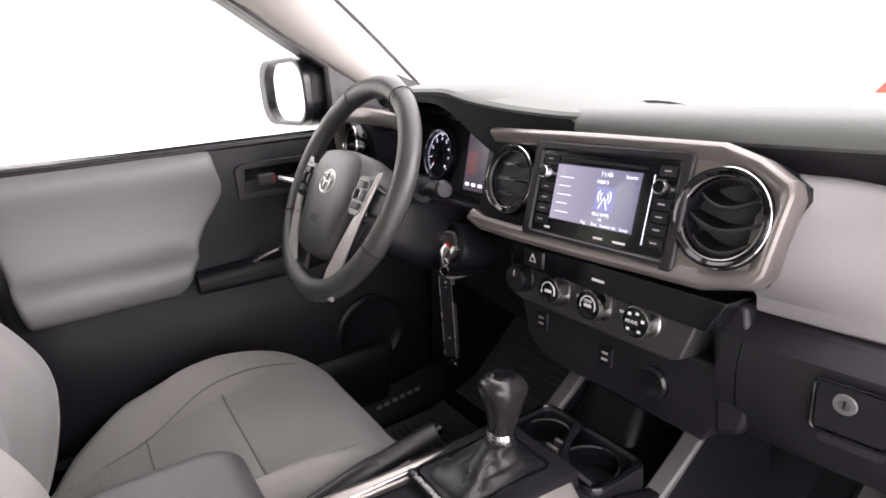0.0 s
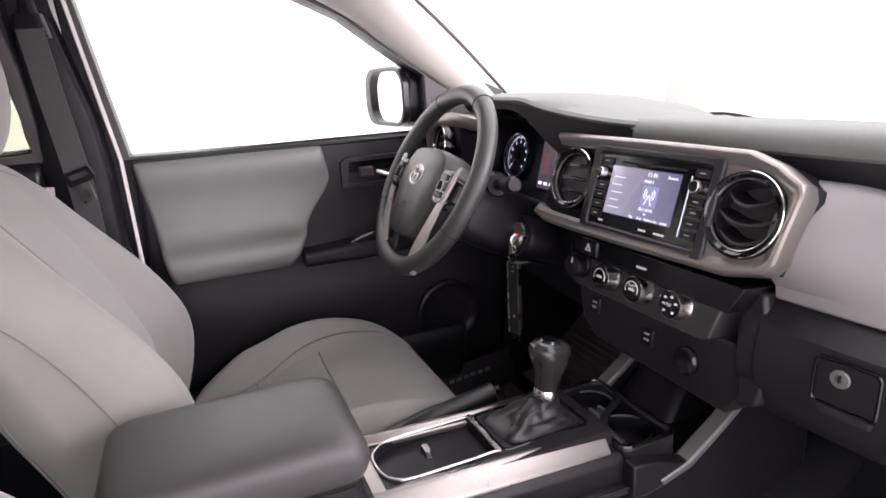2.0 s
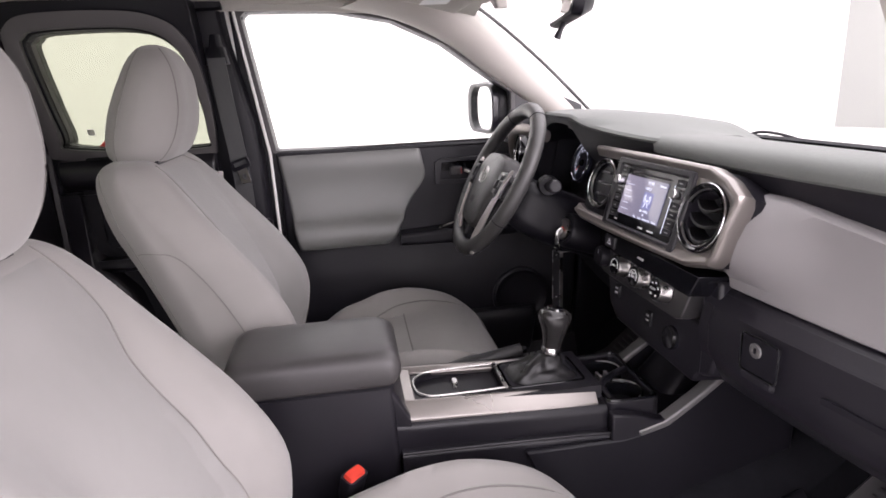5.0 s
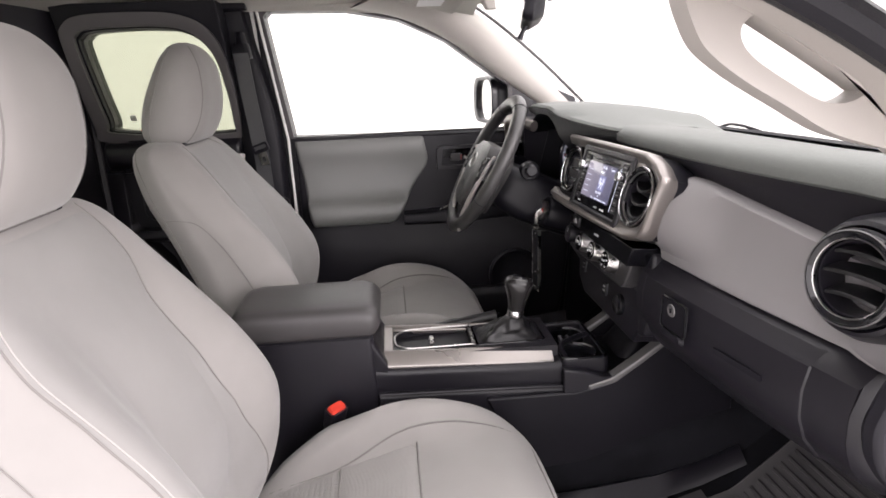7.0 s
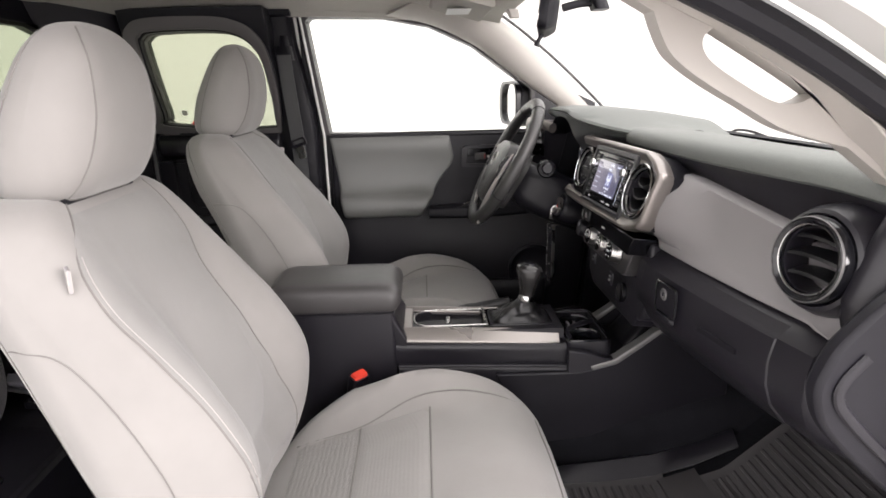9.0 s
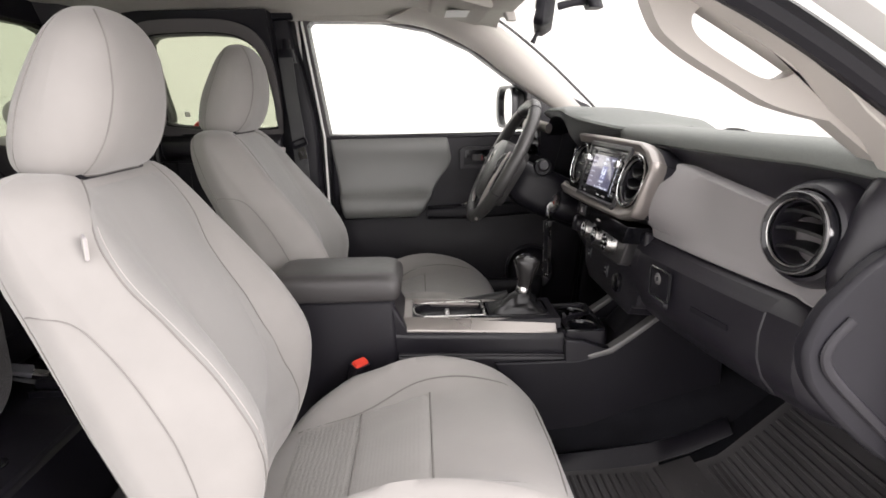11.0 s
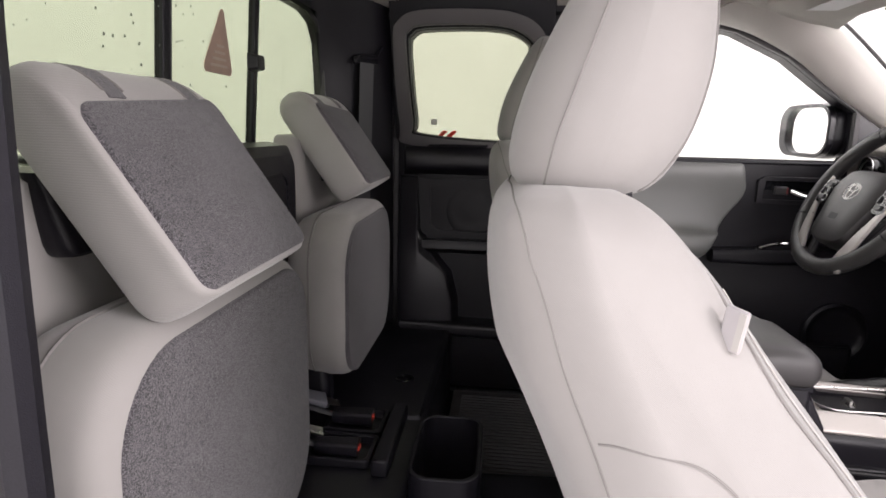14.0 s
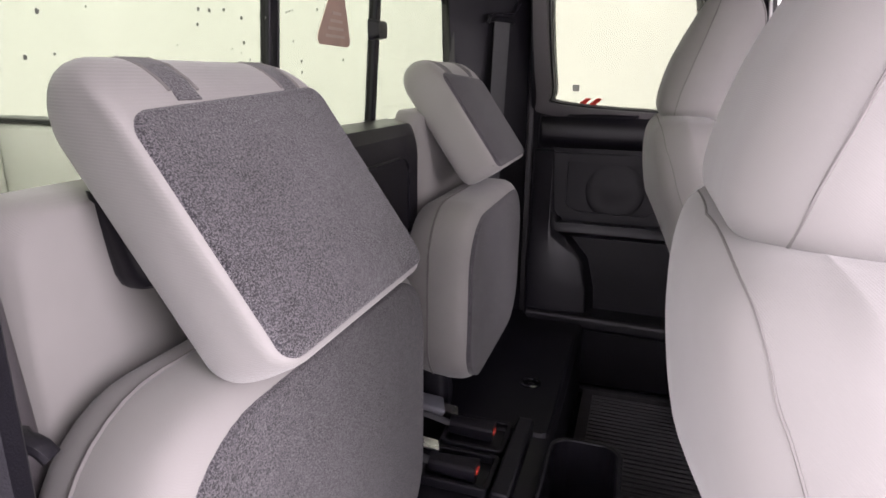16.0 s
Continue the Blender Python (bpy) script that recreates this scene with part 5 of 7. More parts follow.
for side in (-1, 1):
    part("spoke", loft([[(side * x, y0, z0), (side * x, y0, z1), (side * x, y1, z1), (side * x, y1, z0)] for x, y0, y1, z0, z1 in ((0.06, -0.014, 0.02, -0.02, 0.045), (0.10, -0.013, 0.015, -0.012, 0.040), (0.14, -0.010, 0.012, -0.010, 0.030), (0.172, -0.006, 0.010, -0.012, 0.026))]), BLACK, wheel, "black upper spoke", m=WM.copy(), bev=0.005)
    part("button_pod", stack([(-0.010, 0.086, 0.130, -0.022, 0.048, 0.012), (-0.022, 0.090, 0.127, -0.017, 0.043, 0.012)], "y", warp=lambda x, y, z, s=side: (s * x, y, z)), GLOSS, wheel, "gloss black button pod", m=WM.copy())
    for du, dv, w, h in ((0.108, 0.030, 0.011, 0.006), (0.108, -0.003, 0.011, 0.006), (0.095, 0.014, 0.004, 0.009), (0.121, 0.014, 0.004, 0.009)):
        part("button", stack([(-0.021, du - w, du + w, dv - h, dv + h, 0.003), (-0.0255, du - w * 0.85, du + w * 0.85, dv - h * 0.85, dv + h * 0.85, 0.003)], "y", k=2, m=1, warp=lambda x, y, z, s=side: (s * x, y, z)), BLACK, wheel, m=WM.copy())
    part("trim_blade", loft([[(side * (x - w), y, z), (side * (x - w), y - 0.008, z), (side * (x + w), y - 0.008, z + 0.006), (side * (x + w), y, z + 0.006)] for x, z, w, y in ((0.134, 0.050, 0.005, -0.010), (0.130, 0.012, 0.007, -0.013), (0.118, -0.030, 0.011, -0.013), (0.104, -0.070, 0.016, -0.010), (0.090, -0.110, 0.021, -0.005), (0.078, -0.156, 0.026, 0.004))]), LITSILVER, wheel, "satin silver lower spoke", m=WM.copy(), bev=0.004)
    part("lower_web", loft([[(side * (x - w), y, z), (side * (x - w), y - 0.012, z), (side * (x + w), y - 0.012, z), (side * (x + w), y, z)] for x, z, w, y in ((0.085, -0.02, 0.030, 0.012), (0.073, -0.08, 0.022, 0.012), (0.052, -0.155, 0.016, 0.014))]), BLACK, wheel, m=WM.copy(), bev=0.004)
# emboss on the cover
part("emboss", block(-0.014, 0.014, -0.0305, -0.029, -0.050, -0.036), DEEP, wheel, m=WM.copy())

# steering column with stalks and ignition lock
column = thing("steering_column", (-0.383, 0.42, 0.66), "black steering column shroud with stalks and ignition lock", "steering column")
COL = frame_at((-0.383, 0.285, 0.735), (1, 0, 0), (0, 0.42, 1))
part("shroud", stack([(0.03, -0.062, 0.062, -0.055, 0.040, 0.03), (0.07, -0.075, 0.080, -0.075, 0.045, 0.035), (0.15, -0.080, 0.085, -0.082, 0.045, 0.035), (0.28, -0.075, 0.080, -0.08, 0.04, 0.03)], "y", dens=3), DEEP, column, "black column shroud", m=COL.copy())
for side in (-1, 1):
    s0 = Vector((-0.383 + side * 0.07, 0.385, 0.742))
    s1 = Vector((-0.383 + side * 0.168, 0.368, 0.758))
    d = (s1 - s0)
    stalk = part("stalk", tube([s0, s0 + d * 0.3, s0 + d * 0.6], [0.012, 0.0075, 0.0075], 12), DEEP, column, "black control stalk")
    part("stalk_end", tube([s0 + d * 0.58, s0 + d * 0.62, s0 + d * 0.98, s0 + d * 1.02], [0.009, 0.0145, 0.0145, 0.011], 16), BLACK, stalk, "grey-black twist end")
    part("stalk_collar", tube([s0 - d * 0.05, s0 + d * 0.12], [0.026, 0.020], 18), DEEP, stalk)
KEYM = frame_at((-0.286, 0.414, 0.647), (1, 0.12, 0), (0, 0.35, 1))
part("lock_housing", lathe([(0.040, 0.09), (0.040, 0.01), (0.036, 0.002), (0.030, -0.001), (0.027, 0.002), (0.0005, 0.003)], 36), DEEP, column, "black ignition lock housing", m=KEYM.copy())
part("lock_ring", lathe([(0.0245, 0.004), (0.0245, -0.004), (0.021, -0.006), (0.016, -0.002), (0.0005, -0.001)], 32), STEEL, column, "steel ignition lock face", m=KEYM.copy())
part("lock_light", lathe([(0.0155, -0.003), (0.0150, -0.0065), (0.009, -0.0070), (0.0005, -0.0070)], 24), RED, column, m=KEYM @ Matrix.Scale(0.36, 4) @ Matrix.Translation((0, -0.008, 0)))
# key with its hanging holder
key = thing("key_holder", (-0.264, 0.392, 0.46), "flat dark key holder with steel rims hanging from the ignition key", "key holder")
part("key_bow", tube(smooth([(-0.284, 0.408, 0.646), (-0.281, 0.398, 0.640), (-0.276, 0.393, 0.628), (-0.272, 0.391, 0.618)], 4), [0.004] * 13, 8, flat=1.8), STEEL, key, "steel key")
for zc, r in ((0.628, 0.0075), (0.613, 0.0085)):
    part("split_ring", tube([(-0.270 + r * math.cos(t) * 0.9, 0.392 + r * 0.4 * math.cos(t), zc + r * math.sin(t)) for t in [2 * math.pi * k / 24 for k in range(24)]], 0.0011, 6, True), CHROME, key, "steel split ring")
KH = frame_at((-0.264, 0.391, 0.532), (1, 0.35, 0), (0, 0, 1))
part("plate", stack([(-0.0035, -0.0125, 0.0125, -0.072, 0.070, 0.002), (0.0035, -0.0125, 0.0125, -0.072, 0.070, 0.002)], "y", k=2, m=1), DEEP, key, "matt black plate", m=KH.copy(), bev=0.0008)
for side in (-1, 1):
    part("rim", block(side * 0.0125 - 0.0009, side * 0.0125 + 0.0009, -0.0042, 0.0042, -0.070, 0.072), STEEL, key, "thin steel rim", m=KH.copy())
for v in (-0.035, 0.055, 0.064):
    part("rivet", lathe([(0.0022, -0.0036), (0.0018, -0.0052), (0.0003, -0.0055)], 12), STEEL, key, m=KH @ Matrix.Translation((0.001, 0, v)))
part("opener_end", tube([(-0.011, 0, -0.071), (-0.010, 0, -0.086), (-0.004, 0, -0.084), (-0.003, 0, -0.077), (0.003, 0, -0.077), (0.004, 0, -0.084), (0.010, 0, -0.086), (0.011, 0, -0.071)], 0.0016, 6), CHROME, key, "chrome forked end", m=KH.copy())
part("blade", prism([(0.0, 0.066), (0.042, 0.080), (0.012, 0.0745), (0.0, 0.073)], -0.001, 0.001), STEEL, key, "folded-out steel blade", m=KH.copy())

# ---- front seats ----
import mathutils
BACK = [  # z, half width, rear y, bolster y
    (0.27, 0.170, -0.294, -0.240), (0.31, 0.205, -0.308, -0.211), (0.38, 0.220, -0.324, -0.180), (0.45, 0.227, -0.343, -0.164), (0.52, 0.228, -0.367, -0.166), (0.60, 0.225, -0.396, -0.205),
    (0.67, 0.219, -0.425, -0.256), (0.73, 0.212, -0.453, -0.303), (0.78, 0.201, -0.471, -0.339), (0.815, 0.185, -0.477, -0.365), (0.832, 0.162, -0.470, -0.383), (0.839, 0.132, -0.460, -0.396), (0.842, 0.095, -0.451, -0.408), (0.8435, 0.050, -0.443, -0.418), (0.844, 0.014, -0.436, -0.427)]
CUSH = [  # y, half width, bottom z, top z
    (-0.27, 0.14, 0.20, 0.26), (-0.25, 0.18, 0.19, 0.275), (-0.18, 0.215, 0.18, 0.297), (-0.09, 0.228, 0.18, 0.323), (0.0, 0.235, 0.18, 0.352), (0.055, 0.238, 0.18, 0.367),
    (0.13, 0.238, 0.19, 0.381), (0.19, 0.232, 0.20, 0.380), (0.235, 0.216, 0.21, 0.363), (0.265, 0.186, 0.22, 0.336), (0.285, 0.13, 0.24, 0.30)]


def interp(table, h):
    for a, b in zip(table, table[1:]):
        if a[0] <= h <= b[0]:
            t = (h - a[0]) / (b[0] - a[0])
            return [p + (q - p) * t for p, q in zip(a, b)]
    return list(table[0] if h < table[0][0] else table[-1])


def back_front(u, z):
    """How far forward the front of the backrest lies at the side offset u."""
    _, hw, yb, yf = interp(BACK, z)
    dip = 0.052 * ease(z, 0.30, 0.42) * (1 - ease(z, 0.52, 0.80)) + 0.010
    side = ease(abs(u), 0.085, 0.165)
    round_ = -0.04 * min(1, max(0, (abs(u) - hw * 0.84) / (hw * 0.16))) ** 2 * min(1, hw / 0.15)
    return yf - dip * (1 - side) + round_


def bulge(u, z):
    """How far the rear of the backrest swells out towards its middle."""
    hw = interp(BACK, z)[1]
    return float(np.interp(z, [0.30, 0.50, 0.70, 0.84], [0.004, 0.044, 0.052, 0.014])) * max(0.0, 1 - (u / hw) ** 2)


def back_rear(u, z):
    """How far back the rear of the backrest lies at the side offset u."""
    _, hw, yb, yf = interp(BACK, z)
    r, yfr = 0.055, back_front(u, z)
    over = min(r, max(0.0, abs(u) - (hw - r)))
    y = yb + r - math.sqrt(r * r - over * over)
    edge = min(1.0, max(0.0, abs(u) / hw - 0.78) / 0.22) * min(1, hw / 0.15)
    yr = yb + 0.018 * edge * edge - bulge(u, z)
    return yr + (yfr - yr) * (y - yb) / (yf - yb)


def cush_top(u, y):
    _, hw, z0, z1 = interp(CUSH, y)
    bol = ease(abs(u), 0.150, 0.205) * float(np.interp(y, [-0.26, -0.20, -0.10, 0.0, 0.07, 0.16, 0.25], [0.0, 0.045, 0.078, 0.072, 0.058, 0.027, 0.0]))
    round_ = -0.035 * max(0, (abs(u) - hw * 0.84) / (hw * 0.16)) ** 2 if abs(u) > hw * 0.84 else 0
    return z1 + bol - 0.006 * (1 - ease(abs(u), 0.10, 0.15)) + round_


def evened(pts, passes):
    """A line of stitches drawn taut between its ends."""
    q = [Vector(p) for p in pts]
    for _ in range(passes):
        q = [q[0]] + [(q[i - 1] + q[i] * 2 + q[i + 1]) / 4 for i in range(1, len(q) - 1)] + [q[-1]]
    return [tuple(p) for p in q]


def cling(pts, m, obs, lift=0.0):
    """Moves points (given in the frame m) onto the nearest skin of the objects, and returns them in the same frame."""
    trees = [mathutils.bvhtree.BVHTree.FromPolygons([v.co for v in ob.data.vertices], [p.vertices for p in ob.data.polygons]) for ob in obs]
    inv, out = m.inverted(), []
    for p in pts:
        hits = [t.find_nearest(m @ Vector(p)) for t in trees]
        at, nrm, _, _ = min(hits, key=lambda h: h[3])
        out.append(inv @ (at + nrm * lift))
    return out


def front_seat(cx, lift, side, label, bx, by, tilt):
    """A front seat; bx and by set the backrest over the cushion, tilt leans it back."""
    seat = thing("front_seat", (cx, 0.0, FLOOR), label, "car seat", "front seats")
    M = Matrix.Translation((cx, 0, lift))
    MB = Matrix.Translation((cx + bx, by, lift)) @ Matrix(((1, 0, 0, 0), (0, 1, tilt, -0.6 * tilt), (0, 0, 1, 0), (0, 0, 0, 1)))

    def warp_back(x, y, z):
        _, hw, yb, yf = interp(BACK, z)
        f = (y - yb) / (yf - yb)
        edge = min(1.0, max(0.0, abs(x) / hw - 0.78) / 0.22) * min(1, hw / 0.15)
        yfr = back_front(x, z)
        yr = yb + 0.018 * edge * edge - bulge(x, z)
        return (x, yr + (yfr - yr) * f, z)

    back = part("backrest", stack([(z, -hw, hw, yb, yf, 0.055) for z, hw, yb, yf in BACK], "z", dens=4, k=6, m=12, warp=warp_back), CLOTH, seat, "pale grey cloth backrest with side bolsters", m=MB.copy(), sharp=179)

    def warp_cush(x, y, z):
        _, hw, z0, z1 = interp(CUSH, y)
        f = (z - z0) / (z1 - z0)
        return (x, y, z0 + (cush_top(x, y) - z0) * f)

    cush = part("cushion", stack([(y, -hw, hw, z0, z1, 0.05) for y, hw, z0, z1 in CUSH], "y", dens=4, k=6, m=12, warp=warp_cush), CLOTH, seat, "pale grey cloth seat cushion", m=M.copy(), sharp=80)
    # woven centre panels lie just on the cushions
    def sheet(name, us, vs, fn, mat, label_, at=M):
        bm = bmesh.new()
        flatpts = cling([fn(u, v) for u in us for v in vs], at, (back,) if at is MB else (cush,), 0.0022)
        edge_ = lambda i, j: i in (0, len(us) - 1) or j in (0, len(vs) - 1)
        low = cling([fn(u, v) for u in us for v in vs], at, (back,) if at is MB else (cush,), -0.0004)
        g = [[bm.verts.new((low if edge_(i, j) else flatpts)[i * len(vs) + j]) for j in range(len(vs))] for i in range(len(us))]
        for i in range(len(us) - 1):
            for j in range(len(vs) - 1):
                bm.faces.new((g[i][j], g[i + 1][j], g[i + 1][j + 1], g[i][j + 1]))
        return part(name, bm, mat, seat, label_, m=at.copy(), sharp=80)

    us = [-0.152 + 0.304 * i / 24 for i in range(25)]
    sheet("cushion_insert", us, [-0.20 + 0.124 * j / 12 for j in range(13)], lambda u, v: (u, v, cush_top(u, v) + 0.0015), CLOTH_WAVE, "wavy woven cushion insert")
    sheet("cushion_insert", us, [-0.074 + 0.132 * j / 12 for j in range(13)], lambda u, v: (u, v, cush_top(u, v) + 0.0012), CLOTH_RIB, "ribbed cushion insert")
    outer = lambda z: float(np.interp(z, [0.34, 0.46, 0.49, 0.53, 0.60, 0.71, 0.735, 0.763, 0.777, 0.795, 0.812, 0.83], [0.150, 0.178, 0.190, 0.196, 0.197, 0.196, 0.191, 0.181, 0.173, 0.152, 0.112, 0.088]))
    inner = lambda z: float(np.interp(z, [0.33, 0.39, 0.46, 0.49, 0.55, 0.61, 0.66, 0.70, 0.75, 0.79, 0.82], [0.160, 0.147, 0.123, 0.114, 0.105, 0.101, 0.094, 0.093, 0.117, 0.121, 0.117]))
    across = lambda f, z: side * (-inner(z) + (outer(z) + inner(z)) * f)
    sheet("back_insert", [i / 36 for i in range(37)], [0.335 + 0.485 * j / 60 for j in range(61)], lambda f, z: (across(f, z), back_front(across(f, z), z) + 0.0022 - 0.0022 * abs(2 * f - 1) ** 12, z), CLOTH_PANEL, "smooth woven back insert", MB)
    # seams
    def seam(fn, ts, r=0.0016, name="seam", mat=THREAD, at=M, lift_=0.0004):
        part(name, tube(evened(cling([fn(t) for t in ts], at, (back,) if at is MB else (cush,), lift_), 3), r, 5), mat, seat, m=at.copy())

    for s in (-1, 1):
        seam(lambda t: (s * (0.152 + 0.02 * ease(t, -0.1, 0.05) - 0.015 * ease(t, 0.1, 0.25)), t, cush_top(0.152 + 0.02 * ease(t, -0.1, 0.05) - 0.015 * ease(t, 0.1, 0.25), t) + 0.0012), [-0.20 + 0.47 * k / 30 for k in range(31)])
        # bolster seams: the outboard one runs close along the crest with a row of stitches beside it, the inboard one nearer the middle
        at = outer if s == side else inner
        zs = [0.335 + 0.495 * k / 60 for k in range(61)]
        seam(lambda z: (s * at(z), back_front(at(z), z) + 0.0012, z), zs, 0.0013 if s == side else 0.0009, at=MB, lift_=0.0006)
        if s == side:
            seam(lambda z: (s * (at(z) - 0.007), back_front(at(z) - 0.007, z) + 0.0012, z), zs[:-6], 0.0008, "top_stitch", STITCH, MB, 0.0024)
        # side seam on the flank, sweeping from the hip up to the rear edge
        flank = [(0.37, -0.235), (0.44, -0.233), (0.505, -0.246), (0.549, -0.263), (0.609, -0.295), (0.654, -0.328), (0.674, -0.349), (0.683, -0.371), (0.682, -0.412), (0.676, -0.432)]
        seam(lambda q: (s * (interp(BACK, q[1])[1] + 0.0008), q[0], q[1]), [(p.y, p.x) for p in smooth([(a, b, 0) for a, b in flank], 5)], 0.0009, at=MB, lift_=0.0005)
    seam(lambda u: (u, -0.075, cush_top(u, -0.075) + 0.0012), us)
    seam(lambda u: (u, 0.059, cush_top(u, 0.059) + 0.0012), us)
    seam(lambda u: (u, 0.268 - 0.55 * u * u, cush_top(u, 0.268 - 0.55 * u * u) + 0.0005), [-0.19 + 0.38 * k / 24 for k in range(25)], 0.0014)
    # headrest
    hr = [(0.831, 0.087, -0.463, -0.386, 0.041), (0.837, 0.105, -0.476, -0.371, 0.051), (0.853, 0.117, -0.484, -0.356, 0.060), (0.884, 0.124, -0.481, -0.341, 0.066), (0.924, 0.124, -0.470, -0.331, 0.068), (0.959, 0.117, -0.455, -0.329, 0.063), (0.993, 0.104, -0.438, -0.331, 0.052), (1.019, 0.087, -0.424, -0.339, 0.040), (1.038, 0.064, -0.411, -0.351, 0.028), (1.048, 0.038, -0.401, -0.364, 0.016), (1.052, 0.012, -0.392, -0.375, 0.006)]
    rest = part("headrest", stack([(z, -w, w, a, b, r) for z, w, a, b, r in hr], "z", dens=4, k=6, m=6), CLOTH, seat, "rounded pale grey cloth headrest", m=MB.copy(), sharp=80)
    for s in (-1, 1):
        pts, aft = [], []
        for z in [0.836 + 0.206 * k / 36 for k in range(37)]:
            u = float(np.interp(z, [0.836, 0.86, 0.89, 0.94, 0.995, 1.02, 1.042], [0.088, 0.090, 0.088, 0.082, 0.076, 0.064, 0.048]))
            pts.append((s * u, float(np.interp(z, [0.836, 0.86, 0.89, 0.94, 0.995, 1.042], [-0.384, -0.362, -0.346, -0.335, -0.337, -0.361])), z))
            u = float(np.interp(z, [q[0] for q in hr], [q[1] for q in hr]))
            aft.append((s * u, float(np.interp(z, [0.836, 0.858, 0.885, 0.909, 0.934, 0.98, 1.02, 1.045], [-0.460, -0.461, -0.456, -0.447, -0.438, -0.421, -0.405, -0.396])), z))
        part("headrest_seam", tube(evened(cling(pts, MB, (rest,), 0.0003), 3), 0.0014, 5), THREAD, seat, m=MB.copy())
        part("headrest_seam", tube(evened(cling(aft, MB, (rest,), 0.0003), 4), 0.0010, 5), THREAD, seat, m=MB.copy())
    low = [(0.094 * math.copysign(abs(math.cos(t)) ** 0.6, math.cos(t)), -0.4245 + 0.046 * math.copysign(abs(math.sin(t)) ** 0.6, math.sin(t)), 0.835) for t in [2 * math.pi * k / 60 for k in range(60)]]
    part("headrest_seam", tube(cling(low, MB, (rest,), 0.0004), 0.0013, 5, True), THREAD, seat, m=MB.copy())
    part("headrest_post_cover", block(-0.09, 0.09, -0.452, -0.388, 0.822, 0.838), DEEP, seat, m=MB.copy())
    # seams on the back of the seat
    for s in (-1, 1):
        rear = smooth([(0.0, 0.830, 0), (0.064, 0.833, 0), (0.125, 0.829, 0), (0.153, 0.8175, 0), (0.168, 0.803, 0), (0.178, 0.783, 0), (0.186, 0.755, 0), (0.194, 0.70, 0), (0.199, 0.62, 0), (0.200, 0.52, 0), (0.196, 0.42, 0), (0.186, 0.34, 0)], 6)
        line = [(s * q.x, back_rear(q.x, q.y) if q.y < 0.79 else -0.480 + 0.2 * max(0, q.x - 0.12), q.y) for q in rear]
        part("seam", tube(evened(cling(line, MB, (back,), 0.0005), 5), 0.0008, 5), THREAD, seat, m=MB.copy())
    # frame and rails below
    part("seat_base", stack([(FLOOR + 0.005, -0.17, 0.17, -0.24, 0.22, 0.03), (0.22 - lift, -0.20, 0.20, -0.26, 0.26, 0.04)], "z"), DEEP, seat, "black seat base", m=Matrix.Translation((cx, 0, 0)))
    for s in (-1, 1):
        part("rail", block(s * 0.17 - 0.02, s * 0.17 + 0.02, -0.27, 0.24, FLOOR, FLOOR + 0.03), DEEP, seat, m=Matrix.Translation((cx, 0, 0)), bev=0.004)
    # recliner cover on the outboard side
    part("recliner_cover", stack([(-0.006, -0.30, 0.05, 0.205, 0.30, 0.03), (0.010, -0.29, 0.04, 0.212, 0.292, 0.03)], "x"), DEEP, seat, "black recliner cover", m=Matrix.Translation((cx + side * 0.236, 0, lift)))
    # airbag tag sewn in the outer seam
    TGM = Matrix.Translation((cx + bx + side * 0.1905, -0.341 + by, 0.762 + lift)) @ Matrix.Rotation(radians(side * -52), 4, "Z") @ Matrix.Rotation(radians(-8), 4, "X")
    part("tag", block(-0.0018, 0.0022, -0.006, 0.009, -0.0145, 0.0145), TAGCLOTH, seat, "small pale sewn tag", m=TGM, bev=0.0012)
    part("tag_print", block(-0.0022, 0.0026, 0.0045, 0.0088, -0.013, 0.013), STITCH, seat, m=TGM.copy())
    return seat


front_seat(0.385, 0.0, 1, "pale grey cloth passenger seat with headrest and sewn tag", 0.029, 0.0, 0.0)
front_seat(-0.375, 0.021, -1, "pale grey cloth driver's seat with headrest", 0.026, -0.018, -0.016)


def buckle(name, at, d, label):
    b = thing(name, at, label, "seat belt buckle")
    m = Matrix.Translation(at) @ Vector(d).to_track_quat("Z", "Y").to_matrix().to_4x4()
    part("stalk", stack([(-0.14, -0.010, 0.010, -0.005, 0.005, 0.003), (-0.03, -0.012, 0.012, -0.007, 0.007, 0.003)], "z", k=2, m=1), DEEP, b, m=m)
    part("body", stack([(-0.045, -0.016, 0.016, -0.010, 0.010, 0.005), (-0.03, -0.019, 0.019, -0.012, 0.012, 0.006), (0.006, -0.020, 0.020, -0.013, 0.013, 0.006)], "z", k=3, m=2), BLACK, b, "black buckle body", m=m.copy())
    part("release_button", stack([(0.005, -0.017, 0.017, -0.010, 0.010, 0.004), (0.012, -0.015, 0.015, -0.008, 0.008, 0.004)], "z", k=3, m=2), RED, b, "red release button", m=m.copy())
    return b


buckle("seat_belt_buckle", (0.142, -0.085, 0.390), (0.25, 0.25, 1), "black seat belt buckle with a red button")
buckle("seat_belt_buckle", (-0.142, -0.12, 0.385), (-0.25, 0.25, 1), "black seat belt buckle with a red button")

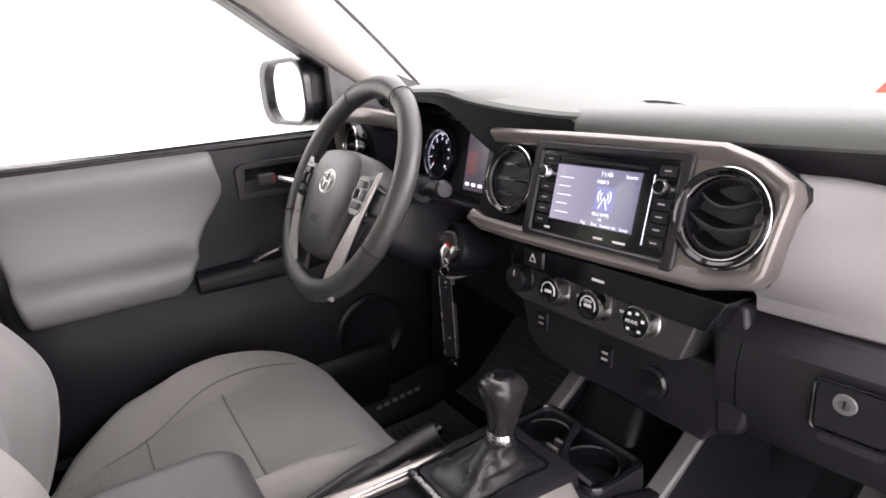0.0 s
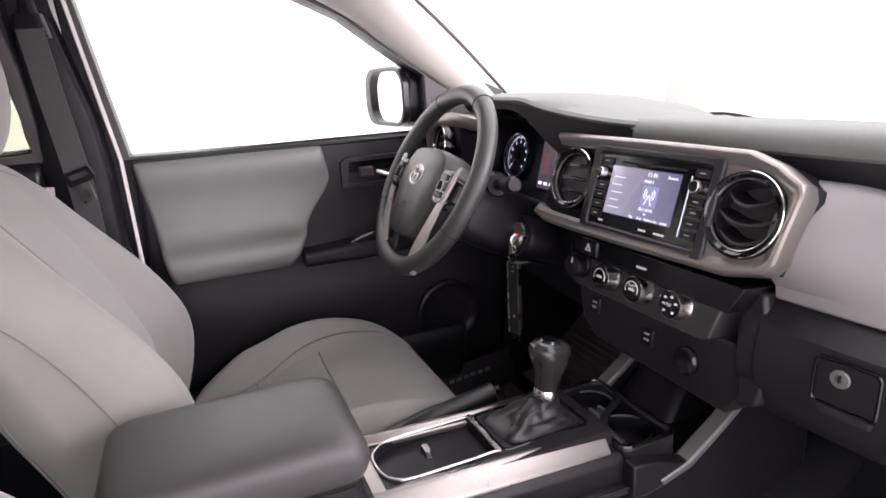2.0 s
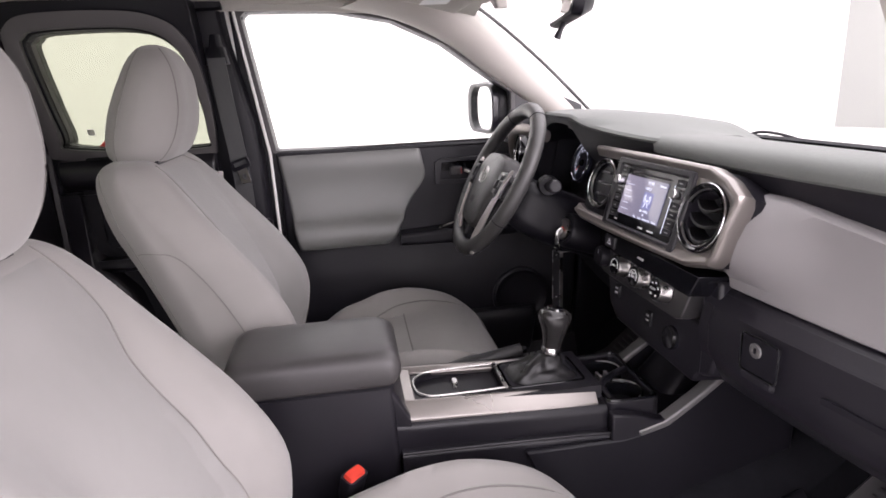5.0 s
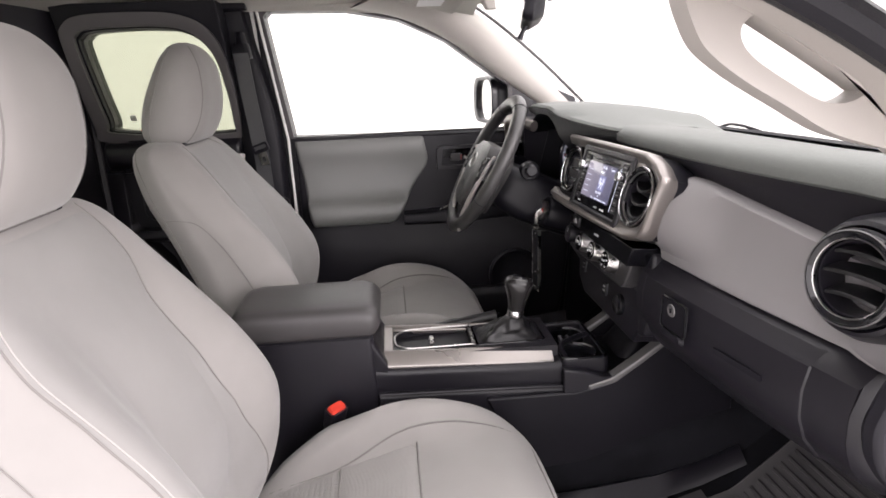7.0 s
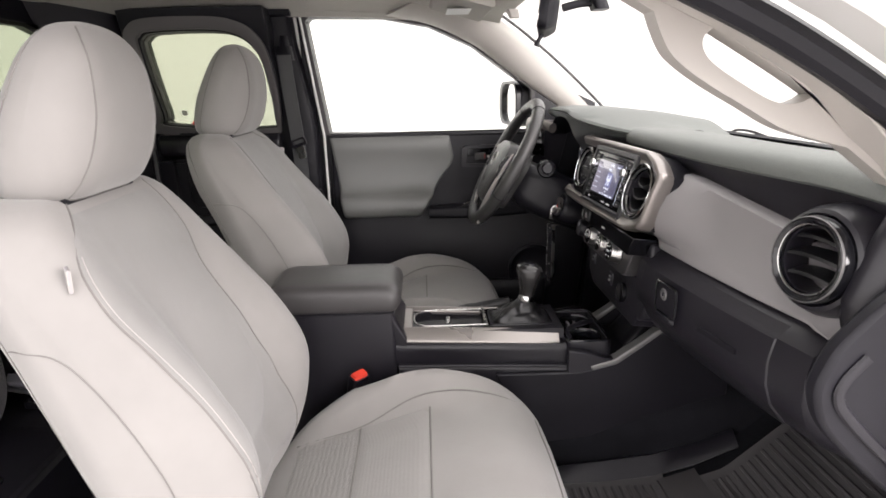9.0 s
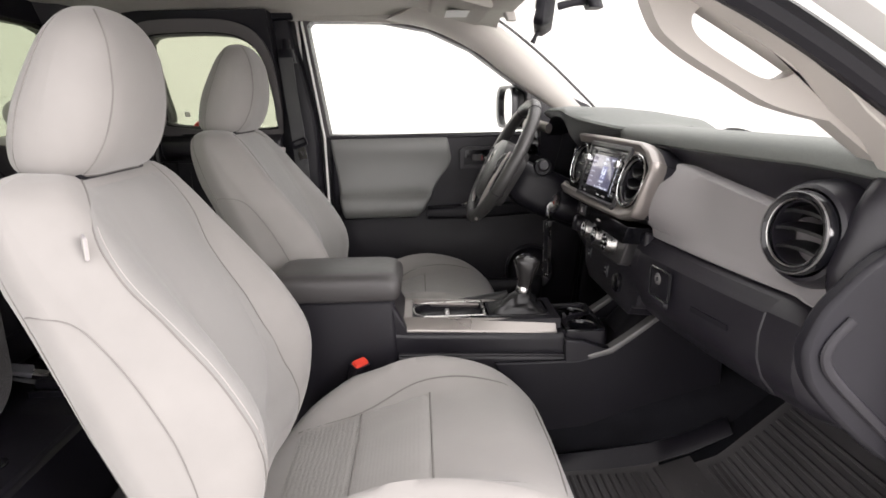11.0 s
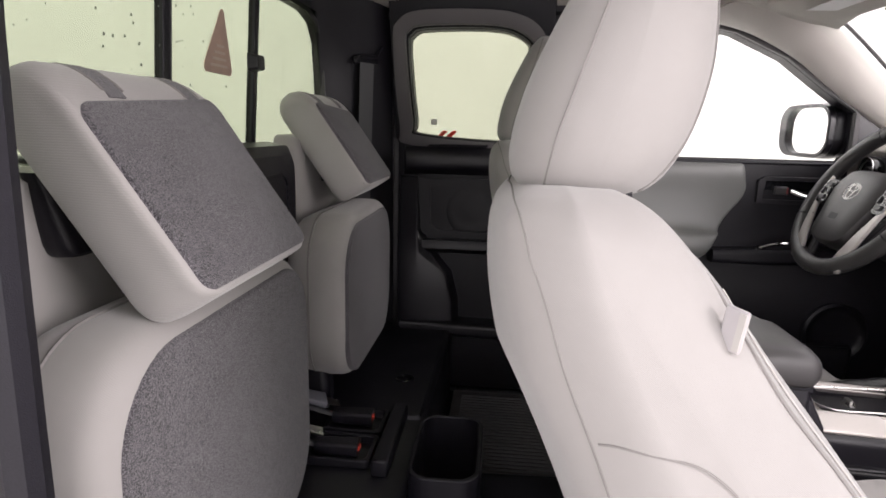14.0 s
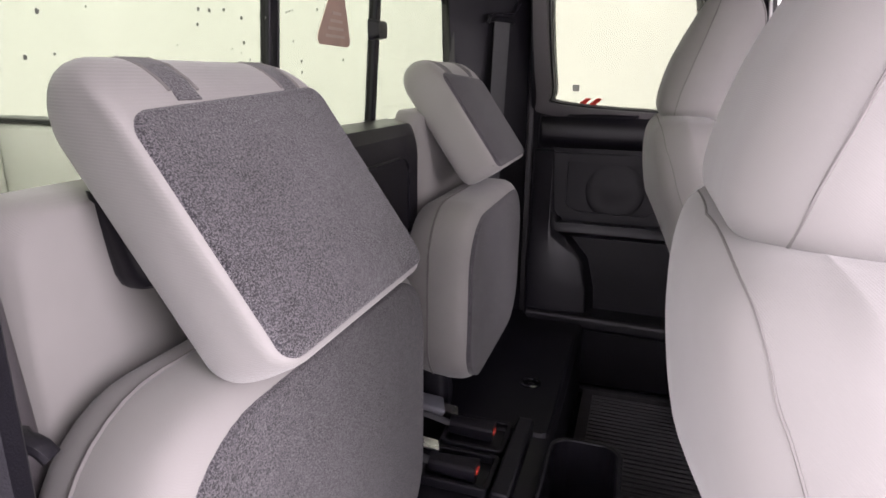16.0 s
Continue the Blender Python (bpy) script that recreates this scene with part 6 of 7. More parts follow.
# driver's belt on the B-pillar
belt = thing("seat_belt", (-0.63, -0.35, 0.5), "dark grey seat belt hanging on the door pillar", "seat belt")
part("guide", stack([(1.045, -0.03, 0.03, -0.012, 0.012, 0.008), (1.085, -0.022, 0.022, -0.012, 0.012, 0.008)], "z"), DEEP, belt, "black belt guide", m=Matrix.Translation((-0.635, -0.345, 0)) @ Matrix.Rotation(radians(70), 4, "Z"))
part("guide_cap", stack([(1.085, -0.014, 0.014, -0.012, 0.012, 0.008), (1.115, -0.010, 0.010, -0.010, 0.010, 0.006)], "z"), DEEP, belt, m=Matrix.Translation((-0.645, -0.345, 0)) @ Matrix.Rotation(radians(70), 4, "Z"))
web = loft([[(x - 0.008, y - 0.022, z), (x + 0.008, y + 0.022, z), (x + 0.0095, y + 0.0215, z), (x - 0.0065, y - 0.0225, z)] for x, y, z in [p[:] for p in smooth([(-0.622, -0.345, 1.06), (-0.615, -0.335, 0.95), (-0.610, -0.322, 0.82), (-0.618, -0.318, 0.70), (-0.63, -0.32, 0.45)], 6)]])
part("webbing", web, WEBBING, belt, "dark grey webbing")
tng = part("tongue", ringplate(rrect(-0.026, 0.026, -0.014, 0.012, 0.006, 3, 2), rrect(-0.020, 0.020, -0.004, 0.006, 0.003, 3, 2), -0.003, 0.003), DEEP, belt, "black tongue plate", m=frame_at((-0.600, -0.318, 0.805), (0.35, 1, 0.35), (0, -0.35, 1)))
part("tongue_blade", ringplate(rrect(-0.013, 0.013, -0.050, -0.012, 0.003, 3, 2), rrect(-0.006, 0.006, -0.040, -0.026, 0.002, 3, 2), -0.0012, 0.0012), STEEL, belt, "steel tongue", m=frame_at((-0.600, -0.318, 0.805), (0.35, 1, 0.2), (0, -0.2, 1)))
part("lower_anchor", ringplate(rrect(-0.022, 0.022, -0.05, 0.05, 0.012, 4, 2), rrect(-0.014, 0.014, -0.040, 0.040, 0.008, 4, 2), -0.004, 0.004), BLACK, belt, m=frame_at((-0.655, -0.285, 0.60), (0, 1, 0), (0, 0, 1)))

# ---- centre console ----
console = thing("centre_console", (0, 0.05, FLOOR), "black centre console with padded armrest, silver trim and cup holders", "centre console")
part("rear_box", stack([(FLOOR, -0.105, 0.105, -0.30, -0.002, 0.012), (0.38, -0.098, 0.098, -0.285, -0.006, 0.012), (0.506, -0.090, 0.090, -0.27, -0.010, 0.012)], "z"), BLACK, console, "black armrest box")
part("box_seam", block(-0.088, 0.088, -0.27, -0.010, 0.504, 0.512), DEEP, console)
lidp = part("armrest_lid", stack([(0.511, -0.094, 0.090, -0.272, -0.006, 0.016), (0.526, -0.098, 0.094, -0.276, 0.004, 0.022), (0.545, -0.098, 0.094, -0.276, 0.004, 0.026), (0.558, -0.093, 0.089, -0.270, -0.004, 0.030), (0.566, -0.080, 0.076, -0.255, -0.018, 0.030), (0.569, -0.05, 0.046, -0.22, -0.05, 0.025)], "z", dens=3), LID, console, "padded dark vinyl armrest lid", sharp=80)
part("front_body", stack([(-0.004, -0.105, 0.105, FLOOR, 0.392, 0.010), (0.30, -0.106, 0.106, FLOOR, 0.384, 0.010), (0.455, -0.108, 0.108, FLOOR, 0.376, 0.010)], "y"), BLACK, console, "black console body")
part("upper_body", stack([(-0.012, -0.090, 0.090, 0.37, 0.440, 0.012), (0.02, -0.090, 0.090, 0.37, 0.436, 0.012), (0.355, -0.092, 0.092, 0.36, 0.424, 0.012)], "y"), BLACK, console, "black upper console")
part("riser", stack([(-0.016, -0.088, 0.088, 0.39, 0.508, 0.012), (0.0, -0.088, 0.088, 0.39, 0.478, 0.012), (0.014, -0.088, 0.088, 0.39, 0.450, 0.01)], "y", dens=2), BLACK, console)
# silver trim frame with the tray opening
TR = [(0.006, -0.068), (0.006, 0.064), (0.352, 0.070), (0.352, -0.074)]
IN_ = [(0.030, -0.020), (0.042, -0.040), (0.070, -0.052), (0.181, -0.053), (0.186, -0.048), (0.186, 0.036), (0.181, 0.041), (0.070, 0.042), (0.044, 0.034), (0.032, 0.016)]
plate = ringplate([(y, x) for y, x in TR], IN_, 0.430, 0.453, "z", centre=(0.12, -0.01))
plate.transform(Matrix(((0, 1, 0, 0), (1, 0, 0, 0), (0, 0, 1, 0), (0, 0, 0, 1))))
part("trim_plate", plate, BLACK, console, "black top plate", bev=0.002)
for side in (-1, 1):
    part("trim_rail", loft([[(side * a - 0.003, y, z - 0.045 * y) for a, z in ((0.046 + w, 0.458), (0.062, 0.4645), (0.069, 0.462), (0.086, 0.441), (0.085, 0.435), (0.074, 0.434), (0.05 + w, 0.448))] for y, w in ((0.006, 0.012), (0.02, 0.004), (0.06, 0.0), (0.19, 0.0), (0.30, 0.003), (0.342, 0.012))]), RAILSILVER, console, "satin silver side rail", bev=0.002)
part("trim_front", block(-0.06, 0.056, 0.006, 0.026, 0.450, 0.4615), RAILSILVER, console, "silver tray front edge", bev=0.002)
part("tray_rim", tube([(q.x, q.y, 0.4560) for q in smooth([(x, y, 0) for y, x in IN_], 5, True)], 0.0018, 6, True), STEEL, console, "chrome tray rim")
part("tray_bar", block(-0.054, 0.042, 0.1875, 0.1915, 0.450, 0.458), STEEL, console, bev=0.001)
part("tray_floor", block(-0.050, 0.038, 0.034, 0.184, 0.4405, 0.4415), DEEP, console, "black tray floor")
part("tray_clip", stack([(0.4415, -0.03, -0.005, 0.10, 0.112, 0.003), (0.450, -0.028, -0.007, 0.102, 0.110, 0.003)], "z", k=2, m=1), STEEL, console)
# shifter: boot, collar, lever, knob
shift = thing("gear_shifter", (0.0, 0.27, 0.45), "black gear shifter with leather boot and chrome collar", "gear shifter")
boot = []
for z, sx, sy, cx_, cy, cr in ((0.447, 0.046, 0.066, -0.006, 0.264, 0.0), (0.456, 0.043, 0.062, -0.004, 0.264, 0.07), (0.467, 0.034, 0.048, 0.002, 0.267, 0.16), (0.479, 0.026, 0.034, 0.008, 0.271, 0.22), (0.490, 0.020, 0.023, 0.012, 0.274, 0.14), (0.499, 0.0165, 0.0175, 0.015, 0.276, 0.04)):
    boot.append([(cx_ + sx * (1 + cr * math.sin(5 * t + z * 160)) * math.copysign(abs(math.cos(t)) ** 0.6, math.cos(t)), cy + sy * (1 + cr * math.sin(4 * t + 1 + z * 90)) * math.copysign(abs(math.sin(t)) ** 0.6, math.sin(t)), z + 0.010 * cr * math.sin(7 * t)) for t in [2 * math.pi * k / 48 for k in range(48)]])
fine = []
for a, b in zip(boot, boot[1:]):
    for j in range(3):
        fine.append([tuple(p + (q - p) * j / 3 for p, q in zip(u, v)) for u, v in zip(a, b)])
fine.append(boot[-1])
part("boot", loft(fine), LEATHER, shift, "creased black leather boot", sharp=80)
part("boot_frame", tube([(-0.006 + u, 0.264 + v, 0.4515) for u, v in rrect(-0.048, 0.048, -0.069, 0.069, 0.010, 4, 3)], 0.0035, 6, True), GLOSS, shift, "gloss boot frame")
SH = frame_at((0.0165, 0.277, 0.499), (1, 0, 0), (0.02, 0.18, 1))
part("collar", lathe([(0.0165, 0.0), (0.0175, -0.003), (0.0175, -0.010), (0.016, -0.014)], 28), CHROME, shift, "chrome collar", m=SH @ Matrix.Rotation(radians(-90), 4, "X"))
kl = [(0.008, -0.0155, 0.0155, -0.0155, 0.0155, 0.014), (0.026, -0.017, 0.017, -0.018, 0.017, 0.016), (0.046, -0.021, 0.021, -0.024, 0.020, 0.018), (0.062, -0.024, 0.024, -0.031, 0.023, 0.02), (0.074, -0.0235, 0.0235, -0.033, 0.024, 0.02), (0.082, -0.017, 0.017, -0.025, 0.018, 0.015), (0.0855, -0.006, 0.006, -0.010, 0.006, 0.005)]
part("knob", stack(kl, "z", dens=3, k=6, m=3), KNOB, shift, "glossy black gear knob", m=SH.copy(), sharp=80)
part("knob_cap", stack([(0.076, -0.018, 0.018, -0.026, 0.012, 0.015), (0.0870, -0.012, 0.012, -0.019, 0.006, 0.01)], "z", dens=2), GLOSS, shift, "gloss knob cap", m=SH.copy())
part("knob_button", stack([(0.050, -0.0265, -0.016, -0.012, 0.008, 0.004), (0.068, -0.027, -0.016, -0.012, 0.008, 0.004)], "z"), GLOSS, shift, m=SH.copy())
# open bin with two cup wells
part("bin_wall", ringplate(rrect(-0.094, 0.094, 0.354, 0.452, 0.016, 5, 3), rrect(-0.083, 0.083, 0.362, 0.443, 0.012, 5, 3), 0.372, 0.430, "z"), BLACK, console, "black open bin", bev=0.003)
for side in (-1, 1):
    part("bin_skirt", prism([(0.353, 0.28), (0.353, 0.420), (0.395, 0.414), (0.430, 0.401), (0.455, 0.397), (0.455, 0.28)], side * 0.0945, side * 0.1165, "x"), BLACK, console, bev=0.003)
part("bin_floor", block(-0.084, 0.084, 0.360, 0.445, 0.386, 0.391), DEEP, console, "black bin floor")
for cx_, cy_, r in ((0.041, 0.402, 0.0375), (-0.044, 0.404, 0.034)):
    CMX = Matrix.Translation((cx_, cy_, 0.416)) @ Matrix.Rotation(radians(-90), 4, "X")
    part("cup_holder", lathe([(r * 1.03, 0.024), (r * 1.05, -0.004), (r * 1.00, -0.007), (r * 0.95, -0.004), (r * 0.92, 0.022)], 40, cap=False), GLOSS, console, "round gloss black cup well", m=CMX)
    # steel arc over part of the lip, shaped as its highlight
    part("cup_lip_glint", tube([(cx_ + r * 0.99 * math.cos(t), cy_ + r * 0.99 * math.sin(t), 0.4225) for t in [radians(10 + 8 * k) for k in range(22)]], 0.0014, 5), STEEL, console, "thin steel arc imitating the glint on the cup lip")
part("cup_divider", tube(smooth([(0.080, 0.366, 0.428), (0.03, 0.370, 0.430), (0.0, 0.400, 0.430), (-0.02, 0.438, 0.430)], 5), 0.006, 8), BLACK, console)
for y_ in (0.376, 0.392):
    part("cup_tab", block(-0.016, 0.006, y_, y_ + 0.006, 0.420, 0.434), DIMSILVER, console, "small satin tab", bev=0.0015)
part("bin_rim", tube([(u, v, 0.430) for u, v in rrect(-0.090, 0.090, 0.358, 0.448, 0.014, 4, 3)], 0.0032, 6, True), GLOSS, console)
# trim line along the flank
for side in (-1, 1):
    part("flank_line", tube(smooth([(side * 0.104, -0.004, 0.393), (side * 0.105, 0.15, 0.389), (side * 0.106, 0.30, 0.384), (side * 0.108, 0.43, 0.377)], 4), 0.0025, 6), BLACK, console)
# parking brake lever
brake = thing("parking_brake", (-0.135, 0.0, 0.35), "black parking brake lever beside the console", "parking brake")
part("lever", tube(smooth([(-0.126, 0.02, 0.385), (-0.122, 0.10, 0.412), (-0.119, 0.18, 0.432), (-0.117, 0.262, 0.446)], 5), [0.019] * 4 + [0.017] * 6 + [0.0145] * 6, 12), LEATHER, brake, "black grip")
part("lever_button", tube([(-0.117, 0.260, 0.4457), (-0.1165, 0.272, 0.448)], 0.007, 10), GLOSS, brake)
part("lever_boot", stack([(FLOOR, -0.15, -0.11, -0.10, 0.12, 0.015), (0.34, -0.148, -0.11, -0.06, 0.11, 0.015), (0.40, -0.142, -0.108, 0.0, 0.09, 0.012)], "z", dens=2), LEATHER, brake, "creased black leather gaiter")

# ---- rear jump seats, folded ----
MID = 0.055


def jump_seat(s, label):
    """Rear jump seat: wall pad, cushion folded up, head pad hanging forward."""
    st = thing("jump_seat", (MID + s * 0.33, -0.85, 0.33), label, "rear seat", "rear jump seats")
    M = Matrix.Translation((MID, 0, 0)) @ Matrix.Diagonal((s, 1, 1, 1))
    out = 0.515 if s > 0 else 0.60
    top = 0.836 if s > 0 else 0.860
    part("wall_pad", stack([(-0.945, 0.225, out, 0.40, top, 0.03), (-0.918, 0.228, out - 0.002, 0.40, top - 0.002, 0.03), (-0.900, 0.234, out - 0.010, 0.41, top - 0.010, 0.035)], "y", dens=3), CLOTH, st, "pale grey cloth wall pad", m=M.copy(), sharp=80)
    part("wall_pad_side", stack([(0.36, out + 0.001, out + 0.075, -0.95, -0.865, 0.012), (0.60, out + 0.001, out + 0.065, -0.95, -0.885, 0.012), (0.80, out + 0.001, out + 0.055, -0.95, -0.905, 0.012), (0.835, out + 0.001, out + 0.05, -0.95, -0.92, 0.01)], "z", dens=2), LITTRIM, st, "plastic edge beside the pad, coloured grey as if strongly lit", m=M.copy())
    # folded cushion: felt face forward, pale cloth edges
    w1, w0 = (0.564, 0.337) if s > 0 else (0.535, 0.388)
    part("folded_cushion", stack([(-0.888, 0.135, w1 - 0.034, w0 + 0.028, 0.680, 0.08), (-0.875, 0.115, w1 - 0.012, w0 + 0.008, 0.702, 0.09), (-0.84, 0.106, w1 - 0.001, w0, 0.713, 0.095), (-0.80, 0.105, w1, w0, 0.714, 0.095), (-0.782, 0.107, w1 - 0.003, w0 + 0.003, 0.710, 0.094), (-0.771, 0.114, w1 - 0.012, w0 + 0.011, 0.701, 0.09), (-0.767, 0.124, w1 - 0.022, w0 + 0.021, 0.691, 0.085)], "y", dens=3, k=9), CLOTH, st, "pale grey cloth cushion folded up", m=M.copy(), sharp=80)
    part("felt_face", stack([(-0.780, 0.113, w1 - 0.019, w0 + 0.008, 0.698, 0.088), (-0.7655, 0.115, w1 - 0.021, w0 + 0.01, 0.696, 0.087), (-0.7640, 0.119, w1 - 0.025, w0 + 0.014, 0.692, 0.084)], "y", k=10), FELT, st, "charcoal felt underside", m=M.copy(), sharp=80)
    part("cushion_seam", tube([(u, -0.838, v) for u, v in rrect(0.1058, w1 - 0.0008, w0 - 0.0002, 0.7132, 0.095, 9, 6)], 0.0019, 5, True), THREAD, st, m=M.copy())
    # head pad hanging forward: a slab tilted about the wall's top edge
    a = Vector((0, -0.872, 0.916)) if s > 0 else Vector((0, -0.912, 0.935))
    d = Vector((0, 0.571, -0.821))
    nrm = Vector((0, 0.821, 0.571))

    def place(x, y, z):
        p = a + d * y + nrm * z
        return (x, p.y, p.z)

    h0, h1 = 0.250, 0.493
    part("head_pad", stack([(-0.048, h0 + 0.022, h1 - 0.030, 0.012, 0.216, 0.024), (-0.044, h0 + 0.012, h1 - 0.022, 0.000, 0.224, 0.026), (-0.030, h0 + 0.006, h1 - 0.015, -0.012, 0.228, 0.028), (-0.010, h0 + 0.003, h1 - 0.008, -0.014, 0.230, 0.028), (0.010, h0 + 0.001, h1 - 0.003, -0.006, 0.231, 0.028), (0.022, h0, h1, 0.008, 0.231, 0.026), (0.029, h0 + 0.001, h1 - 0.001, 0.024, 0.230, 0.024), (0.0315, h0 + 0.006, h1 - 0.006, 0.034, 0.225, 0.02)], "z", dens=3, k=7, warp=place), CLOTH_RIB, st, "pale grey ribbed cloth head pad hanging forward", m=M.copy(), sharp=80)

    def skew(x, y, z):
        return place(x, y + 0.016 * (x - h0) / (h1 - h0) * (1 - (y - 0.031) / 0.196), z)

    part("head_felt", stack([(0.022, h0 + 0.001, h1 - 0.003, 0.032, 0.227, 0.018), (0.0330, h0 + 0.002, h1 - 0.004, 0.033, 0.226, 0.017), (0.0345, h0 + 0.005, h1 - 0.007, 0.036, 0.223, 0.015)], "z", k=7, warp=skew), FELT, st, "charcoal felt panel", m=M.copy(), sharp=80)
    for x in (h0 + 0.045, h1 - 0.065):
        part("strap", loft([[place(x - 0.011, y, z), place(x + 0.011, y, z), place(x + 0.011, y - 0.001, z - 0.004), place(x - 0.011, y - 0.001, z - 0.004)] for y, z in ((0.042, 0.0335), (0.024, 0.0300), (0.0075, 0.0228), (-0.0070, 0.0105), (-0.0150, -0.010), (-0.0132, -0.031))]), FELT, st, "dark grey cloth strap", m=M.copy())
        for e in (-0.0135, 0.0135):
            part("strap_seam", tube([place(x + e, y, z + 0.0004) for y, z in ((0.034, 0.0316), (0.024, 0.0292), (0.008, 0.0222), (-0.006, 0.0102), (-0.0142, -0.010), (-0.0122, -0.031))], 0.0013, 5), THREAD, st, m=M.copy())
    part("head_bracket", stack([(0.757, h1 - 0.100, h1 - 0.062, -0.905, -0.875, 0.012), (0.770, h1 - 0.106, h1 - 0.054, -0.908, -0.872, 0.014), (0.835, h1 - 0.100, h1 - 0.046, -0.912, -0.888, 0.010)], "z", dens=2), DEEP, st, "black head pad bracket", m=M.copy())
    part("foot", stack([(0.33, 0.140, 0.185, -0.865, -0.815, 0.012), (0.37, 0.137, 0.188, -0.868, -0.812, 0.015), (0.42, 0.142, 0.18, -0.86, -0.82, 0.012)], "z", dens=2), DEEP, st, "black hinge foot", m=M.copy())
    part("foot", stack([(0.33, 0.490, 0.535, -0.865, -0.815, 0.012), (0.42, 0.49, 0.535, -0.86, -0.82, 0.012)], "z"), DEEP, st, "black hinge foot", m=M.copy())
    part("cushion_cover", stack([(0.335, 0.20, 0.50, -0.93, -0.86, 0.01), (0.46, 0.20, 0.50, -0.93, -0.865, 0.01)], "z"), DEEP, st, m=M.copy())
    return st


jump_seat(1, "pale grey folded jump seat with charcoal felt panels")
jump_seat(-1, "pale grey folded jump seat with charcoal felt panels")
# black centre panel between the jump seats
mid = thing("storage_panel", (0, -0.92, 0.36), "black plastic storage panel between the rear seats", "storage panel")
part("panel", stack([(-0.945, MID - 0.225, MID + 0.225, 0.33, 0.848, 0.03), (-0.905, MID - 0.222, MID + 0.222, 0.335, 0.842, 0.035), (-0.893, MID - 0.205, MID + 0.205, 0.35, 0.825, 0.035)], "y"), BLACK, mid, "black moulded panel")
part("panel_bead", tube([(u, -0.893, v) for u, v in rrect(MID - 0.16, MID + 0.16, 0.42, 0.79, 0.03, 5, 3)], 0.003, 6, True), DEEP, mid)

# seat plinth with its lids, bin and buckles
plinth = thing("rear_plinth", (0, -0.75, 0.1), "black plastic rear storage plinth with lids and an open bin", "storage plinth")
part("plinth_body", stack([(0.05, -0.66, 0.66, -0.95, -0.615, 0.01), (0.315, -0.66, 0.66, -0.95, -0.620, 0.01), (0.322, -0.655, 0.655, -0.945, -0.63, 0.008)], "z"), DEEP, plinth, "black plinth body")
for s in (-1, 1):
    part("lid", stack([(0.3225, MID + s * 0.36 - 0.225, MID + s * 0.36 + 0.225, -0.86, -0.628, 0.012), (0.330, MID + s * 0.36 - 0.222, MID + s * 0.36 + 0.222, -0.857, -0.632, 0.012)], "z"), DEEP, plinth, "black lid")
    part("finger_hole", lathe([(0.021, 0.001), (0.021, -0.002), (0.017, -0.003), (0.014, 0.0), (0.0005, 0.0008)], 24), GLOSS, plinth, "round finger hole", m=Matrix.Translation((MID + s * 0.308, -0.689, 0.3305)) @ Matrix.Rotation(radians(-90), 4, "X"))
for y0, y1, x0, x1 in ((-0.80, -0.69, -0.09, 0.0), (-0.80, -0.69, 0.01, 0.10)):
    part("buckle_well", ringplate(rrect(x0, x1, y0, y1, 0.01, 4, 3), rrect(x0 + 0.008, x1 - 0.008, y0 + 0.008, y1 - 0.008, 0.008, 4, 3), 0.322, 0.337, "z"), DEEP, plinth, "black buckle tray", bev=0.002)
part("ridge", block(-0.09, 0.12, -0.683, -0.655, 0.322, 0.352), DEEP, plinth, "black ridge", bev=0.004)
bin_bm = ringplate(rrect(-0.055, 0.16, -0.62, -0.505, 0.035, 6, 3), rrect(-0.047, 0.152, -0.614, -0.513, 0.030, 6, 3), 0.18, 0.352, "z")
part("bin", bin_bm, DEEP, plinth, "open black storage bin", bev=0.002)
part("bin_floor", block(-0.047, 0.152, -0.614, -0.513, 0.20, 0.21), DEEP, plinth)
for k, (x, y) in enumerate(((-0.045, -0.745), (0.065, -0.745))):
    b = thing("rear_buckle", (x, y, 0.33), "black rear seat belt buckle with a red end", "seat belt buckle", "rear buckles")
    part("body", stack([(-0.045, -0.014, 0.014, 0.330, 0.352, 0.006), (0.03, -0.017, 0.017, 0.328, 0.354, 0.006)], "y", warp=lambda px, py, pz, x=x, y=y: (x + px, y + py, pz)), BLACK, b, "black buckle body")
    part("release_button", stack([(0.028, -0.009, 0.009, 0.336, 0.348, 0.004), (0.032, -0.008, 0.008, 0.338, 0.346, 0.004)], "y", warp=lambda px, py, pz, x=x, y=y: (x + px, y + py, pz)), RED, b, "red release button")
    part("strap", tube(smooth([(x, y - 0.04, 0.340), (x + 0.005, y - 0.075, 0.352), (x + 0.01, y - 0.10, 0.36)], 4), 0.010, 8, flat=0.25), WEBBING, b)
    t = thing("belt_tongue", (x - 0.01, y - 0.075, 0.35), "grey plastic and steel belt tongue", "belt tongue", "rear belt tongues")
    part("grip", stack([(-0.022, -0.018, 0.018, -0.006, 0.006, 0.005), (0.020, -0.020, 0.020, -0.007, 0.007, 0.005)], "y"), GREYWEB, t, "grey plastic grip", m=Matrix.Translation((x - 0.012, y - 0.085, 0.366)) @ Matrix.Rotation(radians(-25), 4, "X") @ Matrix.Rotation(radians(25), 4, "Z"))
    part("blade", block(-0.011, 0.011, 0.018, 0.05, -0.0015, 0.0015), STEEL, t, "steel blade", m=Matrix.Translation((x - 0.012, y - 0.085, 0.366)) @ Matrix.Rotation(radians(-25), 4, "X") @ Matrix.Rotation(radians(25), 4, "Z"))

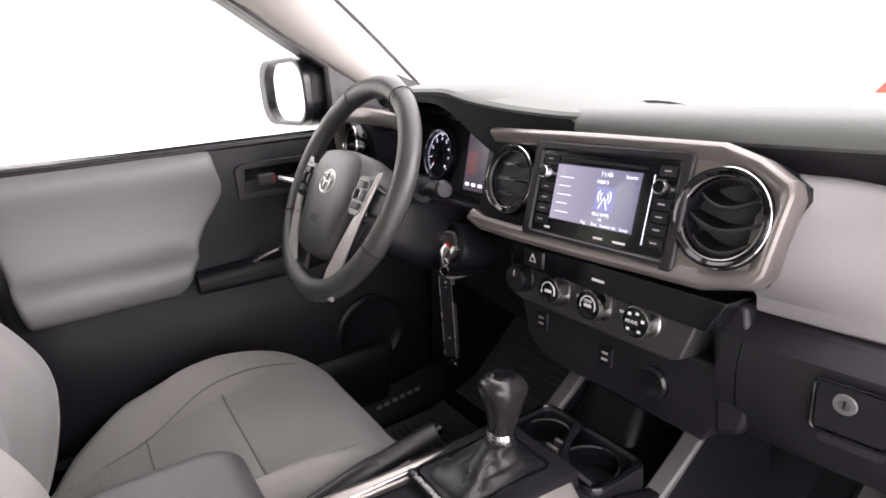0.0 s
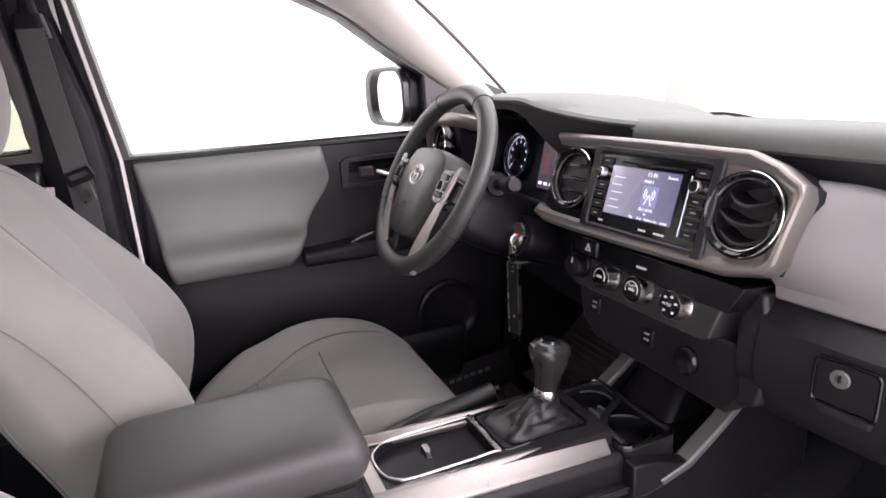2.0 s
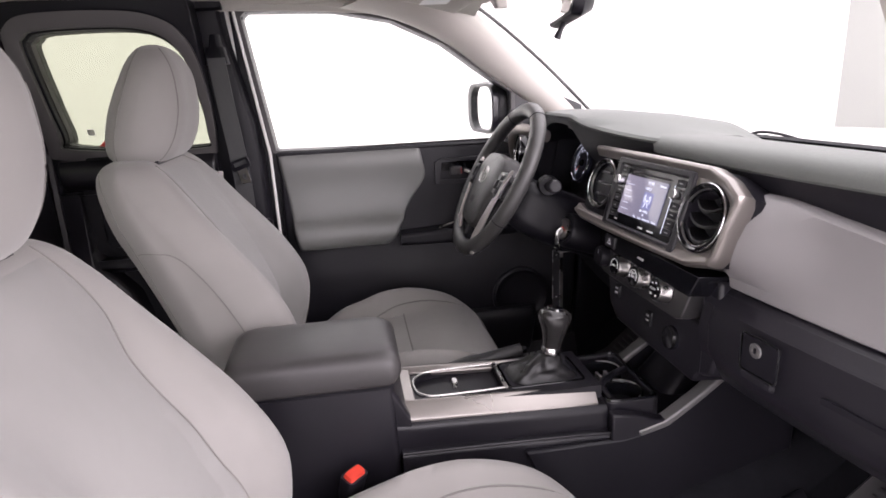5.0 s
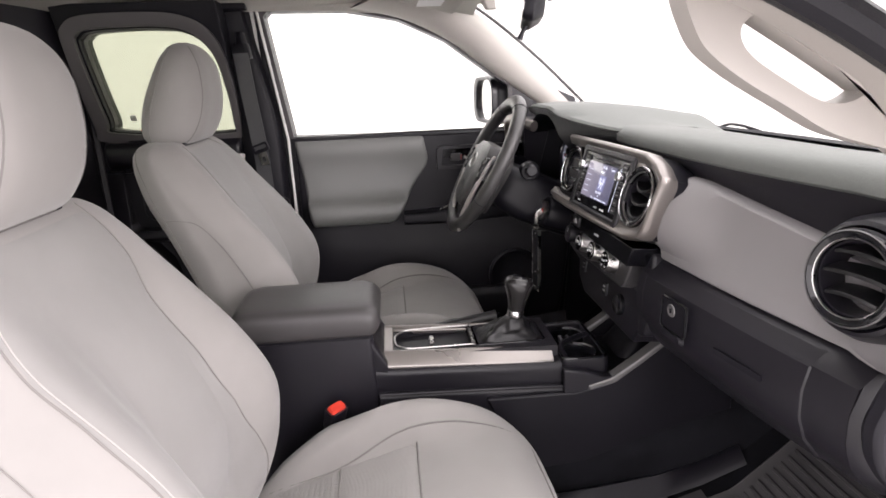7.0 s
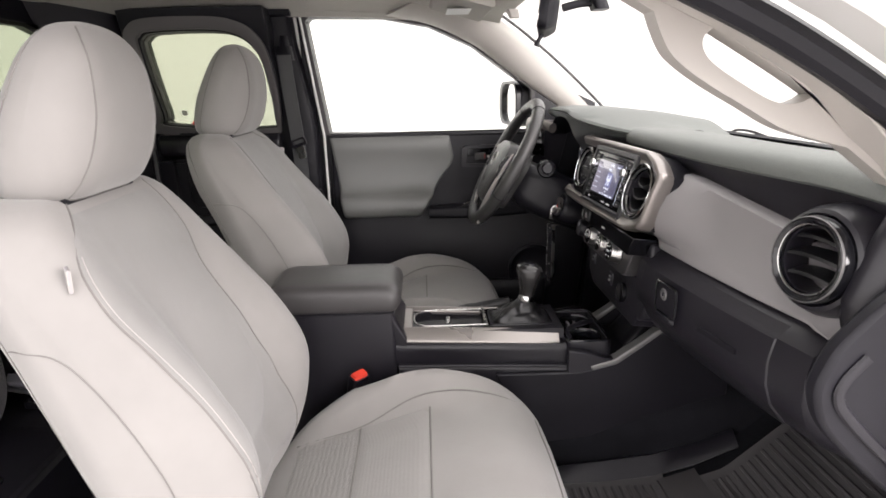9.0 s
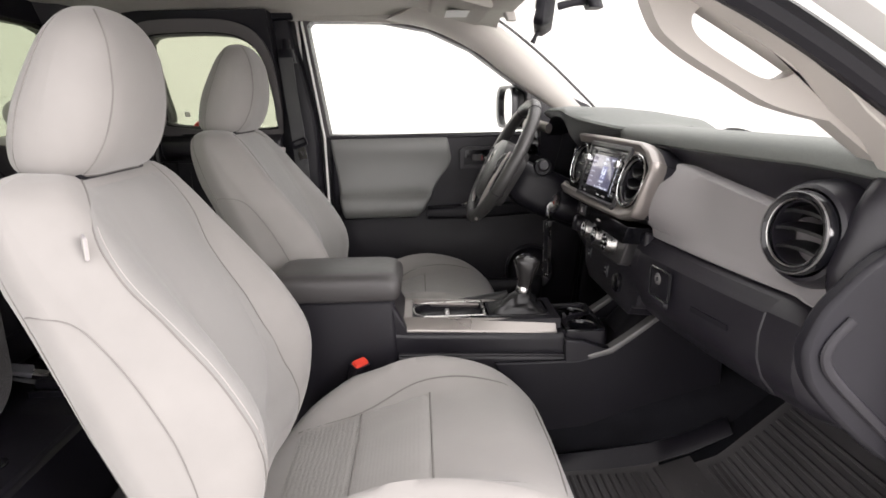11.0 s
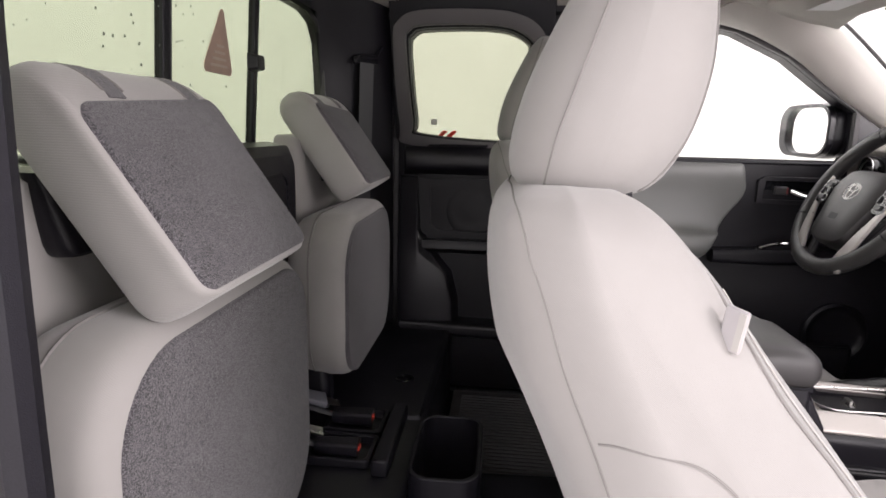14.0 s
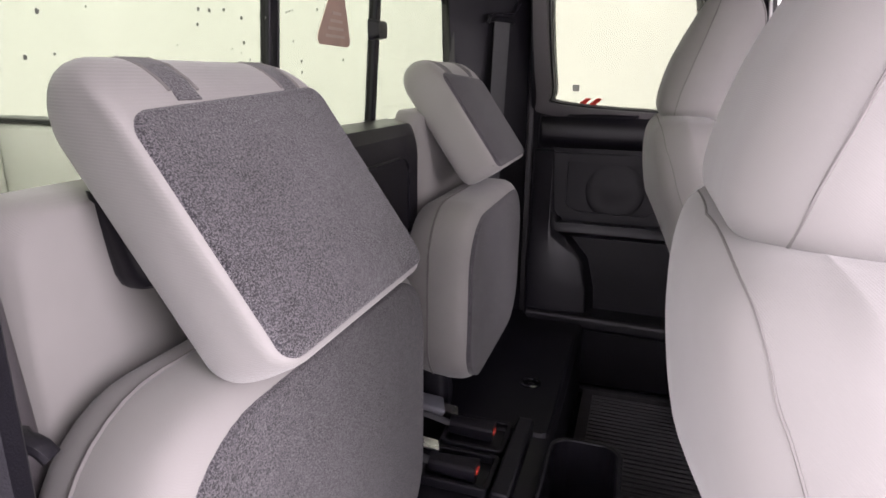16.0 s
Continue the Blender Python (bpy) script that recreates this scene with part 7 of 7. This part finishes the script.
# rear belt on the far corner
rb = thing("rear_seat_belt", (-0.55, -0.85, 0.6), "grey seat belt running down the rear corner trim", "seat belt")
RBM = frame_at((-0.548, -0.845, 1.04), (-0.95, 0.55, 0), (0, 0.1, 1))
part("guide_slot", stack([(0.0, -0.042, 0.042, -0.006, 0.010, 0.005), (-0.006, -0.040, 0.040, -0.004, 0.008, 0.004)], "y"), DEEP, rb, "black belt slot", m=RBM.copy())
part("slot_rim", tube([(-0.045, -0.004, -0.008), (-0.03, -0.006, 0.010), (0.03, -0.006, 0.012), (0.042, -0.005, 0.030), (0.052, -0.003, 0.040)], 0.0045, 8), BLACK, rb, m=RBM.copy())
part("webbing", loft([[(u, -0.004 - 0.02 * t, -0.002 - 0.42 * t) for u in (-0.024, 0.024)] + [(u, -0.0055 - 0.02 * t, -0.002 - 0.42 * t) for u in (0.024, -0.024)] for t in (0, 0.25, 0.5, 0.75, 1.0)]), WEBBING, rb, "grey webbing", m=RBM.copy())
# belt tongue hook near the passenger rear pillar
hook = thing("pillar_hook", (0.645, -0.83, 0.735), "dark grey plastic belt hook on the rear pillar", "hook")
part("arm", tube(smooth([(0.648, -0.845, 0.733), (0.644, -0.815, 0.740), (0.641, -0.802, 0.737), (0.639, -0.796, 0.730)], 4), [0.0085] * 6 + [0.006] * 7, 10, flat=0.7), BLACK, hook, "dark plastic arm")

# ---- floor mats ----
def mat_ribs(name, x0, x1, y0, y1, z_at, n, label, along_x=True):
    mt = thing(name, ((x0 + x1) / 2, (y0 + y1) / 2, z_at((y0 + y1) / 2)), label, "floor mat")
    bm = bmesh.new()
    ys = [y0 + (y1 - y0) * j / 12 for j in range(13)]
    loops = [[(x0, y, z_at(y) + 0.004), (x0 + 0.008, y, z_at(y) + 0.014), (x0 + 0.02, y, z_at(y) + 0.008), (x1 - 0.02, y, z_at(y) + 0.008), (x1 - 0.008, y, z_at(y) + 0.014), (x1, y, z_at(y) + 0.004)] for y in ys]
    loft(loops, bm)
    part("base", bm, RUBBER, mt, "black rubber sheet")
    for k in range(n):
        if along_x:
            y = y0 + 0.03 + (y1 - y0 - 0.06) * k / (n - 1)
            bm = tube([(x0 + 0.03, y, z_at(y) + 0.010), (x1 - 0.03, y, z_at(y) + 0.010)], 0.0042, 6)
        else:
            x = x0 + 0.03 + (x1 - x0 - 0.06) * k / (n - 1)
            bm = tube([(x, y, z_at(y) + 0.010) for y in ys[1:-1]], 0.0042, 6)
        part("rib", bm, RUBBER, mt)
    return mt


def toe_z(y):
    return float(np.interp(y, [-0.7, 0.52, 0.66, 0.80, 0.92], [FLOOR, FLOOR, 0.175, 0.30, 0.45]))


m1 = mat_ribs("floor_mat", 0.16, 0.62, 0.24, 0.55, toe_z, 16, "ribbed black rubber floor mat on the passenger side")
m2 = mat_ribs("floor_mat", 0.20, 0.62, 0.60, 0.82, toe_z, 13, "ribbed black rubber toe mat on the passenger side")
m3 = mat_ribs("floor_mat", -0.60, -0.16, 0.16, 0.56, toe_z, 20, "ribbed black rubber floor mat under the driver")
m4 = mat_ribs("floor_mat", -0.60, -0.18, 0.60, 0.80, toe_z, 12, "ribbed black rubber toe mat under the pedals")
m5 = mat_ribs("floor_mat", -0.62, 0.62, -0.605, -0.30, toe_z, 76, "ribbed black rubber rear floor mat", False)
part("bridge", loft([[(0.175, y, toe_z(y) + 0.004), (0.185, y, toe_z(y) + 0.016), (0.62, y, toe_z(y) + 0.010), (0.62, y, toe_z(y) + 0.004)] for y in (0.535, 0.56, 0.585, 0.61)]), RUBBER, m1, "smooth rubber strip with raised dots")
part("side_lip", loft([[(x_, y, toe_z(y) + 0.012), (x_ - 0.030, y, toe_z(y) + h_), (x_ - 0.037, y, toe_z(y) + h_ - 0.003), (x_ - 0.010, y, toe_z(y) + 0.002)] for x_, y, h_ in ((0.178, 0.25, 0.020), (0.176, 0.34, 0.034), (0.172, 0.44, 0.040), (0.168, 0.54, 0.042), (0.172, 0.62, 0.040), (0.186, 0.70, 0.034))]), BLACK, m1, "raised black rubber edge", sharp=60)
dots = bmesh.new()
for i in range(18):
    for j in range(3):
        dx, dy = 0.20 + 0.0235 * i + 0.011 * (j % 2), 0.556 + 0.017 * j
        loft([[(dx + q * 0.005 * math.cos(t), dy + q * 0.005 * math.sin(t), toe_z(dy) + 0.010 + h) for t in [2 * math.pi * k / 8 for k in range(8)]] for q, h in ((1, 0.0), (0.8, 0.004), (0.3, 0.0055))], dots)
tagged(part("raised_dots", dots, RUBBER, m1, "small raised rubber dots"), kind="stuff")
part("side_lip", loft([[(-0.600, y, z_ + 0.012), (-0.640, y, z_ + 0.085), (-0.646, y, z_ + 0.080), (-0.606, y, z_ + 0.004)] for y, z_ in ((0.26, FLOOR), (0.44, FLOOR), (0.58, 0.148))]), DEEP, m3, "raised black rubber edge", bev=0.002)
MT = frame_at((-0.6195, 0.455, 0.188), (0, 1, 0.10), (-0.48, 0, 0.88))
for k in range(6):
    part("print_bar", block(-0.060 + 0.0205 * k, -0.0465 + 0.0205 * k, -0.0012, 0.002, -0.0042, 0.0042), DIMSILVER, m3, m=MT.copy())

# ---- mirrors, visors, wiper, grab handle ----
mir = thing("door_mirror", (-0.80, 0.42, 0.80), "black door mirror with a bright glass outside the window", "door mirror")
MH = frame_at((-0.872, 0.372, 0.898), (1, 0.10, 0), (0, 0, 1)) @ Matrix.Translation((0.012, 0, 0)) @ Matrix.Diagonal((1.13, 1, 1, 1))
part("housing", stack([(0.0, -0.105, 0.105, -0.072, 0.072, 0.050), (0.015, -0.110, 0.110, -0.077, 0.077, 0.055), (0.05, -0.105, 0.108, -0.072, 0.072, 0.05), (0.085, -0.08, 0.09, -0.050, 0.05, 0.04), (0.10, -0.04, 0.06, -0.025, 0.025, 0.02)], "y", dens=2), BLACK, mir, "black mirror housing", m=MH.copy())
part("rim", ringplate(rrect(-0.106, 0.106, -0.073, 0.073, 0.050, 7, 3), rrect(-0.074, 0.097, -0.063, 0.063, 0.045, 7, 3), -0.018, 0.002), BLACK, mir, m=MH.copy(), bev=0.003)
part("mirror_glass", stack([(-0.006, -0.093, 0.097, -0.064, 0.064, 0.045), (-0.003, -0.093, 0.097, -0.064, 0.064, 0.045)], "y"), MIRROR, mir, "mirror glass", m=MH.copy())
part("arm", stack([(-0.80, 0.40, 0.46, 0.83, 0.865, 0.012), (-0.73, 0.41, 0.50, 0.82, 0.90, 0.012)], "x"), BLACK, mir, "black mirror arm")
rv = thing("rear_view_mirror", (0.0, 0.32, 1.06), "black rear-view mirror on a windscreen stalk", "mirror")
part("stalk", tube(smooth([(0.0, 0.425, 1.118), (0.0, 0.405, 1.115), (0.0, 0.375, 1.112), (0.0, 0.345, 1.105)], 4), 0.008, 10), DEEP, rv, "black ball-joint stalk")
part("mount", stack([(1.10, -0.025, 0.025, 0.405, 0.435, 0.01), (1.135, -0.03, 0.03, 0.39, 0.42, 0.012), (1.165, -0.035, 0.035, 0.34, 0.385, 0.015)], "z"), DEEP, rv, "black mirror mount")
RVM = frame_at((0.0, 0.300, 1.092), (1, -0.20, 0), (0, 0.12, 1))
part("housing", stack([(0.0, -0.12, 0.12, -0.032, 0.032, 0.022), (0.016, -0.122, 0.122, -0.034, 0.034, 0.024), (0.035, -0.09, 0.09, -0.022, 0.022, 0.018)], "y", dens=2), DEEP, rv, "black mirror housing", m=RVM.copy())
part("mirror_glass", stack([(-0.002, -0.115, 0.115, -0.028, 0.028, 0.02), (0.001, -0.115, 0.115, -0.028, 0.028, 0.02)], "y"), MIRROR, rv, "mirror glass", m=RVM.copy())
part("day_night_tab", tube([(0, 0.01, -0.03), (0, 0.004, -0.045), (0, 0.0, -0.058)], [0.005, 0.004, 0.006], 8), DEEP, rv, m=RVM.copy())
for s in (-1, 1):
    vs = thing("sun_visor", (s * 0.34, 0.2, 1.17), "pale grey sun visor folded up against the headliner", "sun visor", "sun visors")
    part("blade", stack([(-0.17, 0.09, 0.235, 1.168, 1.186, 0.009), (0.17, 0.09, 0.235, 1.166, 1.184, 0.009)], "x", dens=2, warp=lambda x, y, z, s=s: (s * 0.36 + x, y, z - 0.25 * (y - 0.09))), HEADLINER, vs, "pale grey visor blade")
    part("label", block(s * 0.36 - 0.06, s * 0.36 + 0.06, 0.13, 0.19, 1.1415, 1.1425), WHITE, vs, "white warning label")
solid("visor_clip", stack([(1.13, -0.43, -0.40, 0.30, 0.325, 0.005), (1.15, -0.44, -0.39, 0.29, 0.32, 0.006)], "z"), PILLAR, "small pale plastic clip at the windscreen edge", "clip")
for x0, x1, y, z in ((-0.30, 0.30, 0.868, 0.827), (0.16, 0.70, 0.80, 0.803)):
    wp = thing("windscreen_wiper", ((x0 + x1) / 2, y, z), "black windscreen wiper resting at the bottom of the glass", "wiper", "wipers")
    part("blade", tube([(x0, y, z), (x0 + 0.1, y + 0.002, z - 0.002), ((x0 + x1) / 2, y + 0.012, z - 0.012), (x1, y - 0.01, z - 0.020)], 0.0032, 6), DEEP, wp, "black rubber blade")
    part("arm", tube(smooth([(x0 - 0.02, y + 0.004, z - 0.002), (x0 + 0.02, y + 0.006, z + 0.009), (x0 + 0.08, y + 0.014, z + 0.007), (x0 + 0.16, y + 0.03, z - 0.010), (x0 + 0.22, y + 0.05, z - 0.030)], 4), 0.0035, 6), DEEP, wp, "black wiper arm")

grab = thing("grab_handle", (0.60, 0.42, 0.97), "pale plastic grab handle moulded on the windscreen pillar", "grab handle")
GO = [(0.10, 1.140), (0.20, 1.098), (0.262, 1.070), (0.292, 1.045), (0.303, 1.020), (0.317, 0.993), (0.335, 0.976), (0.365, 0.956), (0.406, 0.933), (0.441, 0.913), (0.470, 0.902), (0.515, 0.890), (0.553, 0.882), (0.580, 0.862), (0.625, 0.812), (0.640, 0.815), (0.600, 0.862), (0.545, 0.905), (0.490, 0.938), (0.435, 0.972), (0.370, 1.010), (0.31, 1.045), (0.22, 1.092), (0.11, 1.142)]
GH = [(0.352, 0.998), (0.357, 1.010), (0.370, 1.012), (0.414, 0.989), (0.474, 0.955), (0.476, 0.944), (0.458, 0.936), (0.434, 0.939), (0.400, 0.957), (0.364, 0.980)]
go = [(p.x, p.y) for p in smooth([(a_, b_, 0) for a_, b_ in GO], 3, True)]
gh = [(p.x, p.y) for p in smooth([(a_, b_, 0) for a_, b_ in GH], 3, True)]
gplate = ringplate(go, gh, 0.586, 0.616, "x", n=60)
part("grip", gplate, PILLAR, grab, "pale beige plastic handle", bev=0.013, seg=4, sharp=75)
part("pillar_base", prism([(0.10, 1.130), (0.20, 1.085), (0.262, 1.060), (0.300, 1.042), (0.364, 1.012), (0.405, 0.990), (0.466, 0.955), (0.52, 0.900), (0.56, 0.868), (0.61, 0.80), (0.645, 0.80), (0.590, 0.864), (0.523, 0.914), (0.444, 0.970), (0.379, 1.009), (0.320, 1.044), (0.20, 1.102), (0.11, 1.142)], 0.616, 0.676, "x"), PILLAR, grab, "pale beige pillar moulding", bev=0.002)
part("grip_seam", tube([(0.5857, 0.312, 1.022), (0.5857, 0.332, 1.013), (0.5857, 0.348, 1.006)], 0.0009, 5), DIMSILVER, grab)
